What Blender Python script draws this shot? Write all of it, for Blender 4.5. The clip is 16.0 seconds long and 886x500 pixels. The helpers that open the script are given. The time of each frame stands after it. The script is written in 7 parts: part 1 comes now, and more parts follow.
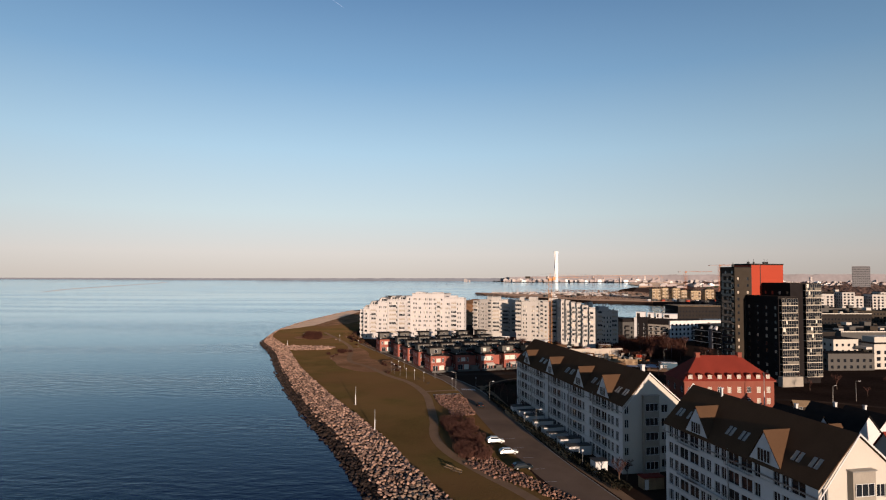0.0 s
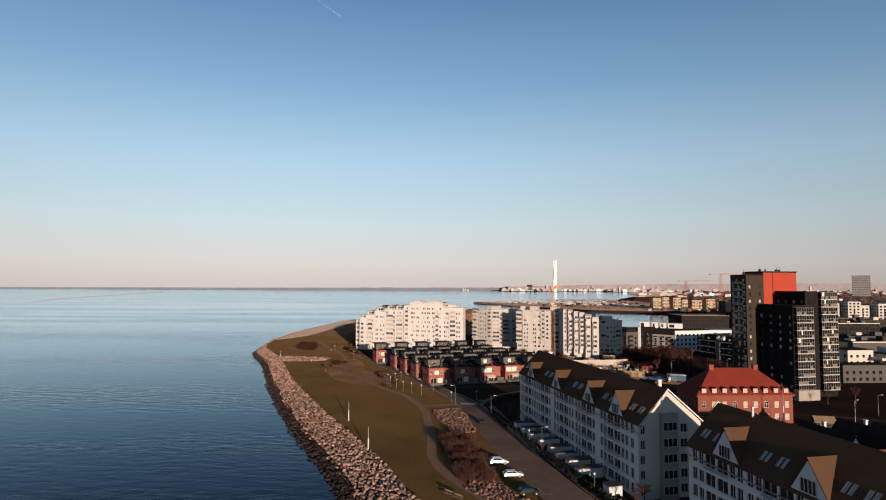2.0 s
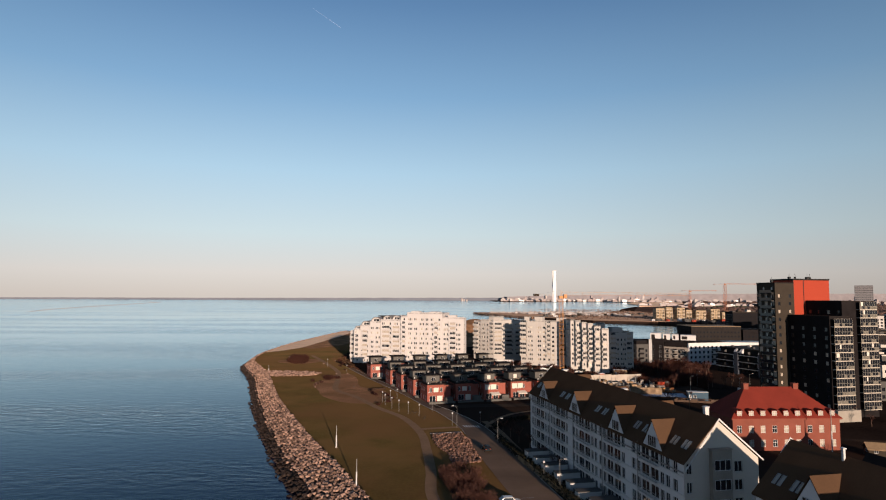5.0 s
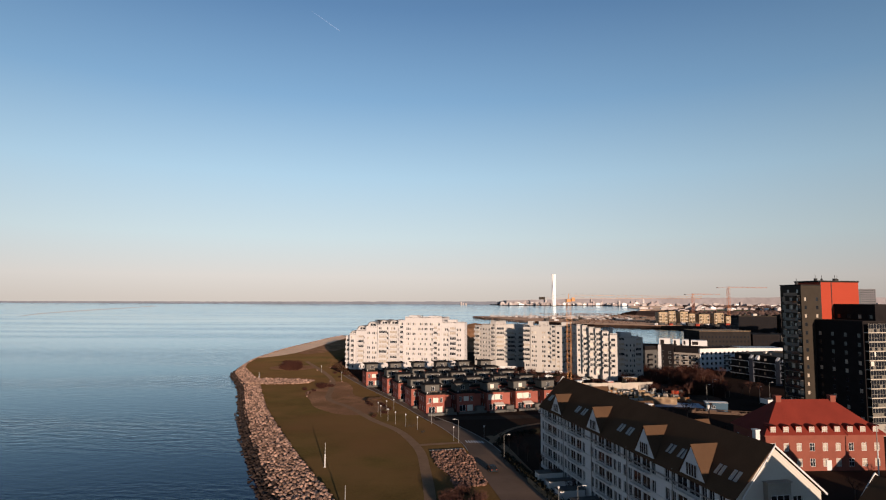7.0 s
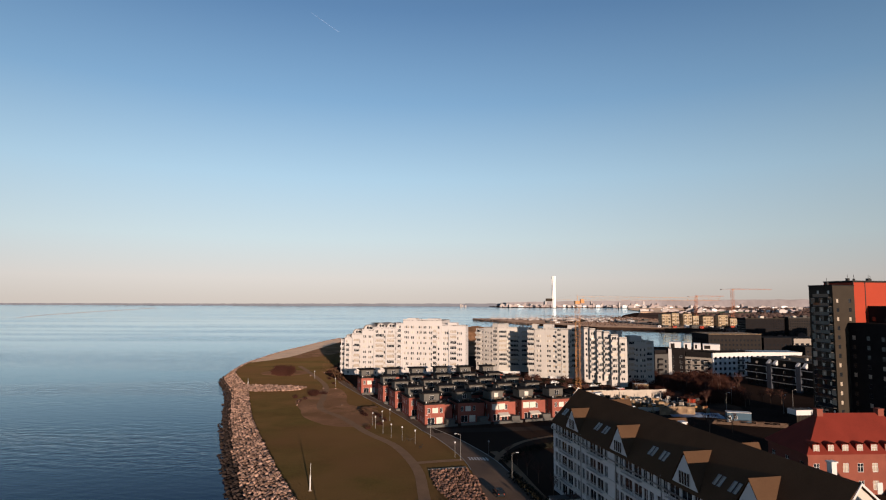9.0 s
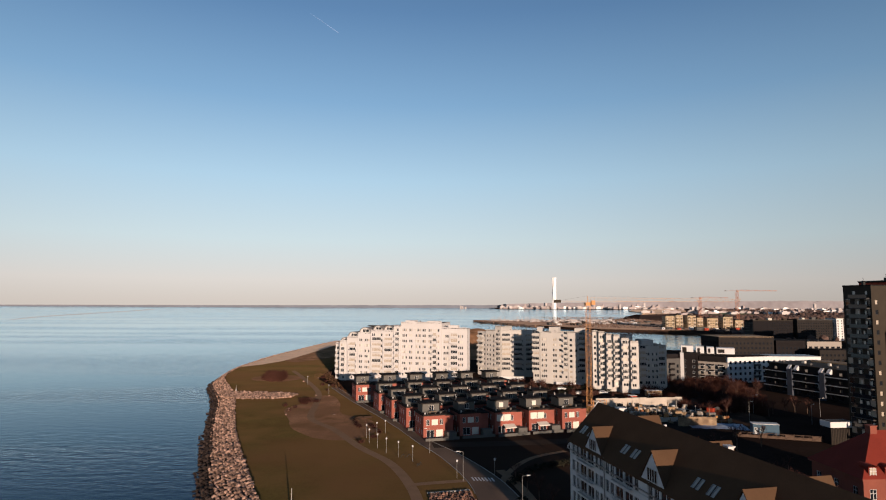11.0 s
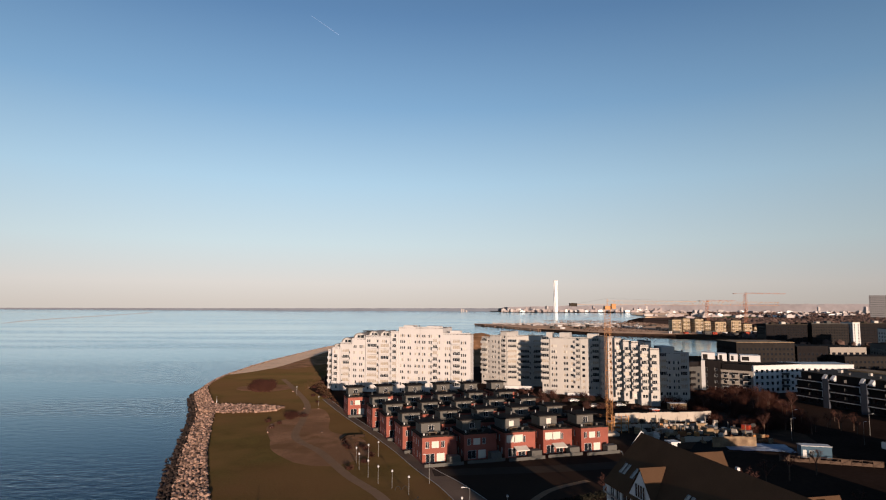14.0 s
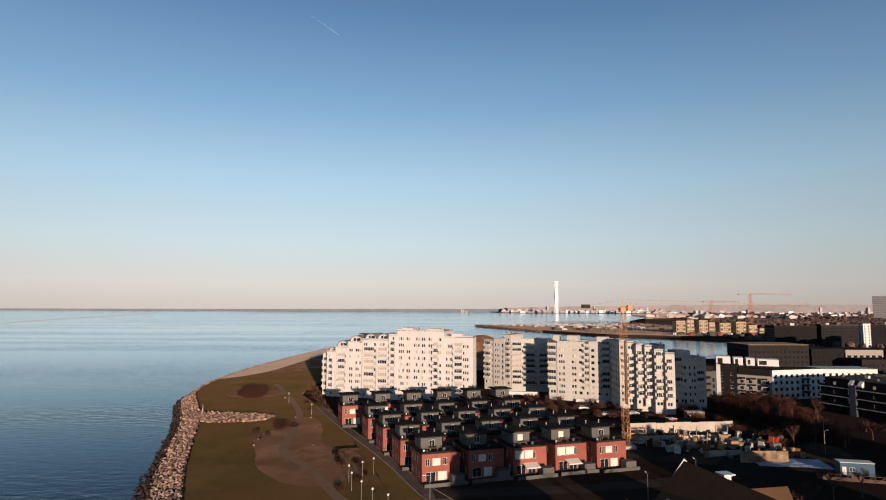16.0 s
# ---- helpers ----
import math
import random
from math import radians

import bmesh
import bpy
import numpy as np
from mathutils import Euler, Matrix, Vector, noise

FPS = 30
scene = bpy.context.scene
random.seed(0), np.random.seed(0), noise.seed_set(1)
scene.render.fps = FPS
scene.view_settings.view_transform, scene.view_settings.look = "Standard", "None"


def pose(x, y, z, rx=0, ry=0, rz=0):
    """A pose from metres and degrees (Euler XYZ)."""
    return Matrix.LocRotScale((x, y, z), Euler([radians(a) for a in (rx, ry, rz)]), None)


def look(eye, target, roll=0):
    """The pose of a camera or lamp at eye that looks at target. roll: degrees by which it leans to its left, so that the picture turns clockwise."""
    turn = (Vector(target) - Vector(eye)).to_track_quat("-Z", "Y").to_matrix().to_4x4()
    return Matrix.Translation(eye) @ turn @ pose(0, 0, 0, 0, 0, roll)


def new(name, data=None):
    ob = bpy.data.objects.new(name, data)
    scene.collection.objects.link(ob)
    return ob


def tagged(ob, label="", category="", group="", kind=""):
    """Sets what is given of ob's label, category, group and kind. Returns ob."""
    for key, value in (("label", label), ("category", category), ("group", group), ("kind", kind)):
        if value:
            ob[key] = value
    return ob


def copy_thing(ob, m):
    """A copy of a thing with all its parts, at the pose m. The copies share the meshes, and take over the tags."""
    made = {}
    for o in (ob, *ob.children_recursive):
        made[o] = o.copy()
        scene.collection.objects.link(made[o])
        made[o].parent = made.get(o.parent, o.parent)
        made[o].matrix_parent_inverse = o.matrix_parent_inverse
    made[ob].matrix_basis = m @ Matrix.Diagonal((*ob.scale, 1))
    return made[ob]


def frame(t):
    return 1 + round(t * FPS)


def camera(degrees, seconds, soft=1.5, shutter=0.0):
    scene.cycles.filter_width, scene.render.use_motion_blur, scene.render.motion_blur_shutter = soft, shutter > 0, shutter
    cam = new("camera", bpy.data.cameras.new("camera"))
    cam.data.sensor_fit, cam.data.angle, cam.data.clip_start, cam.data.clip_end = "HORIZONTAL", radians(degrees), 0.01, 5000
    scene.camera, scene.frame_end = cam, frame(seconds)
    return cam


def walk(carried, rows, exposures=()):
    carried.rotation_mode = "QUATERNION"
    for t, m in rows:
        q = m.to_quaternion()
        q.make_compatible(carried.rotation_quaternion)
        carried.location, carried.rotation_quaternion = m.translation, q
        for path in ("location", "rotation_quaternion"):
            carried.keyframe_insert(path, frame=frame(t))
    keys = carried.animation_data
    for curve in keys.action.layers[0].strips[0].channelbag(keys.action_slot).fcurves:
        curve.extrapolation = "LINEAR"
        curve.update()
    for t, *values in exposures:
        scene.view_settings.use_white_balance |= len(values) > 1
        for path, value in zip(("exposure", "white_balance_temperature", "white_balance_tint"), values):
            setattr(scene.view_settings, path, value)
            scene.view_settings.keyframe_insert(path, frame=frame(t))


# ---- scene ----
cam = camera(73.5, 16.0, soft=1.15)
walk(cam, [
    (0, look((0.00, 0.00, 46.00), (-0.90, 99.91, 50.23), 0.24)),
    (1, look((-0.04, 4.91, 45.71), (-0.79, 104.78, 50.77), 0.24)),
    (2, look((-0.17, 10.66, 45.46), (-0.81, 110.49, 51.28), 0.24)),
    (3, look((-0.37, 17.13, 45.25), (-0.92, 116.91, 51.74), 0.24)),
    (4, look((-0.59, 24.16, 45.07), (-1.07, 123.91, 52.13), 0.24)),
    (5, look((-0.82, 31.65, 44.91), (-1.22, 131.36, 52.44), 0.24)),
    (6, look((-1.04, 39.47, 44.78), (-1.36, 139.16, 52.68), 0.24)),
    (7, look((-1.23, 47.54, 44.68), (-1.49, 147.21, 52.84), 0.24)),
    (8, look((-1.39, 55.76, 44.60), (-1.59, 155.42, 52.95), 0.24)),
    (9, look((-1.51, 64.06, 44.54), (-1.67, 163.70, 53.04), 0.24)),
    (10, look((-1.61, 72.37, 44.51), (-1.74, 172.00, 53.13), 0.24)),
    (11, look((-1.68, 80.63, 44.50), (-1.82, 180.24, 53.26), 0.24)),
    (12, look((-1.75, 88.80, 44.52), (-1.92, 188.40, 53.43), 0.24)),
    (13, look((-1.84, 96.84, 44.57), (-2.05, 196.43, 53.66), 0.24)),
    (14, look((-1.97, 104.74, 44.65), (-2.23, 204.31, 53.92), 0.24)),
    (15, look((-2.18, 112.47, 44.78), (-2.46, 212.03, 54.18), 0.24)),
    (16, look((-2.51, 120.05, 44.95), (-2.75, 219.61, 54.33), 0.24)),
], exposures=[(0, 0.6, 6500, 12)])

# ---- plan: measured units to metres, land level ----
K = 1.15
G = 3.45
SUN_UP, SUN_SIDE = radians(6.6), radians(16.0)
SUN_DIR = Vector((math.sin(SUN_SIDE) * math.cos(SUN_UP), -math.cos(SUN_SIDE) * math.cos(SUN_UP), math.sin(SUN_UP)))
rng = random.Random(7)


def P(x, y, z=G):
    """A plan point in metres."""
    return Vector((x * K, y * K, z))


# ---- world and sun ----
world = bpy.data.worlds.new("world")
scene.world = world
world.use_nodes = True
wn = world.node_tree.nodes
sky = wn.new("ShaderNodeTexSky")
sky.sky_type = "NISHITA"
sky.sun_disc = False
sky.sun_elevation = SUN_UP
sky.sun_rotation = math.atan2(SUN_DIR.x, SUN_DIR.y)
sky.altitude = 40
sky.air_density, sky.dust_density, sky.ozone_density = 1.0, 0.0, 1.5
wn["Background"].inputs["Strength"].default_value = 0.064
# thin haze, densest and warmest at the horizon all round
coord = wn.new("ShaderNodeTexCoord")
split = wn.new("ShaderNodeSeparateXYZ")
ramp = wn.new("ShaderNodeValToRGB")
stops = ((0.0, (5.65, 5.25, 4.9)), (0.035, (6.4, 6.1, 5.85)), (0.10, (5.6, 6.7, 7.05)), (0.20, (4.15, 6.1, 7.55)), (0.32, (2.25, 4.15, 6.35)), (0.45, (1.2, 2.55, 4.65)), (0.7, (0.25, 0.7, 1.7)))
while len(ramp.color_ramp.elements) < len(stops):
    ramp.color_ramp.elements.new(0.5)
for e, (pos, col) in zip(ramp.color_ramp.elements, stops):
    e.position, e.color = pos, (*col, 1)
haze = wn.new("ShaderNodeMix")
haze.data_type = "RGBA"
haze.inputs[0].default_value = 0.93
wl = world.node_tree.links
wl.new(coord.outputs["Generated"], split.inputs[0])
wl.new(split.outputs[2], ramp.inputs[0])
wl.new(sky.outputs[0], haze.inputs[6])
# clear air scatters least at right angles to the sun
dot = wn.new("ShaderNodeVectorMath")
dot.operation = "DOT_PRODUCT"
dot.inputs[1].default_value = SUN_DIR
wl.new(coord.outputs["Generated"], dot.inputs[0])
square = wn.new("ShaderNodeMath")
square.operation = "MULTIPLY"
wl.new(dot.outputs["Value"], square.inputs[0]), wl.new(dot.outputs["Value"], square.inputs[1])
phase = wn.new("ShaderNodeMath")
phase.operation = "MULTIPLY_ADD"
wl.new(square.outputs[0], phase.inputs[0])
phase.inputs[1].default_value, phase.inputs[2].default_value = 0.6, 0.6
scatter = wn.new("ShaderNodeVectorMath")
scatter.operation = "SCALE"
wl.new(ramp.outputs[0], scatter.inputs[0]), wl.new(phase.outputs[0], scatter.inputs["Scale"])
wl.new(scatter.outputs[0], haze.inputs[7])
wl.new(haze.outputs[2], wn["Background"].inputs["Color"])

sun_data = bpy.data.lights.new("sun", "SUN")
sun_data.energy, sun_data.angle, sun_data.color = 5.0, radians(0.5), (1.0, 0.775, 0.585)
sun = new("sun", sun_data)
sun.matrix_world = look(SUN_DIR * 200, (0, 0, 0))


# ---- materials ----
def material(name, col, rough=0.8, var=0.15, scale=0.5, fine=6.0, bump=0.15, metal=0.0, spec=0.15, tint=None, tint_scale=0.1, random_var=0.0, dist=0.05, worn=None, worn_scale=0.02):
    """A procedural surface: base colour varied at two scales, a second tint in patches, fine relief, per-object variation."""
    m = bpy.data.materials.new(name)
    m.use_nodes = True
    n, l = m.node_tree.nodes, m.node_tree.links
    b = n["Principled BSDF"]
    co = n.new("ShaderNodeTexCoord").outputs["Object"]

    def noise_node(s, detail=4.0):
        x = n.new("ShaderNodeTexNoise")
        x.inputs["Scale"].default_value, x.inputs["Detail"].default_value = s, detail
        l.new(co, x.inputs["Vector"])
        return x.outputs["Fac"]

    def math_node(op, a, c):
        x = n.new("ShaderNodeMath")
        x.operation = op
        for i, v in enumerate((a, c)):
            if isinstance(v, (int, float)):
                x.inputs[i].default_value = v
            else:
                l.new(v, x.inputs[i])
        return x.outputs[0]

    big, small = noise_node(scale), noise_node(fine, 6.0)
    mix = math_node("ADD", math_node("MULTIPLY", big, 0.55), math_node("MULTIPLY", small, 0.45))
    if random_var:
        rnd = n.new("ShaderNodeObjectInfo").outputs["Random"]
        mix = math_node("ADD", mix, math_node("MULTIPLY", math_node("SUBTRACT", rnd, 0.5), random_var))
    ramp = n.new("ShaderNodeValToRGB")
    ramp.color_ramp.elements[0].position, ramp.color_ramp.elements[1].position = 0.3, 0.7
    ramp.color_ramp.elements[0].color = (*[c * (1 - var) for c in col], 1)
    ramp.color_ramp.elements[1].color = (*[min(1, c * (1 + var)) for c in col], 1)
    l.new(mix, ramp.inputs[0])
    out = ramp.outputs[0]
    for patch, size in ((tint, tint_scale), (worn, worn_scale)):
        if not patch:
            continue
        r2 = n.new("ShaderNodeValToRGB")
        r2.color_ramp.elements[0].position, r2.color_ramp.elements[1].position = 0.42, 0.62
        l.new(noise_node(size, 5.0 if patch is tint else 9.0), r2.inputs[0])
        mx = n.new("ShaderNodeMix")
        mx.data_type = "RGBA"
        l.new(r2.outputs[0], mx.inputs[0])
        l.new(out, mx.inputs[6])
        mx.inputs[7].default_value = (*patch, 1)
        out = mx.outputs[2]
    l.new(out, b.inputs["Base Color"])
    b.inputs["Roughness"].default_value, b.inputs["Metallic"].default_value = rough, metal
    b.inputs["Specular IOR Level"].default_value = spec
    if bump:
        bp = n.new("ShaderNodeBump")
        bp.inputs["Strength"].default_value, bp.inputs["Distance"].default_value = bump, dist
        l.new(small, bp.inputs["Height"])
        l.new(bp.outputs[0], b.inputs["Normal"])
    return m


def water_material():
    m = bpy.data.materials.new("sea_water")
    m.use_nodes = True
    n, l = m.node_tree.nodes, m.node_tree.links
    n.remove(n["Principled BSDF"])
    co = n.new("ShaderNodeTexCoord").outputs["Object"]
    heights = []
    for s, sx, sy, rot in ((0.16, 1.0, 2.2, 25), (0.55, 1.0, 1.8, -15), (0.0042, 0.35, 2.6, 8)):
        mp = n.new("ShaderNodeMapping")
        mp.inputs["Scale"].default_value, mp.inputs["Rotation"].default_value = (s * sx, s * sy, s), (0, 0, radians(rot))
        t = n.new("ShaderNodeTexNoise")
        t.inputs["Scale"].default_value, t.inputs["Detail"].default_value = 1.0, 5.0
        l.new(co, mp.inputs[0]), l.new(mp.outputs[0], t.inputs["Vector"])
        heights.append(t.outputs["Fac"])
    add = n.new("ShaderNodeMath")
    add.operation = "MULTIPLY_ADD"
    l.new(heights[1], add.inputs[0])
    add.inputs[1].default_value = 0.35
    l.new(heights[0], add.inputs[2])

    def ranged(lo, hi):
        r = n.new("ShaderNodeMapRange")
        r.inputs["From Min"].default_value, r.inputs["From Max"].default_value = 0.42, 0.57
        r.inputs["To Min"].default_value, r.inputs["To Max"].default_value = lo, hi
        l.new(heights[2], r.inputs["Value"])
        return r.outputs[0]

    bp = n.new("ShaderNodeBump")
    l.new(ranged(0.06, 0.27), bp.inputs["Distance"])
    bp.inputs["Strength"].default_value = 1.0
    l.new(add.outputs[0], bp.inputs["Height"])
    # calm lanes are smoother than the rippled water round them
    gloss = n.new("ShaderNodeBsdfGlossy")
    gloss.inputs["Color"].default_value = (0.74, 0.9, 1.0, 1)
    l.new(ranged(0.03, 0.12), gloss.inputs["Roughness"]), l.new(bp.outputs[0], gloss.inputs["Normal"])
    deep = n.new("ShaderNodeBsdfDiffuse")
    deep.inputs["Color"].default_value = (0.003, 0.006, 0.034, 1)
    fres = n.new("ShaderNodeFresnel")
    fres.inputs["IOR"].default_value = 1.24
    l.new(bp.outputs[0], fres.inputs["Normal"])
    mix = n.new("ShaderNodeMixShader")
    power = n.new("ShaderNodeMath")
    power.operation = "POWER"
    power.inputs[1].default_value = 1.45
    l.new(fres.outputs[0], power.inputs[0])
    gain = n.new("ShaderNodeMath")
    gain.operation, gain.use_clamp = "MULTIPLY", True
    gain.inputs[1].default_value = 1.6
    l.new(power.outputs[0], gain.inputs[0])
    l.new(gain.outputs[0], mix.inputs[0]), l.new(deep.outputs[0], mix.inputs[1]), l.new(gloss.outputs[0], mix.inputs[2])
    l.new(mix.outputs[0], n["Material Output"].inputs["Surface"])
    return m


def fuzzy(m, weight, tint):
    """Upright blades catch a low sun: a sheen over the surface."""
    b = m.node_tree.nodes["Principled BSDF"]
    b.inputs["Sheen Weight"].default_value, b.inputs["Sheen Roughness"].default_value = weight, 0.5
    b.inputs["Sheen Tint"].default_value = (*tint, 1)


WATER = water_material()
GRASS = material("winter_grass", (0.07, 0.056, 0.017), 0.95, 0.45, 0.09, 1.5, 0.5, tint=(0.135, 0.08, 0.03), tint_scale=0.05, dist=0.2, spec=0.0, worn=(0.125, 0.062, 0.028), worn_scale=0.016)
# land set very dark: shade over the near quarter is in the colour
LAND = material("bare_land", (0.026, 0.0165, 0.013), 0.95, 0.5, 0.05, 0.9, 0.5, tint=(0.046, 0.028, 0.02), tint_scale=0.006, spec=0.0)
EARTH = material("brown_earth", (0.3, 0.158, 0.088), 0.95, 0.45, 0.15, 2.0, 0.4, tint=(0.15, 0.08, 0.04), tint_scale=0.12, spec=0.0, worn=(0.19, 0.1, 0.055), worn_scale=0.05)
fuzzy(GRASS, 0.06, (0.9, 0.54, 0.24))
fuzzy(EARTH, 0.04, (0.9, 0.5, 0.3))
SAND = material("pale_sand", (0.8, 0.53, 0.35), 0.95, 0.2, 0.06, 0.5, 0.2, spec=0.0)
fuzzy(SAND, 0.06, (1.0, 0.75, 0.6))
ASPHALT = material("asphalt", (0.185, 0.125, 0.09), 0.9, 0.25, 0.15, 6.0, 0.2, tint=(0.13, 0.092, 0.07), tint_scale=0.06, spec=0.0)
GRAVEL = material("gravel_path", (0.19, 0.118, 0.074), 0.95, 0.2, 0.3, 8.0, 0.3, spec=0.0)
fuzzy(GRAVEL, 0.04, (0.9, 0.6, 0.4))
STONE = material("granite_boulder", (0.215, 0.148, 0.11), 0.85, 0.25, 0.8, 5.0, 0.5, random_var=0.9, spec=0.3)
# wet stone, with the shade between boulders in the same dark colour
WET_SHADED_STONE = material("wet_shaded_boulder", (0.02, 0.015, 0.012), 0.6, 0.4, 0.8, 5.0, 0.5, spec=0.1)
KERB = material("kerb_stone", (0.3, 0.27, 0.24), 0.85, 0.15, 1.0, 9.0)
WHITE = material("white_render", (0.50, 0.485, 0.485), 0.85, 0.06, 0.25, 3.0, 0.08, spec=0.3)
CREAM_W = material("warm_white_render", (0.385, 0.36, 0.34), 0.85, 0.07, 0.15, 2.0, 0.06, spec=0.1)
CREAM = material("cream_render", (0.40, 0.37, 0.33), 0.85, 0.06, 0.2, 3.0, 0.08, spec=0.3)
PALE = material("pale_apartment_render", (0.455, 0.43, 0.425), 0.85, 0.05, 0.15, 2.0, 0.06, spec=0.1)
GREY_R = material("grey_render", (0.07, 0.066, 0.063), 0.85, 0.1, 0.3, 3.0, 0.08)
DARK_R = material("dark_grey_cladding", (0.022, 0.019, 0.018), 0.9, 0.3, 0.3, 3.0, 0.1, spec=0.03)
BLACK_R = material("black_cladding", (0.014, 0.012, 0.0125), 0.85, 0.3, 0.4, 4.0, 0.1, spec=0.03)
BROWN_R = material("dark_brown_brick", (0.032, 0.025, 0.019), 0.85, 0.2, 0.4, 5.0, 0.2)
RED_CLAD = material("orange_red_cladding", (0.28, 0.038, 0.018), 0.7, 0.06, 0.15, 2.0, 0.05)
RED_BRICK = material("red_brick", (0.225, 0.07, 0.052), 0.85, 0.16, 0.5, 6.0, 0.25, random_var=0.25)
RED_ROOF = material("red_clay_tile", (0.15, 0.022, 0.014), 0.9, 0.2, 0.3, 5.0, 0.35)
BRICK_H = material("house_red_brick", (0.17, 0.052, 0.036), 0.85, 0.15, 0.5, 6.0, 0.2)
ROOF_BROWN = material("brown_roof_tile", (0.075, 0.043, 0.026), 0.95, 0.15, 0.3, 5.0, 0.35, spec=0.0)
ROOF_DARK = material("dark_roof_felt", (0.02, 0.017, 0.016), 0.9, 0.3, 0.3, 4.0, 0.2, spec=0.02)
PENT = material("grey_penthouse_boards", (0.085, 0.08, 0.074), 0.8, 0.15, 0.4, 5.0, 0.15, random_var=0.3)
METAL = material("galvanised_metal", (0.26, 0.25, 0.24), 0.45, 0.1, 1.0, 8.0, 0.0, metal=0.7)
DARK_M = material("dark_metal", (0.03, 0.03, 0.03), 0.5, 0.1, 1.0, 8.0, 0.0, metal=0.3)
WHITE_P = material("white_paint", (0.46, 0.45, 0.445), 0.5, 0.04, 1.0, 6.0, 0.0)
CRANE_Y = material("yellow_crane_paint", (0.40, 0.185, 0.065), 0.5, 0.1, 0.6, 5.0, 0.0)
CRANE_R = material("orange_crane_paint", (0.32, 0.12, 0.06), 0.5, 0.1, 0.6, 5.0, 0.0)
CONCRETE = material("raw_concrete", (0.36, 0.31, 0.265), 0.9, 0.15, 0.3, 3.0, 0.15)
WOOD = material("weathered_timber", (0.22, 0.15, 0.09), 0.85, 0.25, 0.6, 5.0, 0.2, random_var=0.4)
BLUE_P = material("blue_site_cabin", (0.035, 0.07, 0.105), 0.6, 0.1, 0.5, 4.0, 0.05)
BARK = material("bare_bark", (0.085, 0.055, 0.04), 0.95, 0.3, 2.0, 9.0, 0.3)
TWIG = material("red_brown_twigs", (0.066, 0.03, 0.023), 0.95, 0.35, 0.3, 3.0, 0.2)
HEDGE = material("dark_hedge", (0.014, 0.013, 0.008), 0.95, 0.35, 0.5, 4.0, 0.3)
TYRE = material("tyre_rubber", (0.015, 0.015, 0.015), 0.9, 0.2, 2.0, 9.0, 0.0)
TORSO_M = material("white_tower_cladding", (0.72, 0.70, 0.69), 0.6, 0.03, 0.05, 0.5, 0.0)
# distance haze is mixed into both city colours
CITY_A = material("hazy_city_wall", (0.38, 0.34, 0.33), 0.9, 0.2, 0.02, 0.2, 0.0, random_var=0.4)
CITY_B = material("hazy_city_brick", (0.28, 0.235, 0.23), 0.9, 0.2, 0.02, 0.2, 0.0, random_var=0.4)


def glass_material(name, col, rough):
    m = bpy.data.materials.new(name)
    m.use_nodes = True
    b = m.node_tree.nodes["Principled BSDF"]
    b.inputs["Base Color"].default_value = (*col, 1)
    b.inputs["Roughness"].default_value = rough
    b.inputs["IOR"].default_value = 1.5
    return m


GLASS = glass_material("window_glass", (0.012, 0.014, 0.018), 0.06)
SCREEN = material("beige_glazing_frame", (0.38, 0.335, 0.28), 0.7, 0.1, 1.0, 8.0, 0.0)
GLAZING_BAR = material("grey_glazing_bar", (0.21, 0.19, 0.165), 0.6, 0.1, 1.0, 8.0, 0.0)
FROSTED = material("grey_frosted_panel", (0.13, 0.118, 0.1), 0.4, 0.1, 1.0, 8.0, 0.0)
PALE_PANE = material("curtained_window", (0.34, 0.29, 0.24), 0.2, 0.2, 0.7, 3.0, 0.0, spec=0.5)
BLIND = material("pale_window_blind", (0.52, 0.475, 0.42), 0.8, 0.05, 1.0, 8.0, 0.0)


# ---- helpers of this place ----
def obj(name, bm, mats, parent=None, label=""):
    me = bpy.data.meshes.new(name)
    bm.to_mesh(me)
    bm.free()
    for m in mats if isinstance(mats, (list, tuple)) else [mats]:
        me.materials.append(m)
    ob = new(name, me)
    ob.parent = parent
    if label:
        ob["label"] = label
    return ob


def part(name, bm, mats, parent, label=""):
    return obj(name, bm, mats, parent, label)


def share(name, me, parent, m):
    """One more object on a mesh that is already there."""
    ob = new(name, me)
    ob.parent = parent
    ob.matrix_basis = m
    return ob


def empty(name, x, y, rz=0.0, label="", category="", group="", z=G):
    ob = new(name)
    ob.matrix_basis = Matrix.Translation(P(x, y, z)) @ Matrix.Rotation(radians(rz), 4, "Z")
    return tagged(ob, label, category, group)


def quad(bm, pts, mi=0):
    f = bm.faces.new([bm.verts.new(p) for p in pts])
    f.material_index = mi
    return f


def box(bm, x0, x1, y0, y1, z0, z1, mi=0, m=None):
    c = [Vector((x, y, z)) for z in (z0, z1) for y in (y0, y1) for x in (x0, x1)]
    if m:
        c = [m @ v for v in c]
    v = [bm.verts.new(p) for p in c]
    for i in ((0, 2, 3, 1), (4, 5, 7, 6), (0, 1, 5, 4), (2, 6, 7, 3), (0, 4, 6, 2), (1, 3, 7, 5)):
        bm.faces.new([v[j] for j in i]).material_index = mi


def boxed(*dims, mi=0):
    bm = bmesh.new()
    box(bm, *dims, mi)
    return bm


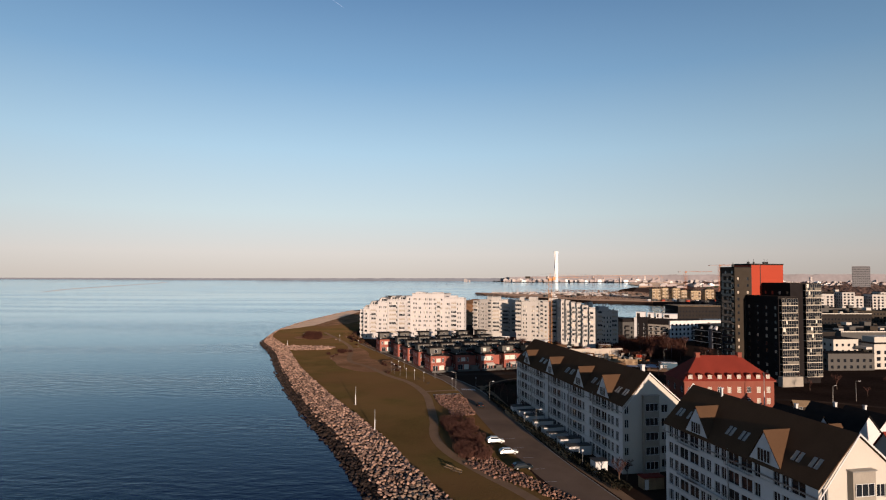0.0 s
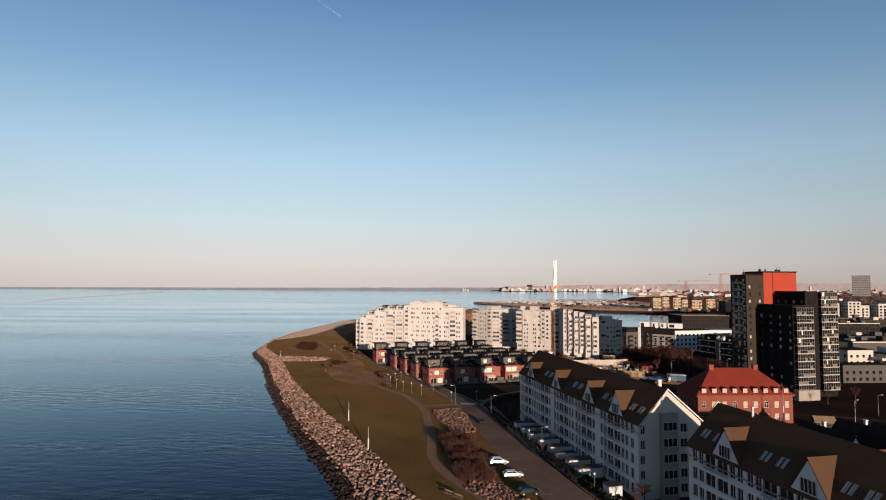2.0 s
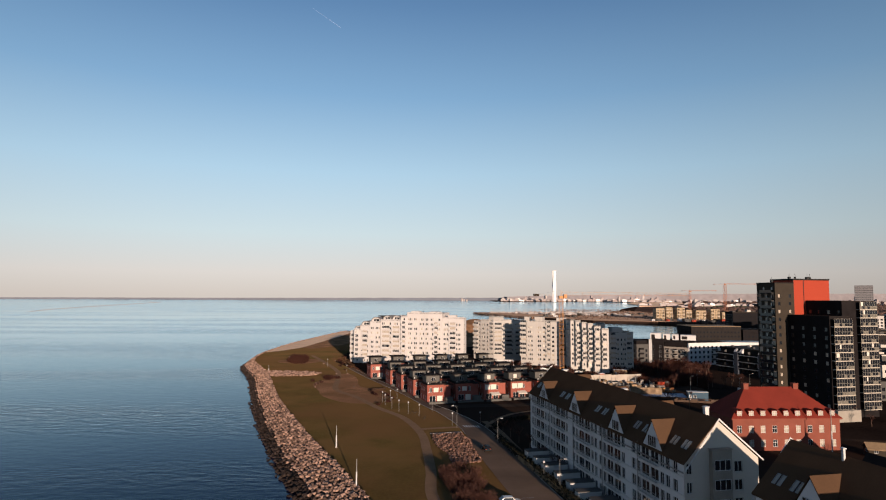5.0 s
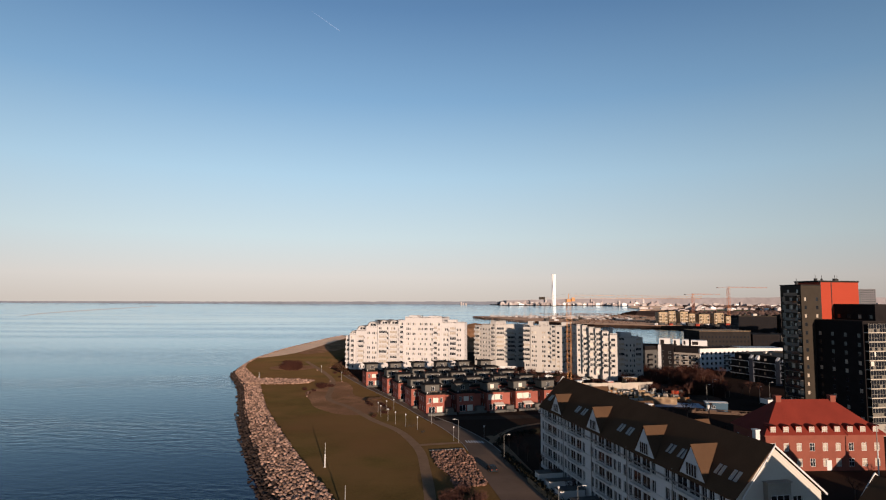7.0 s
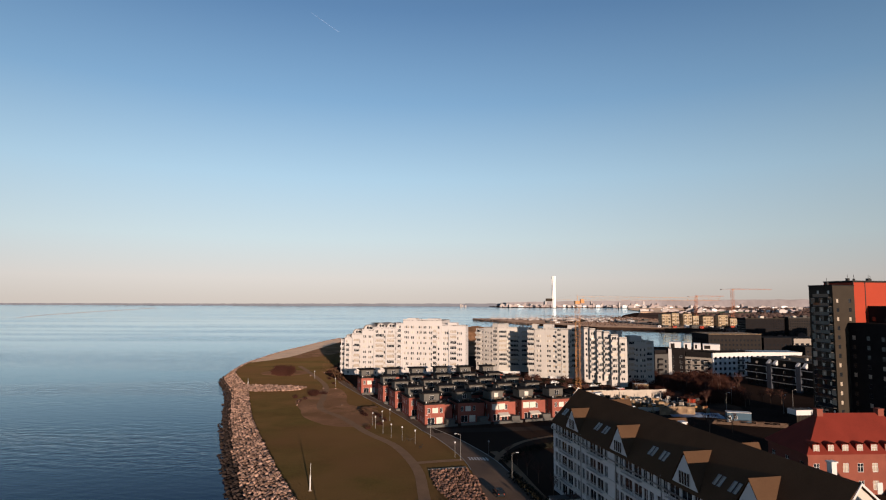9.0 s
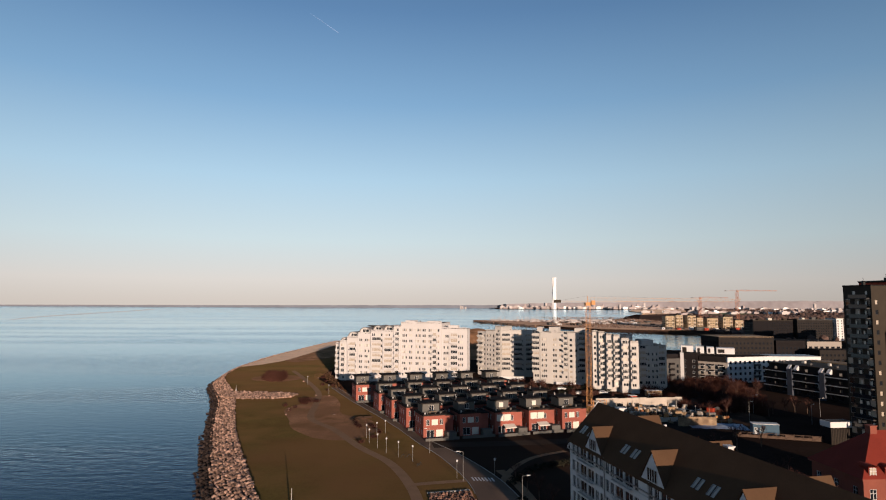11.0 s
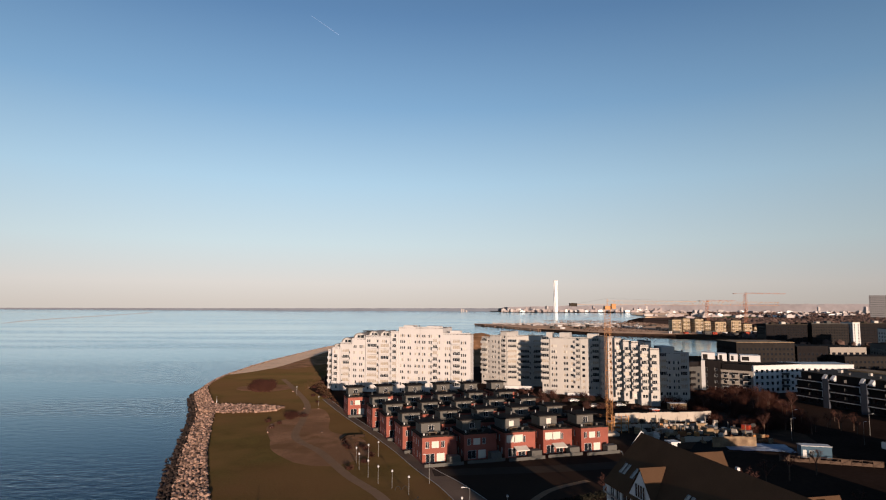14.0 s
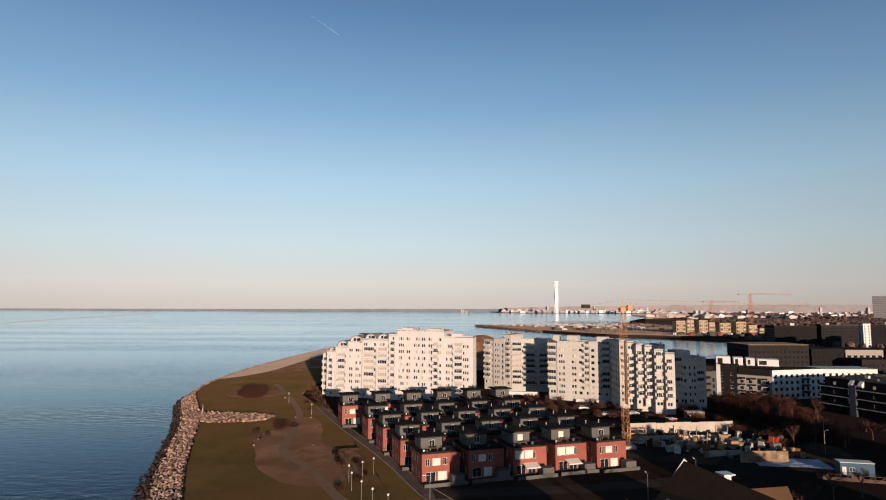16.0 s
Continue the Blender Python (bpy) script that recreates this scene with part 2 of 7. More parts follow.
def beam(bm, a, b, r, sides=4, r2=None, mi=0):
    """A straight tapered bar from a to b."""
    a, b = Vector(a), Vector(b)
    d = (b - a).normalized()
    u = d.orthogonal().normalized()
    w = d.cross(u)
    r2 = r if r2 is None else r2
    ra = [bm.verts.new(a + (u * math.cos(t) + w * math.sin(t)) * r) for t in (2 * math.pi * i / sides for i in range(sides))]
    rb = [bm.verts.new(b + (u * math.cos(t) + w * math.sin(t)) * r2) for t in (2 * math.pi * i / sides for i in range(sides))]
    for i in range(sides):
        bm.faces.new((ra[i], ra[(i + 1) % sides], rb[(i + 1) % sides], rb[i])).material_index = mi
    bm.faces.new(ra[::-1]).material_index = mi
    bm.faces.new(rb).material_index = mi


def wall(bm, a, b, z0, z1, holes=(), depth=0.25, mi=0):
    """A wall face from a to b (outside to the right of that way), with openings (u0, u1, v0, v1) that have reveals."""
    a, b = Vector((a[0], a[1], 0)), Vector((b[0], b[1], 0))
    d = (b - a).normalized()
    inn = Vector((-d.y, d.x, 0)) * depth
    length = (b - a).length
    us = sorted({0.0, length, *[h[0] for h in holes], *[h[1] for h in holes]})
    vs = sorted({z0, z1, *[h[2] for h in holes], *[h[3] for h in holes]})
    at = lambda u, v, o=0: a + d * u + Vector((0, 0, v)) + inn * o
    for i in range(len(us) - 1):
        for j in range(len(vs) - 1):
            u, v = (us[i] + us[i + 1]) / 2, (vs[j] + vs[j + 1]) / 2
            if not any(h[0] < u < h[1] and h[2] < v < h[3] for h in holes):
                quad(bm, [at(us[i], vs[j]), at(us[i + 1], vs[j]), at(us[i + 1], vs[j + 1]), at(us[i], vs[j + 1])], mi)
    for u0, u1, v0, v1 in holes:
        quad(bm, [at(u0, v0), at(u1, v0), at(u1, v0, 1), at(u0, v0, 1)], mi)
        quad(bm, [at(u0, v1, 1), at(u1, v1, 1), at(u1, v1), at(u0, v1)], mi)
        quad(bm, [at(u0, v0), at(u0, v0, 1), at(u0, v1, 1), at(u0, v1)], mi)
        quad(bm, [at(u1, v0, 1), at(u1, v0), at(u1, v1), at(u1, v1, 1)], mi)


WINDOWS = {}


def window_mesh(w, h, mull, frame_mat, pane_mat=None, rail=0.0):
    """A window as one mesh: frame, mullions and glass, in the x-z plane, its outside towards -y."""
    key = (round(w, 2), round(h, 2), mull, frame_mat.name, (pane_mat or GLASS).name, rail)
    if key not in WINDOWS:
        bm = bmesh.new()
        t = 0.075
        xs = [w * i / (mull + 1) for i in range(mull + 2)]
        zs = [0, h * rail, h] if rail else [0, h]
        panes = [(xs[i] + (t if i == 0 else t / 2), xs[i + 1] - (t if i == mull else t / 2), zs[j] + (t if j == 0 else t / 2), zs[j + 1] - (t if j == len(zs) - 2 else t / 2))
                 for i in range(mull + 1) for j in range(len(zs) - 1)]
        wall(bm, (0, -0.05), (w, -0.05), 0, h, panes, 0.07)
        for x0, x1, z0, z1 in panes:
            quad(bm, [(x0, 0.02, z0), (x1, 0.02, z0), (x1, 0.02, z1), (x0, 0.02, z1)], 1)
        bmesh.ops.remove_doubles(bm, verts=bm.verts[:], dist=0.001)
        me = bpy.data.meshes.new("window")
        bm.to_mesh(me)
        bm.free()
        me.materials.append(frame_mat)
        me.materials.append(pane_mat or GLASS)
        WINDOWS[key] = me
    return WINDOWS[key]


def windows_on(parent, a, b, holes, frame_mat, mull=1, inset=0.17, pane=None, rail=0.0, name="window"):
    """A window object in each of the openings of the wall from a to b."""
    a, b = Vector((a[0], a[1], 0)), Vector((b[0], b[1], 0))
    d = (b - a).normalized()
    inn = Vector((-d.y, d.x, 0))
    rot = Matrix.Rotation(math.atan2(d.y, d.x), 4, "Z")
    for k, (u0, u1, v0, v1) in enumerate(holes):
        pm = pane(k) if callable(pane) else pane
        me = window_mesh(u1 - u0, v1 - v0, mull, frame_mat, pm, rail)
        share(name, me, parent, Matrix.Translation(a + d * u0 + inn * inset + Vector((0, 0, v0))) @ rot)


def grid_holes(length, margin, width, gap, sill, height, storeys, step, skip=None):
    """Openings in rows: evenly spread windows on each storey."""
    n = max(1, int((length - 2 * margin + gap) / (width + gap)))
    free = (length - 2 * margin - n * width) / max(1, n - 1) if n > 1 else 0
    out = []
    for s in range(storeys):
        for i in range(n):
            if skip and skip(i, s, n):
                continue
            u = margin + i * (width + free)
            out.append((round(u, 3), round(u + width, 3), round(sill + s * step, 3), round(sill + s * step + height, 3)))
    return out


def sheet(name, pts, z, mat, kind="structure", label="", category="", thick=0.0):
    """A flat surface over a plan outline, with a skirt when thick."""
    bm = bmesh.new()
    vs = [bm.verts.new(P(x, y, z)) for x, y in pts]
    f = bm.faces.new(vs)
    f.normal_update()
    if f.normal.z < 0:
        f.normal_flip()
    if thick:
        r = bmesh.ops.extrude_face_region(bm, geom=[f])
        for v in r["geom"]:
            if isinstance(v, bmesh.types.BMVert):
                v.co.z = z
        for v in vs:
            v.co.z = z - thick
    bmesh.ops.triangulate(bm, faces=bm.faces[:])
    ob = obj(name, bm, mat)
    return tagged(ob, label, category, kind=kind)


def ribbon(line, half):
    """The outline of a strip of that half width along a plan line; half may be a list."""
    left, right = [], []
    for i, (x, y) in enumerate(line):
        a, b = line[max(0, i - 1)], line[min(len(line) - 1, i + 1)]
        d = Vector((b[0] - a[0], b[1] - a[1])).normalized()
        h = half[i] if isinstance(half, (list, tuple)) else half
        left.append((x - d.y * h, y + d.x * h))
        right.append((x + d.y * h, y - d.x * h))
    return left + right[::-1]


def smooth_line(pts, n=6):
    """A Catmull-Rom curve through plan points."""
    out = []
    for i in range(len(pts) - 1):
        p0, p1, p2, p3 = (Vector(pts[max(0, min(len(pts) - 1, j))]) for j in (i - 1, i, i + 1, i + 2))
        for k in range(n):
            t = k / n
            q = 0.5 * (2 * p1 + (p2 - p0) * t + (2 * p0 - 5 * p1 + 4 * p2 - p3) * t * t + (3 * p1 - p0 - 3 * p2 + p3) * t ** 3)
            out.append((q.x, q.y))
    return out + [tuple(pts[-1])]


def line_points(line, step):
    """Points at even steps along a plan line, with the way at each, in metres."""
    out, rest = [], 0.0
    for (x0, y0), (x1, y1) in zip(line, line[1:]):
        a, b = P(x0, y0), P(x1, y1)
        d = b - a
        length = d.length
        s = rest
        while s < length:
            out.append((a + d * (s / length), d.normalized()))
            s += step
        rest = s - length
    return out


def inside(x, y, poly):
    hit = False
    for (x0, y0), (x1, y1) in zip(poly, poly[1:] + poly[:1]):
        if (y0 > y) != (y1 > y) and x < (x1 - x0) * (y - y0) / (y1 - y0) + x0:
            hit = not hit
    return hit


# ---- sea and land ----
CREST = smooth_line([(60, -400), (36, -60), (26, 20), (13, 70), (0, 99), (-8, 118), (-17, 141), (-34.5, 179), (-56.5, 231), (-71.8, 273), (-82, 302), (-103.5, 350), (-111, 386), (-113, 425), (-112, 475), (-108, 525), (-103, 581), (-97, 620)], 6)
FAR_COAST = [(-78, 668), (-30, 700), (40, 700), (95, 640), (130, 570), (160, 532), (190, 525), (235, 550), (310, 690), (322, 760), (290, 845), (210, 880), (143, 1012), (106, 1118), (62, 1262), (80, 1276),
             (150, 1250), (290, 1290), (400, 1410), (470, 1620), (600, 1930), (720, 2040), (940, 2600), (1250, 3200), (1280, 3450), (900, 3560), (700, 3500), (480, 3560), (330, 3700), (300, 4000)]

bm = bmesh.new()
quad(bm, [(-4900, -900, 0), (5200, -900, 0), (5200, 4950, 0), (-4900, 4950, 0)])
tagged(obj("water", bm, WATER), "calm blue sea with faint wind streaks", "sea", kind="structure")

WAKE = glass_material("smooth_wake", (0.02, 0.03, 0.06), 0.12)
wake = smooth_line([(-860, 1250), (-960, 1480), (-1060, 1820), (-1210, 2380), (-1320, 2750), (-1450, 2900), (-1600, 2960)], 8)
sheet("wake", ribbon(wake, [2 + 20 * math.sin(math.pi * i / (len(wake) - 1)) for i in range(len(wake))]), 0.03, WAKE, label="smooth pale wake of a passing boat", category="wake")

land_line = CREST + FAR_COAST + [(4300, 4000), (4300, -400)]
sheet("ground", land_line, G, LAND, label="brown winter land along the shore", category="ground", thick=G + 1.5)

PARK = [p for p in CREST if 60 < p[1] < 615] + [(-78, 560), (-62, 440), (-60, 350), (-47, 322), (-33.5, 289), (-18.8, 256), (-6.3, 226), (0.3, 212), (6, 194), (9, 170), (12, 140), (17, 105), (26, 60)]
sheet("lawn", PARK, G + 0.03, GRASS, label="mown winter grass turning brown", category="lawn")
sheet("beach", [p for p in CREST if 395 < p[1] < 615] + [(-84, 610), (-88, 540), (-93, 470), (-97, 435), (-104, 412)], G + 0.05, SAND, label="pale sandy strip beside the sea", category="beach")
sheet("dirt_patch", smooth_line([(-88, 424), (-76, 448), (-62, 520), (-66, 604), (-86, 604), (-92, 520), (-96, 450), (-97, 432), (-88, 424)], 5)[:-1], G + 0.09, EARTH, label="brown sandy scrub behind the beach", category="earth patch")
sheet("far_beach", [(830, 2748), (735, 2260), (650, 2030), (713, 2000), (1068, 2700), (1374, 3496), (1230, 3416), (1000, 3203)], G + 0.3, SAND, label="long pale beach across the bay", category="beach", thick=G + 1)
sheet("dirt_patch", smooth_line([(-36, 230), (-30, 227), (-24, 229), (-20, 240), (-24, 255), (-34, 264), (-38, 284), (-44, 300), (-51, 296), (-49, 282), (-49, 262), (-45, 243), (-36, 230)], 5)[:-1], G + 0.05, EARTH, label="bare brown earth with dry weeds", category="earth patch")
sheet("dirt_patch", smooth_line([(-44, 252), (-37, 236), (-42, 240), (-50, 258), (-54, 272), (-50, 282), (-47, 270), (-44, 252)], 5)[:-1], G + 0.045, EARTH, label="strip of dry brown weeds along the path", category="earth patch")
sheet("dirt_patch", smooth_line([(-74, 338), (-66, 352), (-76, 362), (-90, 356), (-88, 344), (-74, 338)], 5)[:-1], G + 0.05, EARTH, label="bare trampled earth round a thicket", category="earth patch")

# ---- paths, road, parking ----
PATH = smooth_line([(20, 84), (14, 100), (6, 114), (0, 126), (-3, 138), (-3.5, 152), (-5, 170), (-7, 186), (-13, 205), (-22, 220), (-32, 240), (-42, 256), (-46, 282), (-51, 309), (-65, 347), (-79, 381)], 6)
sheet("path", ribbon(PATH, 1.1), G + 0.06, GRAVEL, label="winding gravel foot path through the grass", category="path")
ROAD = smooth_line([(34, 60), (24, 100), (19, 120), (15.2, 140), (10.4, 170), (7, 192), (0.3, 212), (-6.3, 226), (-18.8, 256), (-33.5, 289), (-47, 322)], 6)
ROAD_HALF = [4.2 if y < 175 else max(1.25, 4.2 - (y - 175) * 0.045) for x, y in ROAD]
sheet("road", ribbon(ROAD, ROAD_HALF), G + 0.07, ASPHALT, label="worn grey-brown asphalt street", category="road")
sheet("path", ribbon(smooth_line([(-8.5, 189.6), (-4.3, 190.9), (-0.6, 191.9), (3.6, 192.9)], 4), 0.9), G + 0.055, GRAVEL, label="short gravel link between path and street", category="path")
sheet("path", ribbon(smooth_line([(9.7, 189), (11.9, 197.4), (15.9, 206), (20.4, 211.8), (28, 217)], 4), 0.7), G + 0.05, GRAVEL, label="curved foot path across the shaded yard", category="path")
# darker asphalt copy: shade before the brick houses is put into its colour
SIDE_ASPHALT = material("shade_toned_asphalt", (0.055, 0.04, 0.031), 0.95, 0.25, 0.15, 6.0, 0.2, spec=0.0)
SIDE = [(-4, 222), (10, 224), (24, 226), (40, 230), (60, 236)]
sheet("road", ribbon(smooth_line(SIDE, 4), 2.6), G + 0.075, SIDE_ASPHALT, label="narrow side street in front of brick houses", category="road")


WOOD_GREY = material("grey_timber_boards", (0.24, 0.215, 0.185), 0.85, 0.15, 0.6, 6.0, 0.2)


# ---- white gabled apartment houses ----
def gabled_house(name, x, y, length, dormers, right_dormers, label):
    """A white five-storey house with a steep brown roof and wall gables; local y runs along the ridge, away."""
    hw, eave, ridge = 6.9, 14.8, 21.2
    house = empty(name, x, y, 12.2, label, "apartment building", "white gabled houses")
    rx = -0.6  # the ridge stands a little towards the sea
    pitch = {-1: (ridge - eave) / (hw - 0.2 + rx), 1: (ridge - eave) / (hw - rx)}

    # openings of the long sides: bays of narrow and wide windows
    def side_holes():
        holes = []
        for s in range(5):
            z = 0.7 + s * 2.9
            u = 1.0
            k = 0
            while u < length - 2.2:
                w = 2.6 if k % 6 in (2, 3) else 1.3
                if k % 12 != 11:
                    holes.append((round(u, 2), round(u + w, 2), round(z, 2), round(z + 2.0, 2)))
                u += w + (0.38 if k % 6 != 5 else 0.9)
                k += 1
        return holes

    lh = side_holes()
    bm = bmesh.new()
    wall(bm, (-hw, length), (-hw, 0), 0, eave, lh)
    part("side_wall", bm, WHITE, house)
    windows_on(house, (-hw, length), (-hw, 0), lh, WHITE_P, 1, rail=0.0)
    bm = bmesh.new()
    wall(bm, (hw, 0), (hw, length), 0, eave, lh)
    part("side_wall", bm, WHITE, house)
    windows_on(house, (hw, 0), (hw, length), lh, WHITE_P, 1)
    # shallow balconies before each pair of wide windows
    wide = [h for h in lh if h[1] - h[0] > 2.0]
    for a, b in zip(wide[::2], wide[1::2]):
        y1, y0, z = length - a[0] + 0.15, length - b[1] - 0.15, a[2]
        if z < 2 or b[0] - a[1] > 1:
            continue
        bm = bmesh.new()
        box(bm, -hw - 0.7, -hw, y0, y1, z - 0.22, z - 0.08)
        bal = part("balcony", bm, WHITE_P, house)
        bm = bmesh.new()
        box(bm, -hw - 0.7, -hw - 0.64, y0, y1, z + 0.85, z + 0.93)
        for k in range(13):
            yy = y0 + 0.05 + (y1 - y0 - 0.1) * k / 12
            box(bm, -hw - 0.68, -hw - 0.65, yy - 0.02, yy + 0.02, z - 0.08, z + 0.86)
        part("railing", bm, METAL, bal)
    # gables: a corner column of windows, a projecting bay, a column beside it
    for y0, a, b in ((0, (-hw, 0), (hw, 0)), (length, (hw, length), (-hw, length))):
        gh = []
        for s in range(5):
            for u, w in ((0.5, 1.0), (hw + 2.4, 1.5)):
                gh.append((round(u, 2), round(u + w, 2), round(0.9 + s * 2.95, 2), round(2.65 + s * 2.95, 2)))
        bm = bmesh.new()
        wall(bm, a, b, 0, eave, gh)
        tri = [Vector((a[0], a[1], eave)), Vector((b[0], b[1], eave)), Vector((rx, y0, ridge))]
        bm.faces.new([bm.verts.new(p) for p in tri])
        part("gable_wall", bm, CREAM, house)
        windows_on(house, a, b, gh, WHITE_P, 1)
        sgn = -1 if y0 == 0 else 1
        bay = part("bay", boxed(-2.3, 1.3, *sorted((y0, y0 + sgn * 0.9)), 0, 16.6), WOOD_GREY, house, "grey timber bay")
        if sgn < 0:
            for s in range(5):
                share("window", window_mesh(3.0, 1.7, 2, WHITE_P), bay, Matrix.Translation((-2.0, -0.96, 0.95 + s * 3.1)))
            part("bay_roof", boxed(-2.45, 1.45, -1.05, 0, 16.6, 16.75), METAL, bay)
    # string courses under each row of windows
    for s in range(1, 5):
        part("string_course", boxed(-hw - 0.12, -hw, 0.2, length - 0.2, s * 2.95 + 0.45, s * 2.95 + 0.65), WHITE_P, house)
    n = int(length / 12)
    for i in range(1, n):
        bm = bmesh.new()
        beam(bm, (-hw - 0.12, length * i / n, 0), (-hw - 0.12, length * i / n, eave), 0.09, 6)
        part("downpipe", bm, METAL, house)
    # roof slabs
    for s in (-1, 1):
        bm = bmesh.new()
        o = 0.3 if s < 0 else 0.55
        pts = [(s * (hw + o), -0.45), (rx, -0.45), (rx, length + 0.45), (s * (hw + o), length + 0.45)]
        zz = lambda px: ridge - abs(px - rx) * pitch[s] + 0.12
        top = [Vector((px, py, zz(px) + 0.2)) for px, py in pts]
        bot = [Vector((px, py, zz(px))) for px, py in pts]
        tv, bv = [bm.verts.new(p) for p in top], [bm.verts.new(p) for p in bot]
        bm.faces.new(tv), bm.faces.new(bv[::-1])
        for i in range(4):
            bm.faces.new((tv[i], bv[i], bv[(i + 1) % 4], tv[(i + 1) % 4]))
        bmesh.ops.recalc_face_normals(bm, faces=bm.faces[:])
        part("roof_slope", bm, ROOF_BROWN, house)
        for py in (-0.55, length + 0.45):
            bm = bmesh.new()
            up = 0.3 if py < 0 else 0.5  # a taller upstand at the far verge
            a, b = Vector((rx, py, zz(rx) - 0.05)), Vector((s * (hw + o), py, zz(hw + o) - 0.05))
            v = [bm.verts.new(p + q) for q in (Vector((0, 0, 0)), Vector((0, 0.1, 0))) for p in (a, b, b + Vector((0, 0, up)), a + Vector((0, 0, up)))]
            for i in ((0, 1, 2, 3), (7, 6, 5, 4), (0, 4, 5, 1), (1, 5, 6, 2), (2, 6, 7, 3), (3, 7, 4, 0)):
                bm.faces.new([v[j] for j in i])
            bmesh.ops.recalc_face_normals(bm, faces=bm.faces[:])
            part("barge_board", bm, WHITE_P, house)
        part("gutter", boxed(*sorted((s * (hw + o), s * (hw + o + 0.18))), -0.4, length + 0.4, zz(hw + o) - 0.05, zz(hw + o) + 0.12), METAL, house)
    # wall gables (cross roofs)
    for s, rows in ((-1, dormers), (1, right_dormers)):
        for dy, dh, dw in rows:
            xi = abs(rx + s * (ridge - dh) / pitch[s])
            bm = bmesh.new()
            x0 = s * (hw + 0.02)
            f = [Vector((x0, dy - dw, eave - 0.3)), Vector((x0, dy + dw, eave - 0.3)), Vector((x0, dy + dw, eave)), Vector((x0, dy, dh)), Vector((x0, dy - dw, eave))]
            bm.faces.new([bm.verts.new(p) for p in (f if s > 0 else f[::-1])])
            g = part("wall_gable", bm, WHITE, house)
            for t in (-1, 1):
                bm = bmesh.new()
                tip, back, val = Vector((s * (hw + 0.12), dy, dh + 0.25)), Vector((s * (xi - 0.1), dy, dh + 0.25)), Vector((s * (hw + 0.12), dy + t * (dw + 0.2), eave + 0.0))
                pts = [tip, back, val]
                tv = [bm.verts.new(p + Vector((0, 0, 0.16))) for p in pts]
                bv = [bm.verts.new(p) for p in pts]
                bm.faces.new(tv), bm.faces.new(bv)
                for i in range(3):
                    bm.faces.new((tv[i], tv[(i + 1) % 3], bv[(i + 1) % 3], bv[i]))
                bmesh.ops.recalc_face_normals(bm, faces=bm.faces[:])
                part("cross_roof", bm, ROOF_BROWN, g)
            wm = window_mesh(2.6, 1.9, 3, WHITE_P)
            rot = Matrix.Rotation(radians(-90 if s < 0 else 90), 4, "Z")
            share("window", wm, g, Matrix.Translation((s * (hw + 0.08), dy - s * 1.3, eave + 0.2)) @ rot)
    # roof windows in pairs between the wall gables
    ang = math.atan(pitch[-1])
    marks = sorted([d[0] for d in dormers] + [-2, length + 2])
    for a, b in zip(marks, marks[1:]):
        if b - a < 7.5:
            continue
        mid = (a + b) / 2
        for dy in (-2.6, -1.65, 0.55, 1.5):
            px = -5.6
            share("roof_window", window_mesh(0.7, 1.7, 0, METAL, PALE_PANE), house,
                  Matrix.Translation((px, mid + dy + 0.85, ridge - abs(px - rx) * pitch[-1] + 0.42)) @ Matrix.Rotation(radians(-90), 4, "Z") @ Matrix.Rotation(ang - radians(90), 4, "X"))
    return house


def chimney(house, x, y, z0, z1, w=0.7):
    bm = bmesh.new()
    box(bm, x - w / 2, x + w / 2, y - w / 2, y + w / 2, z0, z1)
    box(bm, x - w / 2 - 0.1, x + w / 2 + 0.1, y - w / 2 - 0.1, y + w / 2 + 0.1, z1, z1 + 0.15)
    part("chimney", bm, WHITE_P, house, "white rendered chimney")


house_a = gabled_house("gabled_house", 38.6, 113.9, 70.1, [(y, h, 3.1) for y, h in ((9.1, 19.3), (22.2, 19.3), (41.3, 19.1), (60.3, 18.7))], [(24.0, 19.6, 2.2), (42.0, 19.8, 2.4), (61.6, 20.0, 3.1)], "long white gabled apartment house with brown roof")
chimney(house_a, 0.6, 4.5, 19.5, 22.4)
chimney(house_a, 0.9, 64.5, 18.8, 21.2, 0.9)
chimney(house_a, 4.4, 39.2, 16.5, 19.9, 0.9)
part("chimney_cap", boxed(3.8, 5.0, 38.5, 39.9, 20.06, 20.2), WHITE_P, house_a)
part("flue", boxed(3.0, 3.45, 53.5, 53.95, 17.6, 20.4), WHITE_P, house_a, "white roof flue")
part("chimney_cap", boxed(0.1, 1.7, 63.7, 65.3, 21.36, 21.5), WHITE_P, house_a)
house_b = gabled_house("gabled_house", 48.6, 71.1, 35.5, [(9.8, 19.3, 3.1), (26.1, 19.3, 3.1)], [(10.0, 19.6, 2.6)], "white gabled house with sunlit end wall and brown roof")
chimney(house_b, -1.0, 27.0, 19.0, 22.4, 0.3)


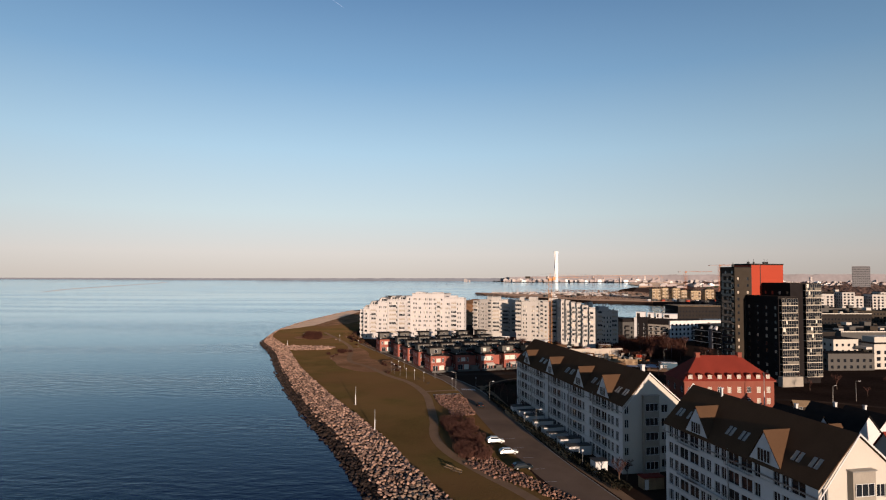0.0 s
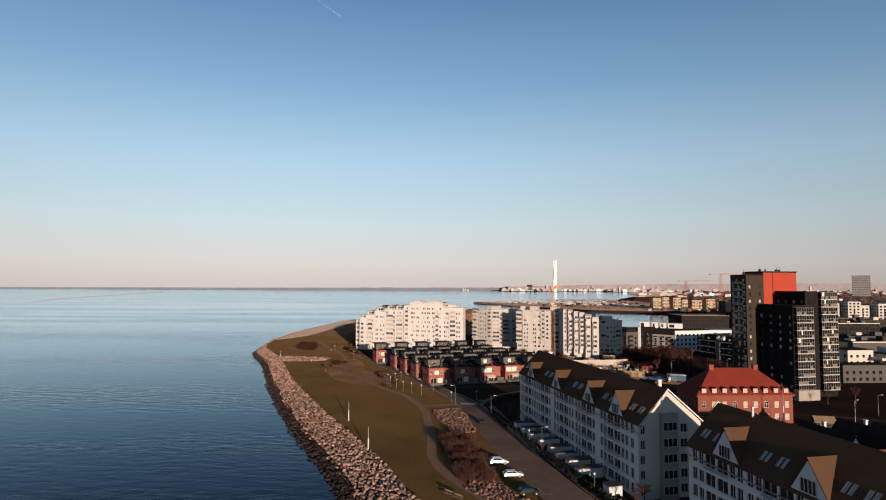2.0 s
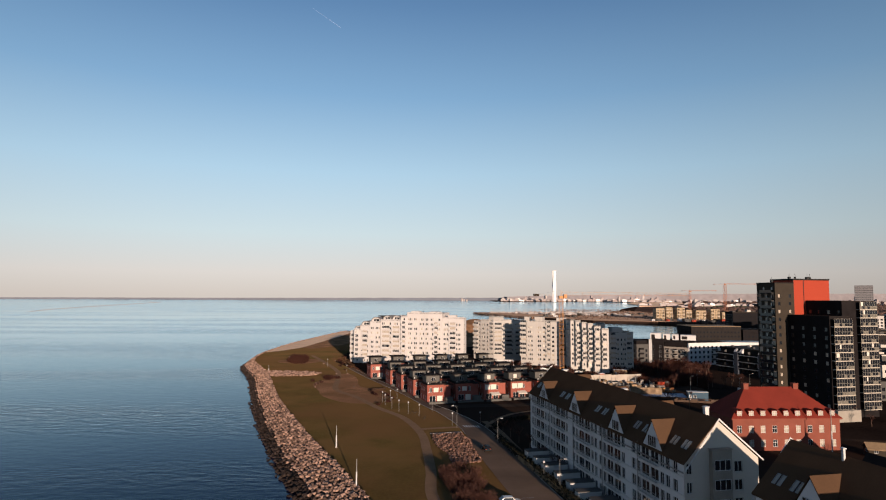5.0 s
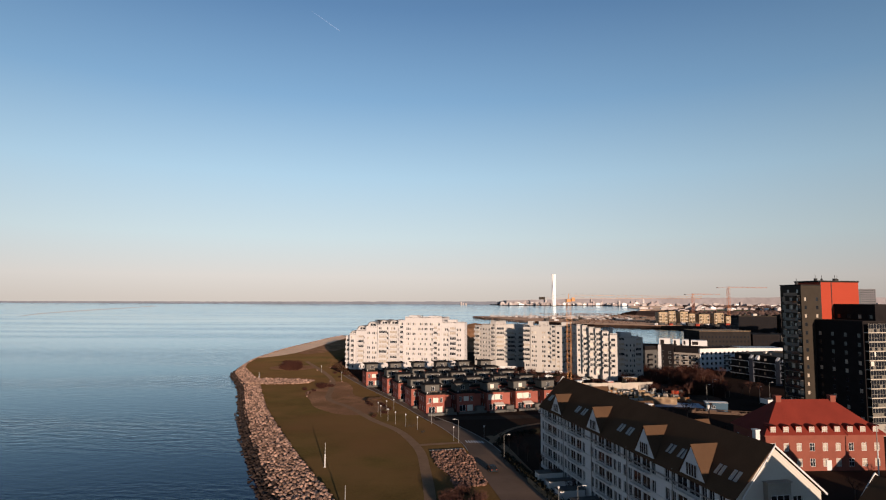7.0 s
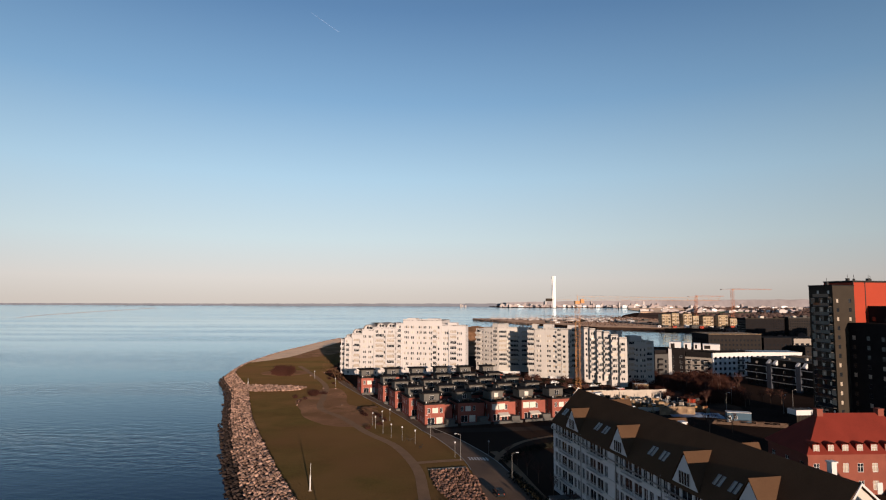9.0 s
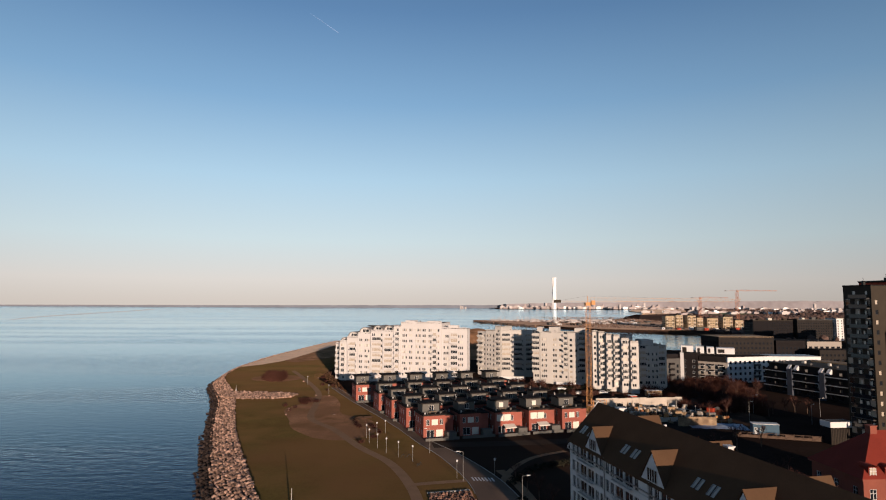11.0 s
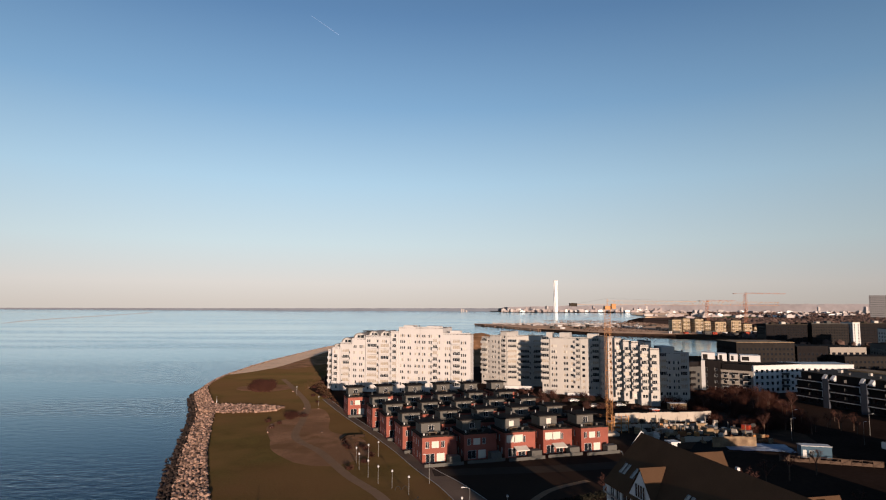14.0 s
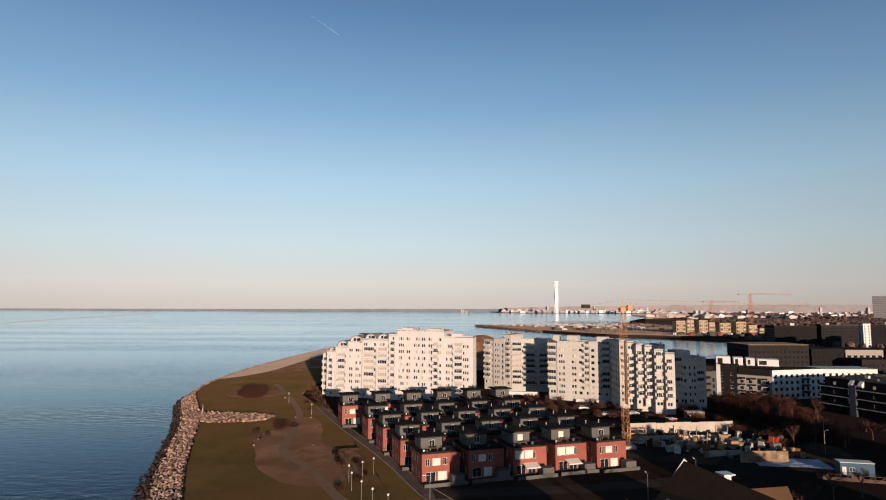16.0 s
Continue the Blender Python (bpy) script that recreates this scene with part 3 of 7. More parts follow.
# ---- red brick hip-roofed house ----
def hip_house():
    h = empty("brick_mansion", 79.3, 176.2, 3, "red brick mansion with red hip roof and dormers", "house")
    hx, hy, eave, ridge, rx = 14.9, 7.2, 8.6, 15.9, 7.2
    holes = grid_holes(2 * hx, 1.2, 1.3, 1.8, 1.0, 1.9, 2, 3.7)
    for a, b in (((-hx, -hy), (hx, -hy)), ((hx, hy), (-hx, hy))):
        bm = bmesh.new()
        wall(bm, a, b, 0, eave, holes)
        part("wall", bm, BRICK_H, h)
        windows_on(h, a, b, holes, WHITE_P, 1, 0.1, rail=0.6, pane=lambda k: PALE_PANE if k % 3 else GLASS)
    for a, b in (((hx, -hy), (hx, hy)), ((-hx, hy), (-hx, -hy))):
        sh = grid_holes(2 * hy, 1.5, 1.3, 2.5, 1.0, 1.9, 2, 3.7)
        bm = bmesh.new()
        wall(bm, a, b, 0, eave, sh)
        part("wall", bm, BRICK_H, h)
        windows_on(h, a, b, sh, WHITE_P, 1, 0.1, rail=0.6)
    o = 0.6
    ev = [Vector((-hx - o, -hy - o, eave)), Vector((hx + o, -hy - o, eave)), Vector((hx + o, hy + o, eave)), Vector((-hx - o, hy + o, eave))]
    rl, rr = Vector((-rx, 0, ridge)), Vector((rx, 0, ridge))
    for pts in ((ev[0], ev[1], rr, rl), (ev[2], ev[3], rl, rr), (ev[1], ev[2], rr), (ev[3], ev[0], rl)):
        bm = bmesh.new()
        bm.faces.new([bm.verts.new(p) for p in pts])
        part("roof_slope", bm, RED_ROOF, h)
    part("cornice", boxed(-hx - 0.5, hx + 0.5, -hy - 0.5, hy + 0.5, eave - 0.35, eave - 0.02), BRICK_H, h)
    for i in range(9):
        x = -hx + 2.0 + i * (2 * hx - 4.0) / 8
        bm = bmesh.new()
        box(bm, x - 0.8, x + 0.8, -hy + 0.1, -hy + 2.4, eave + 0.1, eave + 2.0)
        d = part("dormer", bm, RED_ROOF, h)
        bm = bmesh.new()
        for k in range(6):
            a0, a1 = math.pi * k / 6, math.pi * (k + 1) / 6
            quad(bm, [(x + 0.95 * math.cos(a0), -hy - 0.05, eave + 1.95 + 0.45 * math.sin(a0)), (x + 0.95 * math.cos(a1), -hy - 0.05, eave + 1.95 + 0.45 * math.sin(a1)),
                      (x + 0.95 * math.cos(a1), -hy + 3.0, eave + 1.95 + 0.45 * math.sin(a1)), (x + 0.95 * math.cos(a0), -hy + 3.0, eave + 1.95 + 0.45 * math.sin(a0))])
        part("dormer_roof", bm, RED_ROOF, d)
        share("window", window_mesh(1.3, 1.6, 1, WHITE_P, PALE_PANE, 0.6), d, Matrix.Translation((x - 0.65, -hy + 0.04, eave + 0.3)))
    for x in (-rx, rx):
        bm = bmesh.new()
        box(bm, x - 0.7, x + 0.7, -0.7, 0.7, ridge - 1.0, ridge + 0.8)
        box(bm, x - 0.8, x + 0.8, -0.8, 0.8, ridge + 0.8, ridge + 1.0)
        part("chimney", bm, BRICK_H, h)
    part("front_door", boxed(0.2, 1.4, -hy - 0.06, -hy + 0.1, 0.1, 2.5), WHITE_P, h, "white panelled front door")


hip_house()


# ---- tower group ----
def tower():
    t = empty("residential_tower", 104.5, 217.7, 12.1, "dark brick residential tower with orange-red core and glazed balconies", "tower")
    # brown slab
    def slab(x0, x1, y0, y1, h, mat, faces, name):
        corners = [(x0, y0), (x1, y0), (x1, y1), (x0, y1)]
        b = None
        for i in range(4):
            a, c = corners[i], corners[(i + 1) % 4]
            spec = faces.get(i)
            holes = []
            if spec:
                length = (Vector(c) - Vector(a)).length
                holes = grid_holes(length, *spec[:5], int((h - 2) / spec[5]), spec[5])
            bm = bmesh.new()
            wall(bm, a, c, 0, h, holes)
            b = part(name, bm, mat, t)
            if holes:
                windows_on(b, a, c, holes, spec[6], spec[7], 0.12, pane=lambda k: PALE_PANE if rng.random() < 0.3 else GLASS)
        part("flat_roof", boxed(x0 - 0.1, x1 + 0.1, y0 - 0.1, y1 + 0.1, h, h + 0.35), ROOF_DARK, t)

    slab(0, 8, 0, 9.2, 46.2, BROWN_R, {0: (1.2, 1.0, 3.4, 1.0, 1.3, 2.85, DARK_M, 0), 3: (0.5, 1.7, 0.6, 0.7, 1.8, 2.85, METAL, 0)}, "slab_wall")
    slab(8.3, 24.0, 0.4, 11.5, 47.4, RED_CLAD, {}, "core_wall")
    slab(5.2, 13.4, -18.0, -0.1, 34.4, BLACK_R, {3: (1.0, 1.3, 2.6, 1.0, 1.4, 2.85, DARK_M, 0)}, "block_wall")
    slab(13.5, 27.0, -15.0, 0.3, 39.6, BLACK_R, {3: (1.0, 1.3, 2.6, 1.0, 1.4, 2.85, DARK_M, 0)}, "block_wall")
    # balcony stacks: slabs, glazed fronts
    for x0, x1, y0, h in ((5.6, 12.9, -18.0, 34.0), (19.4, 26.6, -15.0, 39.4)):
        for s in range(1, int(h / 2.85) + 1):
            z = s * 2.85
            bm = bmesh.new()
            box(bm, x0, x1, y0 - 1.5, y0, z - 0.22, z)
            b = part("balcony", bm, SCREEN, t)
            share("glazed_screen", window_mesh(x1 - x0, 2.6, 6, GLAZING_BAR, None, 0.42), b, Matrix.Translation((x0, y0 - 1.45, z)))
            for k in range(7):
                if rng.random() < 0.4:
                    u = x0 + (x1 - x0) * k / 7
                    part("balustrade", boxed(u + 0.09, u + (x1 - x0) / 7 - 0.09, y0 - 1.53, y0 - 1.5, z + 0.08, z + 1.05), FROSTED, b, "grey frosted balcony front")
            if rng.random() < 0.3:
                u = x0 + rng.uniform(0.3, 5.5)
                part("curtain", boxed(u, u + rng.uniform(0.4, 1.2), y0 - 1.53, y0 - 1.51, z + 1.15, z + 2.5), BLIND, b)
    # left balconies of the slab
    for s in range(1, 16):
        z = s * 2.85
        b = part("balcony", boxed(-1.1, 0, 0.6, 6.6, z - 0.2, z), GREY_R, t)
        part("balustrade", boxed(-1.1, -1.04, 0.6, 6.6, z, z + 1.0), GLASS, b)
        for y in (rng.uniform(0.8, 2.5), rng.uniform(4.0, 6.0)):
            part("curtain", boxed(-0.06, -0.02, y, y + rng.uniform(0.4, 0.9), z + 1.0, z + 2.0), BLIND, b)
    part("plinth", boxed(4.4, 13.6, -20.6, -18.2, 0, 3.8), WOOD_GREY, t, "tan concrete base storey")
    part("panel_seam", boxed(12.6, 12.85, 0.3, 0.4, 34.0, 47.4), DARK_M, t)
    part("corner_trim", boxed(8.1, 8.35, 0.25, 0.4, 34.0, 47.6), DARK_M, t)
    part("roof_edge", boxed(8.1, 24.2, 0.2, 11.7, 47.75, 48.0), DARK_M, t)
    for x, y, z, w in ((9, 3, 47.7, 0.8), (12.5, 4, 47.7, 0.5), (16, 2, 47.7, 1.0), (20, 5, 47.7, 0.6), (3, 5, 46.5, 0.7)):
        bm = bmesh.new()
        box(bm, x, x + w, y, y + w, z, z + 1.1)
        beam(bm, (x + w / 2, y + w / 2, z + 1.1), (x + w / 2, y + w / 2, z + 2.3), 0.06)
        part("roof_vent", bm, DARK_M, t)


tower()


# ---- white apartment blocks ----
def apartment(name, x, y, rz, segments, depth, label, mat=PALE, side_holes=True, balcony=(), wide=False, loggias=()):
    """Segments (u0, u1, height, setback) along local x; storeys of 2.8 m with rows of windows in the front."""
    t = empty(name, x, y, rz, label, "apartment building")
    full = depth
    runs = ((2, 1.05), (3, 0.8), (2, 0.95), (1, 1.5)) if wide else ((3, 0.75), (2, 0.9), (3, 0.7), (2, 0.75))
    for k, (u0, u1, h, sb, *own) in enumerate(segments):
        depth = own[0] if own else full
        n = int((h - 0.6) / 2.8)
        kinds = []
        u = 0.7
        j = 0
        while u < u1 - u0 - 1.2:
            # threes and pairs of narrow casements, now and then a single wide one
            run, w = runs[(j + k) % 4]
            for i in range(run):
                if u + w < u1 - u0 - 0.4:
                    kinds.append((u, w))
                u += w + 0.22
            u += (1.0, 1.5, 1.2, 0.9)[(j + 2 * k) % 4]
            j += 1
        holes = [(round(a, 2), round(a + w, 2), round(0.9 + s * 2.8, 2), round(2.3 + s * 2.8, 2)) for s in range(n) for a, w in kinds]
        bm = bmesh.new()
        wall(bm, (u0, sb), (u1, sb), 0, h, holes, 0.35)
        b = part("front_wall", bm, mat, t)
        windows_on(b, (u0, sb), (u1, sb), holes, WHITE_P, 0, 0.24, pane=lambda k: (BLIND if rng.random() < (0.1 if wide else 0.25) else PALE_PANE if rng.random() < 0.25 else GLASS))
        bm = bmesh.new()
        sh = grid_holes(depth - sb, 1.2, 1.3, 1.9, 0.9, 1.5, n, 2.8) if side_holes else []
        for a, c in (((u1, sb), (u1, depth)), ((u0, depth), (u0, sb))):
            wall(bm, a, c, 0, h, sh)
        wall(bm, (u1, depth), (u0, depth), 0, h)
        w = part("side_wall", bm, mat, t)
        if side_holes and k in (0, len(segments) - 1):
            ends = ((u0, depth), (u0, sb)) if k == 0 else ((u1, sb), (u1, depth))
            windows_on(w, *ends, sh, WHITE_P, 0, 0.15)
        if k % 2 == 0:
            for s in range(1, n + 1, 2):
                part("string_course", boxed(u0 + 0.02, u1 - 0.02, sb - 0.09, sb, s * 2.8 - 0.14, s * 2.8 - 0.02), mat, b)
        part("roof", boxed(u0, u1, sb, depth, h - 0.3, h - 0.05), GREY_R, t)
        bm = bmesh.new()
        box(bm, u0, u1, sb - 0.05, sb + 0.2, h, h + 0.35)
        part("parapet", bm, mat, t)
        # flues and small hoods on the flat roof
        for q in range(max(1, int((u1 - u0) / 4))):
            fx, fy = rng.uniform(u0 + 0.6, u1 - 0.6), rng.uniform(sb + 1.0, sb + 3.5)
            bm = bmesh.new()
            beam(bm, (fx, fy, h - 0.1), (fx, fy, h + rng.uniform(0.6, 1.3)), rng.uniform(0.12, 0.3), 6)
            part("flue", bm, METAL if q % 2 else GREY_R, t)
    for u, v, w, dirx, n, z0 in balcony:
        for s in range(n):
            z = z0 + s * 2.8
            bm = bmesh.new()
            box(bm, u, u + w, v - 1.5, v, z - 0.2, z)
            box(bm, u, u + w, v - 1.5, v - 1.4, z, z + 0.95)
            box(bm, u, u + 0.1, v - 1.4, v, z, z + 0.95)
            box(bm, u + w - 0.1, u + w, v - 1.4, v, z, z + 0.95)
            q = part("balcony", bm, mat, t)
            share("balcony_door", window_mesh(w - 0.5, 2.3, 2, WHITE_P, GLASS if rng.random() < 0.75 else PALE_PANE), q, Matrix.Translation((u + 0.25, v - 0.06, z + 0.02)))
    # long shallow balconies with slim posts between the storeys
    for u0, u1, v, n, z0 in loggias:
        for s in range(n):
            z = z0 + s * 2.8
            q = part("balcony", boxed(u0, u1, v - 1.1, v, z - 0.18, z), mat, t)
            part("balustrade", boxed(u0, u1, v - 1.1, v - 1.04, z + 0.05, z + 0.85), mat, q)
            share("balcony_door", window_mesh(u1 - u0 - 0.8, 2.2, max(2, int((u1 - u0) / 1.1)), WHITE_P, PALE_PANE if rng.random() < 0.6 else GLASS), q, Matrix.Translation((u0 + 0.4, v - 0.06, z + 0.02)))
            for px in (u0 + 0.06, u1 - 0.06):
                bm = bmesh.new()
                beam(bm, (px, v - 1.0, z), (px, v - 1.0, z + 2.62), 0.06, 5)
                part("post", bm, WHITE_P, q)
    return t


ZINC = material("weathered_zinc_sheet", (0.2, 0.185, 0.175), 0.6, 0.15, 0.4, 4.0, 0.1)
w1 = apartment("apartment_block", -53, 347, -16.7,
               [(0, 4.5, 18.9, 4.6), (4.5, 8.5, 20.4, 0), (8.5, 15, 22.6, 0.5), (15, 22, 24.8, 0), (22, 35, 26.2, 0.4), (35, 39, 28.6, 0), (39, 50, 30.6, 0.3), (50, 61, 30.7, 0), (61, 74, 28.1, 0.4, 6)], 15,
               "long white apartment block stepping up in height",
               balcony=[(u, v, 2.4, 0, n, 3.7) for u, v, n in ((0.3, 4.6, 5), (5.2, 0, 5), (35.8, 0, 8), (56, 0, 8))],
               loggias=[(9.6, 13.8, 0.5, 6, 3.7), (22.6, 28.2, 0.4, 7, 3.7), (29.4, 34.4, 0.4, 7, 3.7), (65.2, 69.4, 0.4, 8, 3.7)])
for u0, u1, h in ((4.7, 8.4, 20.4), (8.8, 14.8, 22.6), (15.2, 21.8, 24.8), (23, 28.6, 26.2), (29, 34.8, 26.2)):
    c, r, n = (u0 + u1) / 2, (u1 - u0) / 2, 10
    ring = [(c - r * math.cos(math.pi * i / n), h + 0.3 + 0.75 * r * math.sin(math.pi * i / n)) for i in range(n + 1)]
    bm = bmesh.new()
    for (xa, za), (xb, zb) in zip(ring, ring[1:]):
        lo, hi = [(xa, 1.2, za), (xb, 1.2, zb), (xb, 13, zb), (xa, 13, za)], [(xa, 1.2, za + 0.22), (xb, 1.2, zb + 0.22), (xb, 13, zb + 0.22), (xa, 13, za + 0.22)]
        quad(bm, hi), quad(bm, lo[::-1]), quad(bm, [lo[0], lo[1], hi[1], hi[0]])
    v = part("vaulted_roof", bm, ZINC, w1, "grey sheet-metal vault")
    bm = bmesh.new()
    bm.faces.new([bm.verts.new((x, 2.4, z)) for x, z in ring][::-1])
    part("vault_front", bm, PALE, v)
    share("window", window_mesh(r * 1.1, 0.45 * r, 1, WHITE_P), v, Matrix.Translation((c - r * 0.55, 2.36, h + 0.35)))
    part("vault_post", boxed(c - 0.1, c + 0.1, 1.3, 1.5, h, h + 0.3 + 0.75 * r), PALE, v)
bm = bmesh.new()
for k in range(5):
    beam(bm, (17.4 + k * 2.4, 9, 24.8), (17.4 + k * 2.4, 9, 28.0), 0.12, 5)
box(bm, 16.8, 27.6, 8.2, 12, 28.0, 28.5)
box(bm, 18.5, 22.5, 8.6, 12, 24.8, 28.0)
part("roof_pavilion", bm, DARK_M, w1, "dark open roof pavilion")
for u, v, w, d, h, z in ((40, 4, 5, 6, 0.9, 30.6), (52, 3, 6, 6, 0.7, 30.7), (64, 1.5, 5, 3, 1.4, 28.1)):
    part("roof_hut", boxed(u, u + w, v, v + d, z, z + h), PALE, w1)
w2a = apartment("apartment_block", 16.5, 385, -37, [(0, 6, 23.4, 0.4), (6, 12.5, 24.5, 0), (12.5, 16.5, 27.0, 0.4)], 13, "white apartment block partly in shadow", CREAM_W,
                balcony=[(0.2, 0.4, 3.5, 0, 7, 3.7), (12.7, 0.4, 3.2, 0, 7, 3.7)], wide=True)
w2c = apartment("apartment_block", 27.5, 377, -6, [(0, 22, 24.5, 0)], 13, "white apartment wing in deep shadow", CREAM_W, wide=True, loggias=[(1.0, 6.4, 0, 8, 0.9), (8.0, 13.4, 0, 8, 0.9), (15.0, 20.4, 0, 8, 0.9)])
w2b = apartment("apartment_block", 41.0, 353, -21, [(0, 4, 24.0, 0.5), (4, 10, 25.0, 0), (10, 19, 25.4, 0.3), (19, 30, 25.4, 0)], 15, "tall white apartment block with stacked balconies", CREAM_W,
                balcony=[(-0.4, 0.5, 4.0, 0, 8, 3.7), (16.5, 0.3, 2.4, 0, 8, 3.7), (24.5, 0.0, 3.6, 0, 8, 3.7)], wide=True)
for u, v, w, d, h in ((8.5, 2, 5, 7, 2.6), (22, 3, 5, 7, 2.2), (1, 6, 3, 5, 2.4)):
    part("roof_hut", boxed(u, u + w, v, v + d, 24.6, 25.2 + h), CREAM_W, w2b)
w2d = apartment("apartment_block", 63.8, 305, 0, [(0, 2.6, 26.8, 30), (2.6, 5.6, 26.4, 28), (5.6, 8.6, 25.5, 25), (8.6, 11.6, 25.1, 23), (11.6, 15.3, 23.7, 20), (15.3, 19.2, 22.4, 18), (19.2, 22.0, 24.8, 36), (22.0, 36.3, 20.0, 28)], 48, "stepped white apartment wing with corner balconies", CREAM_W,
                balcony=[(5.8, 25, 2.4, 0, 7, 3.7), (11.8, 20, 2.8, 0, 7, 3.7), (15.5, 18.0, 2.8, 0, 6, 3.7), (2.9, 28, 2.2, 0, 7, 3.7), (8.8, 23, 2.3, 0, 7, 3.7)], wide=True, loggias=[(22.6, 26.4, 28, 6, 3.7), (32.0, 35.8, 28, 6, 3.7)])
part("roof_hut", boxed(25, 31, 31, 41, 19.9, 22.5), CREAM_W, w2d)
# the four blocks stand on a raised yard, on plinths
for t, foot in ((w2a, (0, 16.5, 0.4, 13)), (w2c, (0, 22, 0, 13)), (w2b, (0, 30, 0.5, 15)), (w2d, (0, 36.3, 30, 48))):
    f = 0.947
    x, y = t.location.x / K, t.location.y / K
    t.location = P(-1.8 + (x + 1.8) * f, 94.4 + (y - 94.4) * f, G + 2.19)
    t.scale = (f, f, f)
    part("plinth", boxed(*foot, -2.4, 0), CREAM_W, t)
for u0, u1, v in ((5.6, 11.6, 25), (11.6, 15.3, 20), (15.3, 19.2, 18), (22.0, 36.3, 28)):
    part("plinth", boxed(u0, u1, v, 30 if v < 28 else 31, -2.4, 0), CREAM_W, w2d)


# ---- red brick row houses ----
def row_house(blinds=False):
    label = "red brick row house with drawn white blinds and pale awning" if blinds else "red brick row house with dark flat roof and grey penthouse"
    h = empty("row_house", 0, 0, 0, label, "house", "brick row houses", z=0)
    w, d, e = 6.9, 9.5, 6.7
    front = [(0.9, 1.9, 3.9, 5.6), (2.6, 4.6, 3.9, 5.6), (5.2, 6.2, 3.9, 5.6), (1.0, 3.4, 0.3, 2.5), (4.0, 6.2, 0.3, 2.5)]
    left = [(1.0, 1.9, 3.9, 5.6), (3.2, 4.1, 3.9, 5.6), (5.4, 6.3, 3.9, 5.6), (1.2, 2.1, 0.8, 2.5), (4.4, 5.3, 0.8, 2.5), (7.0, 7.9, 0.8, 2.5)]
    for a, b, hs in (((0, 0), (w, 0), front), ((w, 0), (w, d), []), ((w, d), (0, d), front), ((0, d), (0, 0), left)):
        bm = bmesh.new()
        wall(bm, a, b, 0, e, hs)
        part("wall", bm, RED_BRICK, h)
        windows_on(h, a, b, hs, WHITE_P, 1, 0.12, pane=lambda k: BLIND if (k + int(a[0])) % 3 == 1 and not blinds else GLASS)
    part("roof", boxed(-0.25, w + 0.25, -0.25, d + 0.25, e, e + 0.45), ROOF_DARK, h)
    # side annexe
    bm = bmesh.new()
    box(bm, w, w + 3.4, 2.2, d, 0, e - 0.6)
    part("annexe", bm, RED_BRICK, h)
    part("annexe_roof", boxed(w, w + 3.6, 2.0, d + 0.2, e - 0.6, e - 0.3), ROOF_DARK, h)
    # penthouse
    pw = [(2.1, 3.6, e + 0.9, e + 2.5)]
    bm = bmesh.new()
    for a, b, hs in (((0.6, 3.2), (6.0, 3.2), pw), ((6.0, 3.2), (6.0, 8.4), []), ((6.0, 8.4), (0.6, 8.4), []), ((0.6, 8.4), (0.6, 3.2), [])):
        wall(bm, a, b, e + 0.4, e + 3.2, hs, 0.15)
    p = part("penthouse", bm, PENT, h, "grey boarded penthouse")
    windows_on(p, (0.6, 3.2), (6.0, 3.2), pw, WHITE_P, 1, 0.1, pane=BLIND if blinds else GLASS)
    part("penthouse_roof", boxed(-0.3, 6.9, 2.2, 9.2, e + 3.2, e + 3.5), ROOF_DARK, p)
    bm = bmesh.new()
    for x in (0.2, 3.7, 7.2):
        beam(bm, (x, -0.1, e + 0.45), (x, -0.1, e + 1.35), 0.04)
    beam(bm, (0.2, -0.1, e + 1.35), (7.2, -0.1, e + 1.35), 0.04)
    part("railing", bm, DARK_M, h)
    # garden shed and terrace wall
    bm = bmesh.new()
    box(bm, w - 0.4, w + 2.6, -3.2, -0.8, 0, 2.2)
    part("shed", bm, PENT, h)
    part("garden_fence", boxed(-0.4, w + 3.4, -3.6, -3.5, 0, 0.85), PENT, h)
    if blinds:
        for x0, x1 in ((0.5, 2.8), (3.0, 5.3)):
            bm = bmesh.new()
            box(bm, x0, x1, -0.1, -0.04, 4.1, 5.9)
            beam(bm, (x0, -0.1, 5.95), (x1, -0.1, 5.95), 0.09, 6)
            part("outside_blind", bm, BLIND, h, "lowered white outside blind")
        bm = bmesh.new()
        quad(bm, [(2.6, 0, 3.0), (6.4, 0, 3.0), (6.4, -2.2, 2.3), (2.6, -2.2, 2.3)])
        quad(bm, [(2.6, -2.2, 2.3), (6.4, -2.2, 2.3), (6.4, -2.2, 2.05), (2.6, -2.2, 2.05)])
        quad(bm, [(2.6, 0, 2.96), (2.6, -2.16, 2.26), (6.4, -2.16, 2.26), (6.4, 0, 2.96)])
        part("awning", bm, BLIND, h, "extended pale fabric awning")
    # pots, vents and a parasol base on the roof terrace
    for x, y, r_, hh in ((0.6, 0.6, 0.22, 0.5), (1.4, 0.5, 0.18, 0.4), (5.6, 0.8, 0.25, 0.6), (6.2, 1.6, 0.2, 0.45)):
        bm = bmesh.new()
        beam(bm, (x, y, 7.15), (x, y, 7.15 + hh), r_, 8, r_ * 1.2)
        part("plant_pot", bm, (WHITE_P if x < 1 else PENT), h)
    bm = bmesh.new()
    box(bm, 2.2, 4.4, 0.9, 1.9, 7.75, 7.82)
    for x in (2.4, 4.2):
        for y in (1.05, 1.75):
            beam(bm, (x, y, 7.15), (x, y, 7.76), 0.04)
    part("terrace_table", bm, WOOD, h)
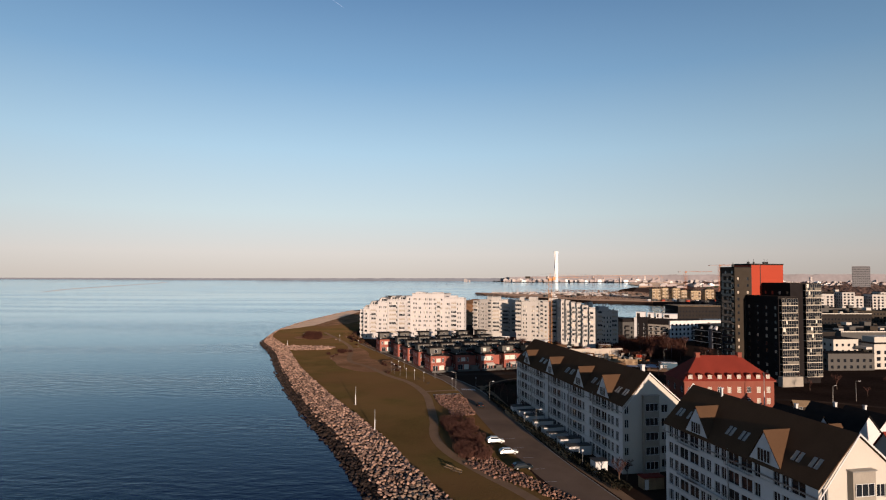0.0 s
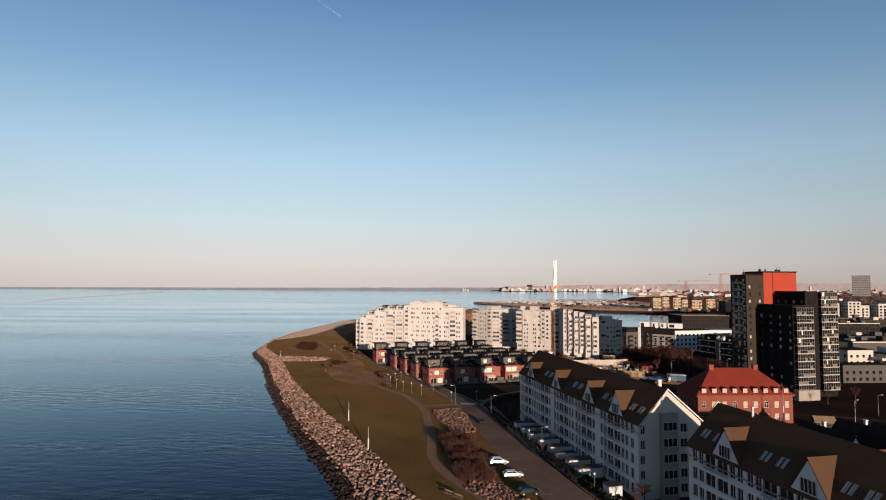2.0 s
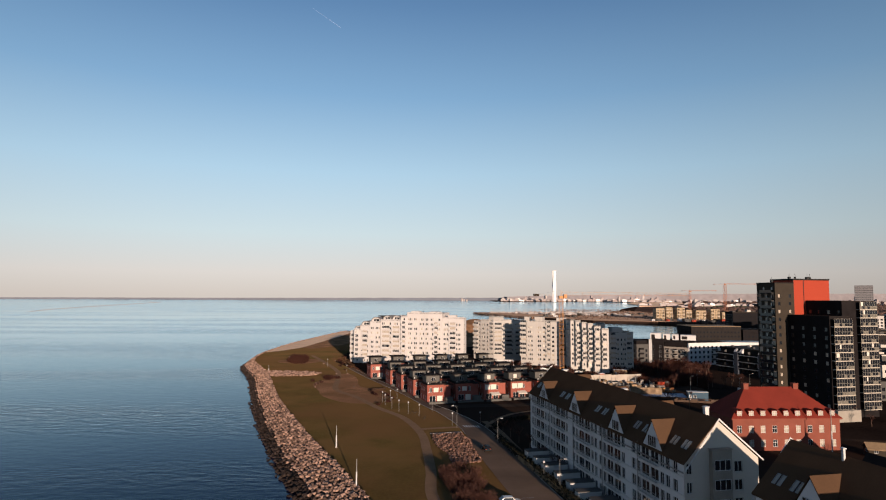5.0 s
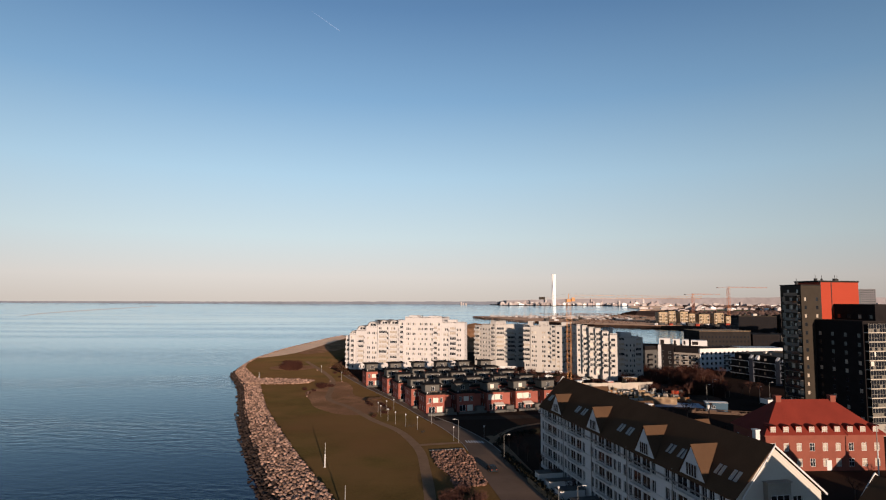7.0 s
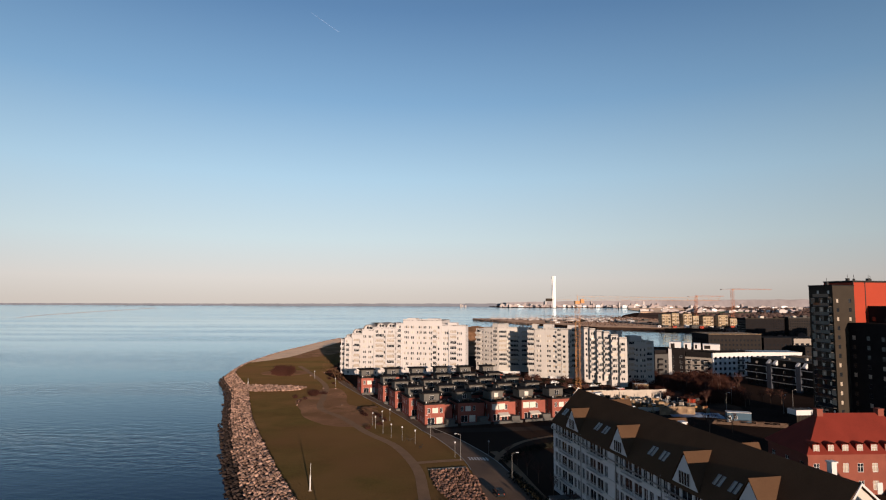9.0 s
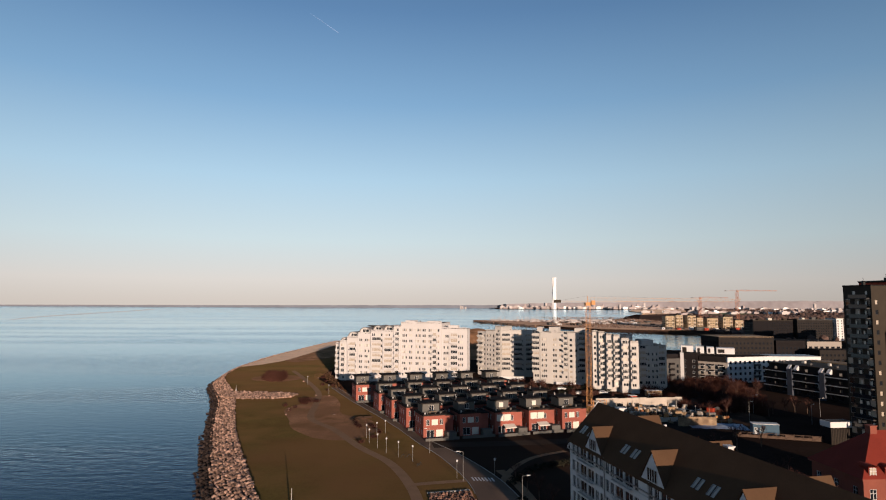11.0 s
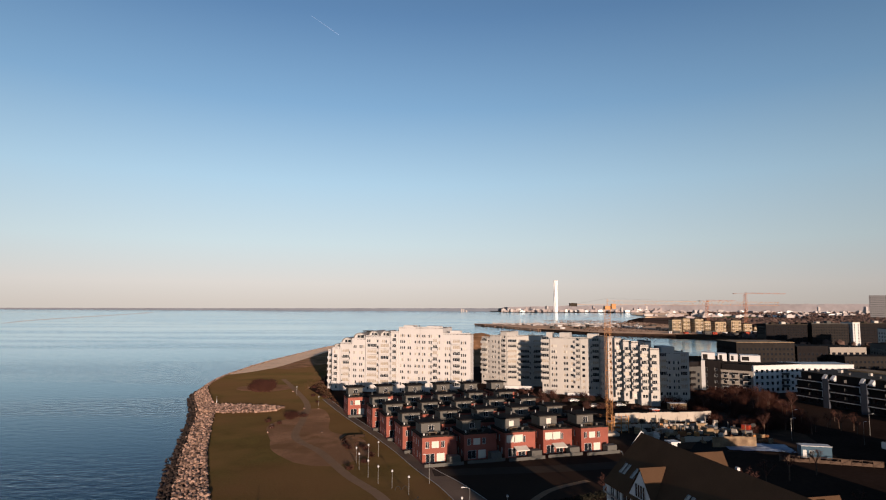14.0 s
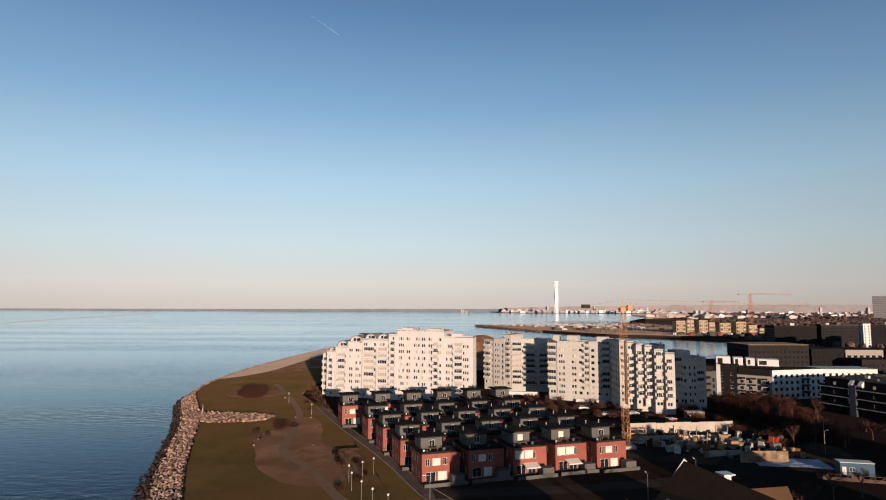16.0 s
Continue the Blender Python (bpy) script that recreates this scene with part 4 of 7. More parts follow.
    for x in (1.2, 5.2):
        bm = bmesh.new()
        beam(bm, (x, 7.0, e + 3.5), (x, 7.0, e + 4.2), 0.12, 8)
        beam(bm, (x, 7.0, e + 4.2), (x, 7.0, e + 4.3), 0.2, 8)
        part("flue", bm, METAL, h)
    return h


first = row_house()
second = row_house(True)
ROWS = [((-6.6, 229.0), (0, 1, 2, 3, 4)), ((-11.9, 241.5), (0, 1, 2, 3, 4)), ((-17.2, 254.6), (0, 1, 2, 3, 4)), ((-22.5, 267.4), (0, 1, 2, 3, 4)), ((-32.8, 287.0), (0, 1, 2, 3, 4, 5))]
made_first, made_second = False, False
for (x0, y0), units in ROWS:
    for i in units:
        m = Matrix.Translation(P(x0 + i * 9.65, y0 + i * 2.85 + (0.6 if i % 2 else 0))) @ Matrix.Rotation(radians(18.5), 4, "Z")
        if y0 == 229.0 and i in (2, 3):
            if made_second:
                copy_thing(second, m)
            else:
                second.matrix_basis = m
                made_second = True
        elif made_first:
            copy_thing(first, m)
        else:
            first.matrix_basis = m
            made_first = True


# ---- rough far things ----
def plain_block(name, x, y, rz, w, d, h, mat, label, win=(1.3, 1.4), step=2.9, storeys=None, frame=None, roof=ROOF_DARK, far=False):
    """A simple flat-roofed block with windows in front and on its sides."""
    t = empty(name, x, y, rz, label, "building")
    n = storeys or max(1, int((h - 0.5) / step))
    for a, b, length in (((0, 0), (w, 0), w), ((w, 0), (w, d), d), ((w, d), (0, d), w), ((0, d), (0, 0), d)):
        hs = grid_holes(length, 1.2, win[0], 1.5, 0.9, win[1], n, step)
        bm = bmesh.new()
        wall(bm, a, b, 0, h, hs)
        q = part("wall", bm, mat, t)
        if not far:
            windows_on(q, a, b, hs, frame or WHITE_P, 0, 0.15)
            continue
        bm = bmesh.new()
        va, vb = Vector((*a, 0)), Vector((*b, 0))
        dv = (vb - va).normalized()
        inn = Vector((-dv.y, dv.x, 0)) * 0.2
        for u0, u1, v0, v1 in hs:
            quad(bm, [va + inn + dv * u + Vector((0, 0, v)) for u, v in ((u0, v0), (u1, v0), (u1, v1), (u0, v1))])
        tagged(part("glazing", bm, GLASS, q), kind="stuff")
    part("roof", boxed(-0.1, w + 0.1, -0.1, d + 0.1, h, h + 0.3), roof, t)
    return t




# ---- far tower, coast and city ----
def turning_tower():
    bm = bmesh.new()
    n, levels, h = 6, 27, 196.0
    rings = []
    for k in range(levels + 1):
        a = radians(90) * k / levels
        r = 14.2 * (1 - 0.14 * math.sin(math.pi * k / levels) + 0.04 * k / levels)
        rings.append([bm.verts.new((r * math.cos(a + 2 * math.pi * i / n), r * math.sin(a + 2 * math.pi * i / n), h * k / levels)) for i in range(n)])
    for k in range(levels):
        for i in range(n):
            bm.faces.new((rings[k][i], rings[k][(i + 1) % n], rings[k + 1][(i + 1) % n], rings[k + 1][i]))
    bm.faces.new(rings[-1])
    ob = obj("twisted_skyscraper", bm, TORSO_M)
    ob.location = P(597, 3292)
    tagged(ob, "white twisted high-rise far across the bay", "skyscraper")


turning_tower()


# ---- stone revetment ----
def ico(detail=1):
    bm = bmesh.new()
    bmesh.ops.create_icosphere(bm, subdivisions=detail, radius=1.0)
    vs = np.array([v.co[:] for v in bm.verts])
    fs = np.array([[v.index for v in f.verts] for f in bm.faces])
    bm.free()
    return vs, fs


ICO_V, ICO_F = ico(1)
ICO2_V, ICO2_F = ico(2)


def stones_mesh(name, places, mats, seed=1, base=(ICO_V, ICO_F)):
    """Many irregular stones as one mesh; places: (x, y, z, size, material index)."""
    r = np.random.default_rng(seed)
    bv, bf = base
    n, k = len(places), len(bv)
    pl = np.array(places, float)
    v = np.repeat(bv[None], n, 0) * (1 + r.uniform(-0.28, 0.28, (n, k, 1)))
    v *= r.uniform(0.65, 1.25, (n, 1, 3)) * np.array([1, 1, 0.75])
    a = r.uniform(0, 6.283, n)
    c, s = np.cos(a), np.sin(a)
    x = v[:, :, 0] * c[:, None] - v[:, :, 1] * s[:, None]
    y = v[:, :, 0] * s[:, None] + v[:, :, 1] * c[:, None]
    v = np.stack([x, y, v[:, :, 2]], -1) * pl[:, None, 3:4] + pl[:, None, :3]
    f = (bf[None] + (np.arange(n) * k)[:, None, None]).reshape(-1, 3)
    me = bpy.data.meshes.new(name)
    me.from_pydata(v.reshape(-1, 3).tolist(), [], f.tolist())
    for m in mats:
        me.materials.append(m)
    me.polygons.foreach_set("material_index", np.repeat(pl[:, 4].astype(int), len(bf)))
    me.update()
    return me


def joined_material(name, col, var):
    """Stone colour that varies from piece to piece of a joined mesh."""
    m = material(name, col, 0.88, 0.2, 0.8, 5.0, 0.5, spec=0.1)
    n, l = m.node_tree.nodes, m.node_tree.links
    b = n["Principled BSDF"]
    src = b.inputs["Base Color"].links[0].from_socket
    isl = n.new("ShaderNodeNewGeometry").outputs["Random Per Island"]
    mr = n.new("ShaderNodeMapRange")
    mr.inputs["To Min"].default_value, mr.inputs["To Max"].default_value = 1 - var, 1 + var
    l.new(isl, mr.inputs["Value"])
    mul = n.new("ShaderNodeMix")
    mul.data_type, mul.blend_type = "RGBA", "MULTIPLY"
    mul.inputs[0].default_value = 1.0
    l.new(src, mul.inputs[6])
    l.new(mr.outputs[0], mul.inputs[7])
    l.new(mul.outputs[2], b.inputs["Base Color"])
    return m


RUBBLE = joined_material("granite_rubble", (0.245, 0.155, 0.118), 0.65)
# waterline stones: wetness and shade share this one dark colour
WET_SHADED_RUBBLE = joined_material("wet_shaded_rubble", (0.03, 0.021, 0.018), 0.5)
BED_STONE = joined_material("reddish_bed_stone", (0.17, 0.095, 0.07), 0.5)

SHORE = [p for p in CREST if 45 < p[1] < 620]


def shore_width(y):
    return float(np.interp(y, [60, 100, 150, 200, 230, 300, 345, 365, 400, 450], [10.6, 10.6, 10.6, 9.6, 8.6, 7.9, 6.8, 5.0, 4.0, 3.0])) * K


def revetment():
    base = bmesh.new()
    rows = []
    for p, d in line_points(SHORE, 6.0):
        w = shore_width(p.y / K)
        out = Vector((-d.y, d.x, 0))
        rows.append([base.verts.new(p + Vector((0, 0, 0.1)) - out * 0.6), base.verts.new(p + out * w * 0.2 + Vector((0, 0, -0.3))), base.verts.new(p + out * w + Vector((0, 0, -G - 0.8)))])
    for a, b in zip(rows, rows[1:]):
        for i in range(2):
            base.faces.new((a[i], b[i], b[i + 1], a[i + 1]))
    # near-black sheet below, so gaps look wet and shaded
    rev = obj("revetment", base, WET_SHADED_STONE)
    tagged(rev, "sloping sea wall of rough granite boulders", "revetment", kind="structure")
    places, near = [], []
    r = random.Random(5)
    for p, d in line_points(SHORE, 0.8):
        y = p.y / K
        w = shore_width(y)
        out = Vector((-d.y, d.x, 0))
        o = -0.1
        while o < w:
            f = max(0.0, o / w)
            q = p + out * (o + r.uniform(-0.3, 0.3)) + d * r.uniform(-0.45, 0.45)
            size = r.uniform(0.3, 0.58) * (1.25 if f > 0.75 else 1.0)
            z = G + 0.35 - (G + 0.6) * f ** 1.15 + r.uniform(-0.15, 0.25)
            if f > 0.9 and r.random() < 0.3:
                q += out * r.uniform(0, 0.9)
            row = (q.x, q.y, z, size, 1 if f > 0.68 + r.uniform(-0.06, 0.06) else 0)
            if 99 < y < 108 and 0.1 < f < 0.8 and len(near) < 300:
                near.append(row)
            else:
                places.append(row)
            o += 0.8 * (1.0 + 0.25 * f)
    me = stones_mesh("boulder_rubble", places, [RUBBLE, WET_SHADED_RUBBLE], 3)
    ob = new("boulder_rubble", me)
    ob.parent = rev
    tagged(ob, "rough granite boulders", kind="stuff")
    variants = [stones_mesh("boulder", [(0, 0, 0, 1.0, 0)], [STONE], 20 + k) for k in range(8)]
    for i, (x, y, z, s, _) in enumerate(near):
        b = new("boulder", variants[i % 8])
        b.parent = rev
        b.matrix_basis = Matrix.Translation((x, y, z)) @ Matrix.Rotation(r.uniform(0, 6), 4, "Z") @ Matrix.Scale(s, 4)


revetment()


def scatter(poly, step, size, zlift, seed, mat_choices=1):
    r = random.Random(seed)
    xs, ys = [p[0] for p in poly], [p[1] for p in poly]
    out = []
    x = min(xs)
    while x < max(xs):
        y = min(ys)
        while y < max(ys):
            px, py = x + r.uniform(-0.5, 0.5) * step, y + r.uniform(-0.5, 0.5) * step
            if inside(px, py, poly):
                q = P(px, py)
                out.append((q.x, q.y, G + zlift + r.uniform(-0.05, 0.1), size * r.uniform(0.6, 1.3), 0))
            y += step
        x += step
    return out


GROYNE = smooth_line([(-86, 306), (-72, 306), (-60, 303), (-57, 298), (-60, 292), (-74, 290), (-84, 294)], 3)
pl = scatter(GROYNE, 0.85, 0.62, 0.5, 9)
tagged(new("groyne", stones_mesh("groyne", pl, [RUBBLE], 4)), "low curved bank of granite boulders on grass", "groyne", kind="stuff")
STONE_BED = [(-4.4, 184), (-3.0, 174), (0.2, 164), (1.0, 156), (7.6, 159), (6.0, 170), (5.6, 178), (3.6, 186)]
pl = scatter(STONE_BED, 0.55, 0.36, 0.15, 10)
tagged(new("stone_bed", stones_mesh("stone_bed", pl, [BED_STONE], 5)), "bed of reddish field stones beside the path", "stone bed", kind="stuff")
sheet("bed_border", ribbon([(-4.4, 184.6), (3.6, 186.6)], 0.2), G + 0.25, KERB, label="pale kerb along the stone bed", category="kerb", thick=0.3)
BED_2 = [(3.5, 118), (8.3, 110), (14, 105), (19.5, 97), (22, 99), (15.5, 110), (12, 115), (9.5, 122), (6, 128)]
pl = scatter(BED_2, 0.6, 0.36, 0.15, 11)
tagged(new("stone_bed", stones_mesh("stone_bed", pl, [BED_STONE], 6)), "sloping bed of field stones by the parking bays", "stone bed", kind="stuff")
# loose stones on the grass
pl = [(P(x, y).x, P(x, y).y, G + 0.1, s, 0) for x, y, s in ((-88, 366, 0.9), (-86, 352, 0.7), (-64, 340, 0.5), (-60, 352, 0.5), (-45, 300, 0.4), (-90, 372, 0.7), (-36, 262, 0.5), (-52, 268, 0.6), (-53, 272, 0.5), (-51, 261, 0.5), (-50, 300, 0.5))]
tagged(new("field_stones", stones_mesh("field_stones", pl, [RUBBLE], 7)), "loose pale stones lying on the grass", "stones", kind="stuff")


# ---- plants ----
def twig_mesh(name, n, h, spread, seed, width=0.035):
    """A leafless shrub: many thin twigs fanning up from the ground, each forked."""
    r = random.Random(seed)
    verts, faces = [], []

    def blade(a, b, w):
        d = (b - a).normalized()
        s = d.cross(Vector((r.uniform(-1, 1), r.uniform(-1, 1), 0.3))).normalized() * w
        k = len(verts)
        verts.extend([a - s, a + s, b])
        faces.append((k, k + 1, k + 2))

    for _ in range(n):
        a = Vector((r.uniform(-0.5, 0.5) * spread, r.uniform(-0.5, 0.5) * spread, 0))
        b = a + Vector((r.gauss(0, 0.35) * spread * 0.6, r.gauss(0, 0.35) * spread * 0.6, h * r.uniform(0.5, 1.0)))
        blade(a, b, width)
        for _ in range(5):
            q = a.lerp(b, r.uniform(0.3, 0.95))
            blade(q, q + Vector((r.gauss(0, 0.3), r.gauss(0, 0.3), r.uniform(0.1, 0.5))) * h * 0.45, width * 0.8)
    me = bpy.data.meshes.new(name)
    me.from_pydata([v[:] for v in verts], [], faces)
    return me


def shrub_things(name, spots, label, mat, h, spread, n=90, seed=0, width=0.04):
    variants = []
    for k in range(4):
        me = twig_mesh(name, n, h, spread, seed + k, width)
        me.materials.append(mat)
        variants.append(me)
    r = random.Random(seed)
    for i, (x, y) in enumerate(spots):
        ob = new(name, variants[i % 4])
        ob.matrix_basis = Matrix.Translation(P(x, y, G)) @ Matrix.Rotation(r.uniform(0, 6.28), 4, "Z") @ Matrix.Scale(r.uniform(0.75, 1.25), 4)
        tagged(ob, label, "shrub", name + " group")


r0 = random.Random(21)
BED_SHRUBS = [(-0.6, 153), (2.5, 155), (5.6, 152), (7.2, 131), (8.5, 120), (5, 119), (3.0, 124), (0.8, 135), (-0.5, 145)]
spots = []
while len(spots) < 46:
    x, y = r0.uniform(-1, 9), r0.uniform(112, 157)
    if inside(x, y, BED_SHRUBS):
        spots.append((x, y))
DARK_TWIG = material("dark_red_twigs", (0.05, 0.022, 0.017), 0.95, 0.35, 0.3, 3.0, 0.2, spec=0.0)
shrub_things("shrub", spots, "leafless red-brown shrub in the planting bed", TWIG, 2.2, 2.6, 110, 1)
shrub_things("thicket_shrub", [(-79 + r0.uniform(-4.2, 4.2), 346 + r0.uniform(-6, 6)) for _ in range(36)], "dense dark leafless shrub on the grass", DARK_TWIG, 4.0, 3.4, 130, 11, 0.06)
shrub_things("thicket_shrub", [(-49 + r0.uniform(-2.5, 2.5), 284 + r0.uniform(-4, 4)) for _ in range(8)], "low dark leafless shrub beside the path", DARK_TWIG, 1.5, 2.6, 110, 15, 0.05)
shrub_things("weed_clump", [(x + r0.uniform(-1.5, 1.5), y + r0.uniform(-2, 2)) for x, y in ((-23, 246), (-24, 243), (-26, 250), (-21, 241), (-22, 226), (-21, 229), (-19.5, 232), (-18, 236), (-27, 247), (-52, 272), (-53, 266), (-54, 276), (-47, 312), (-44, 316), (-52, 330), (-55, 340), (-58, 352), (-49, 326))],
             "dry brown weed clump at the path", DARK_TWIG, 1.2, 1.6, 60, 31)


def tufts(name, poly, n, h, mat, label, category, seed):
    """Many upright blades of dry growth over a plan outline, as one mesh."""
    r = random.Random(seed)
    xs, ys = [p[0] for p in poly], [p[1] for p in poly]
    verts, faces = [], []
    while len(faces) < n:
        cx, cy = r.uniform(min(xs), max(xs)), r.uniform(min(ys), max(ys))
        if not inside(cx, cy, poly):
            continue
        big = r.uniform(0.4, 1.0) ** 2
        for _ in range(7):
            q = P(cx, cy) + Vector((r.gauss(0, 0.5), r.gauss(0, 0.5), 0)) * big
            a = r.uniform(0, 6.28)
            d = Vector((math.cos(a), math.sin(a), 0)) * r.uniform(0.03, 0.08)
            k = len(verts)
            verts.extend([(q - d)[:], (q + d)[:], (q + Vector((r.gauss(0, 0.2), r.gauss(0, 0.2), h * big * r.uniform(0.5, 1.2))))[:]])
            faces.append((k, k + 1, k + 2))
    me = bpy.data.meshes.new(name)
    me.from_pydata(verts, [], faces)
    me.materials.append(mat)
    tagged(new(name, me), label, category, kind="stuff")


DRY = joined_material("dry_weed_stalks", (0.125, 0.066, 0.034), 0.5)
tufts("dry_weeds", [(-36, 230), (-30, 227), (-24, 229), (-20, 240), (-24, 255), (-34, 264), (-38, 284), (-44, 300), (-51, 296), (-49, 282), (-49, 262), (-45, 243)], 16000, 0.22, DRY, "dry reddish weeds on bare earth", "weeds", 81)
tufts("dry_weeds", [(-50, 330), (-46, 318), (-38, 300), (-34, 290), (-30, 284), (-40, 312), (-46, 330), (-52, 352), (-58, 372), (-62, 372)], 5000, 0.4, DRY, "dry brown growth along the street edge", "weeds", 82)
tufts("dry_weeds", [(-60, 345), (-56, 400), (-60, 440), (-72, 450), (-70, 400), (-64, 360)], 9000, 0.4, DRY, "brown scrub on the slope before the flats", "weeds", 83)


def tree_mesh(seed, h):
    """A leafless tree: trunk mesh and a crown mesh of limbs and fine twigs."""
    r = random.Random(seed)
    trunk, crown = bmesh.new(), bmesh.new()
    beam(trunk, (0, 0, -0.1), (r.uniform(-0.2, 0.2), r.uniform(-0.2, 0.2), h * 0.4), h * 0.022, 7, h * 0.014)

    def grow(a, d, length, rad, depth):
        b = a + d * length
        beam(crown, a, b, rad, 4 if depth else 3, rad * 0.6)
        if depth >= 4:
            return
        for _ in range(4 if depth < 3 else 5):
            nd = (d + Vector((r.gauss(0, 0.5), r.gauss(0, 0.5), r.gauss(0.1, 0.3)))).normalized()
            grow(a.lerp(b, r.uniform(0.45, 1.0)), nd, length * r.uniform(0.5, 0.75), rad * 0.5, depth + 1)

    top = Vector((0, 0, h * 0.36))
    for i in range(4):
        a = 6.28 * i / 4 + r.uniform(-0.4, 0.4)
        grow(top + Vector((0, 0, -0.3 + 0.2 * i)), Vector((math.cos(a) * 0.6, math.sin(a) * 0.6, 1)).normalized(), h * 0.26, h * 0.012, 1)
    out = []
    for nm, b, mt in (("trunk", trunk, BARK), ("crown", crown, TWIG)):
        me = bpy.data.meshes.new(nm)
        b.to_mesh(me)
        b.free()
        me.materials.append(mt)
        out.append(me)
    return out


TREES = [tree_mesh(40 + k, 8.0) for k in range(4)]


def tree(x, y, s=1.0, label="leafless street tree with reddish twigs"):
    t = empty("bare_tree", x, y, rng.uniform(0, 360), label, "tree", "bare trees")
    t.scale = (s, s, s)
    tm, cm = TREES[rng.randrange(4)]
    for nm, me in (("trunk", tm), ("crown", cm)):
        ob = new(nm, me)
        ob.parent = t


for x, y, s in ((14.5, 186, 0.7), (16, 181, 0.8), (13, 192, 0.7), (17.5, 176, 0.7), (19, 168, 0.7), (20.5, 160, 0.65), (22, 152, 0.6), (30.5, 107, 0.8), (32.5, 109.5, 0.7), (28.5, 204, 0.8), (35, 205, 0.9), (42, 208, 0.8),
                (55, 205, 1.0), (62, 212, 1.0), (70, 218, 1.1), (78, 222, 1.0), (58, 182, 1.1), (60, 176, 1.2), (61, 170, 1.1), (63, 188, 1.0), (88, 300, 0.9), (93, 308, 1.0), (98, 302, 1.1), (104, 298, 1.0), (110, 300, 1.1), (116, 296, 1.2),
                (121, 305, 1.1), (101, 315, 1.0), (108, 318, 1.1), (113, 312, 1.3), (94, 320, 0.8), (89, 330, 0.8), (27, 368, 0.7), (32, 366, 0.8), (37, 364, 0.7), (24, 372, 0.7), (40, 345, 0.5), (46, 340, 0.5), (53, 338, 0.5), (60, 336, 0.5), (118, 204, 0.9),
                (128, 198, 0.9), (140, 190, 1.0), (95, 150, 0.7), (72, 150, 0.8), (-24, 300, 0.5), (-49, 335, 0.45), (-55, 355, 0.5), (-23.5, 243, 0.35)):
    tree(x, y, s)
for _ in range(44):
    x, y = rng.uniform(86, 128), rng.uniform(262, 330)
    if not (88 < x < 101 and y > 280) and y + 0.78 * x < 398:
        tree(x, y, rng.uniform(0.5, 1.0), "dark bare tree beside the shaded street")
rb = random.Random(77)
brush = []
while len(brush) < 170:
    x, y = rb.uniform(76, 134), rb.uniform(262, 345)
    if not (x + y * 0.12 < 112 and y < 300) and x < 0.42 * y - 8:
        brush.append((x, y))
shrub_things("brush", brush, "dark bare undergrowth on the shaded bank", DARK_TWIG, 3.2, 3.4, 90, 61, 0.05)
for x, y, sc in ((118, 196, 0.6), (131, 188, 0.5), (66, 160, 0.5), (68, 186, 0.6), (72, 200, 0.6)):
    tree(x, y, sc, "small bare tree on the shaded field")


yard = []
while len(yard) < 60:
    x, y = rb.uniform(22, 70), rb.uniform(296, 346)
    if y < 352 - 0.32 * (x - 22) and y > 306 - 0.2 * (x - 22):
        yard.append((x, y))
shrub_things("garden_shrub", yard, "brown bare shrub in the yard of the flats", TWIG, 2.0, 2.4, 80, 91, 0.05)


def hedge(line, half, h, label):
    """A clipped hedge: a rough body with many small leaf clumps on it."""
    r = random.Random(int(line[0][0] * 10) + 3)
    verts, faces = [], []
    for p, d in line_points(line, 0.16):
        out = Vector((-d.y, d.x, 0))
        for _ in range(7):
            q = p + out * r.uniform(-half, half) * K + Vector((0, 0, h * r.random() ** 0.6))
            n = Vector((r.gauss(0, 1), r.gauss(0, 1), r.gauss(0, 1))).normalized()
            u = n.orthogonal().normalized() * 0.2
            w = n.cross(u.normalized()) * 0.2
            k = len(verts)
            verts.extend([(q - u)[:], (q + w)[:], (q + u)[:], (q - w)[:]])
            faces.append((k, k + 1, k + 2, k + 3))
    me = bpy.data.meshes.new("hedge")
    me.from_pydata(verts, [], faces)
    me.materials.append(HEDGE)
    tagged(new("hedge", me), label, "hedge")


hedge([(29.5, 104), (25.6, 118), (21.5, 135), (17, 158), (12.5, 180)], 0.9, 1.5, "dark clipped hedge along the street")
hedge([(31.5, 104), (27.6, 118), (24.4, 132), (20.6, 152)], 0.4, 1.1, "low dark hedge before the small gardens")
hedge([(12, 190), (18, 200), (30, 207)], 0.8, 1.4, "dark hedge at the street corner")


hedge([(38, 318), (58, 322)], 0.7, 1.2, "clipped hedge in the yard of the flats")
hedge([(44, 308), (66, 313)], 0.7, 1.2, "clipped hedge beside the building site")
for x, y, ln, h in ((24.5, 352, 14, 1.5), (48, 334, 18, 1.2)):
    t = empty("garden_wall", x, y, -10, "low white wall before the apartment block", "wall", "garden walls")
    part("wall_body", boxed(0, ln, 0, 0.3, 0, h), WHITE, t)
    part("coping", boxed(-0.05, ln + 0.05, -0.05, 0.35, h, h + 0.08), KERB, t)


# ---- kerbs ----
def kerb(line, z=0.14):
    bm = bmesh.new()
    pts = line_points(line, 1.5)
    prof = ((-0.08, 0), (0.08, 0), (0.08, z), (-0.08, z))
    rings = [[bm.verts.new(p + Vector((-d.y, d.x, 0)) * o + Vector((0, 0, v))) for o, v in prof] for p, d in pts]
    for a, b in zip(rings, rings[1:]):
        for i in range(4):
            bm.faces.new((a[i], b[i], b[(i + 1) % 4], a[(i + 1) % 4]))
    bmesh.ops.recalc_face_normals(bm, faces=bm.faces[:])
    tagged(obj("kerb", bm, KERB), "pale concrete kerb stones along the street", "kerb", kind="structure")


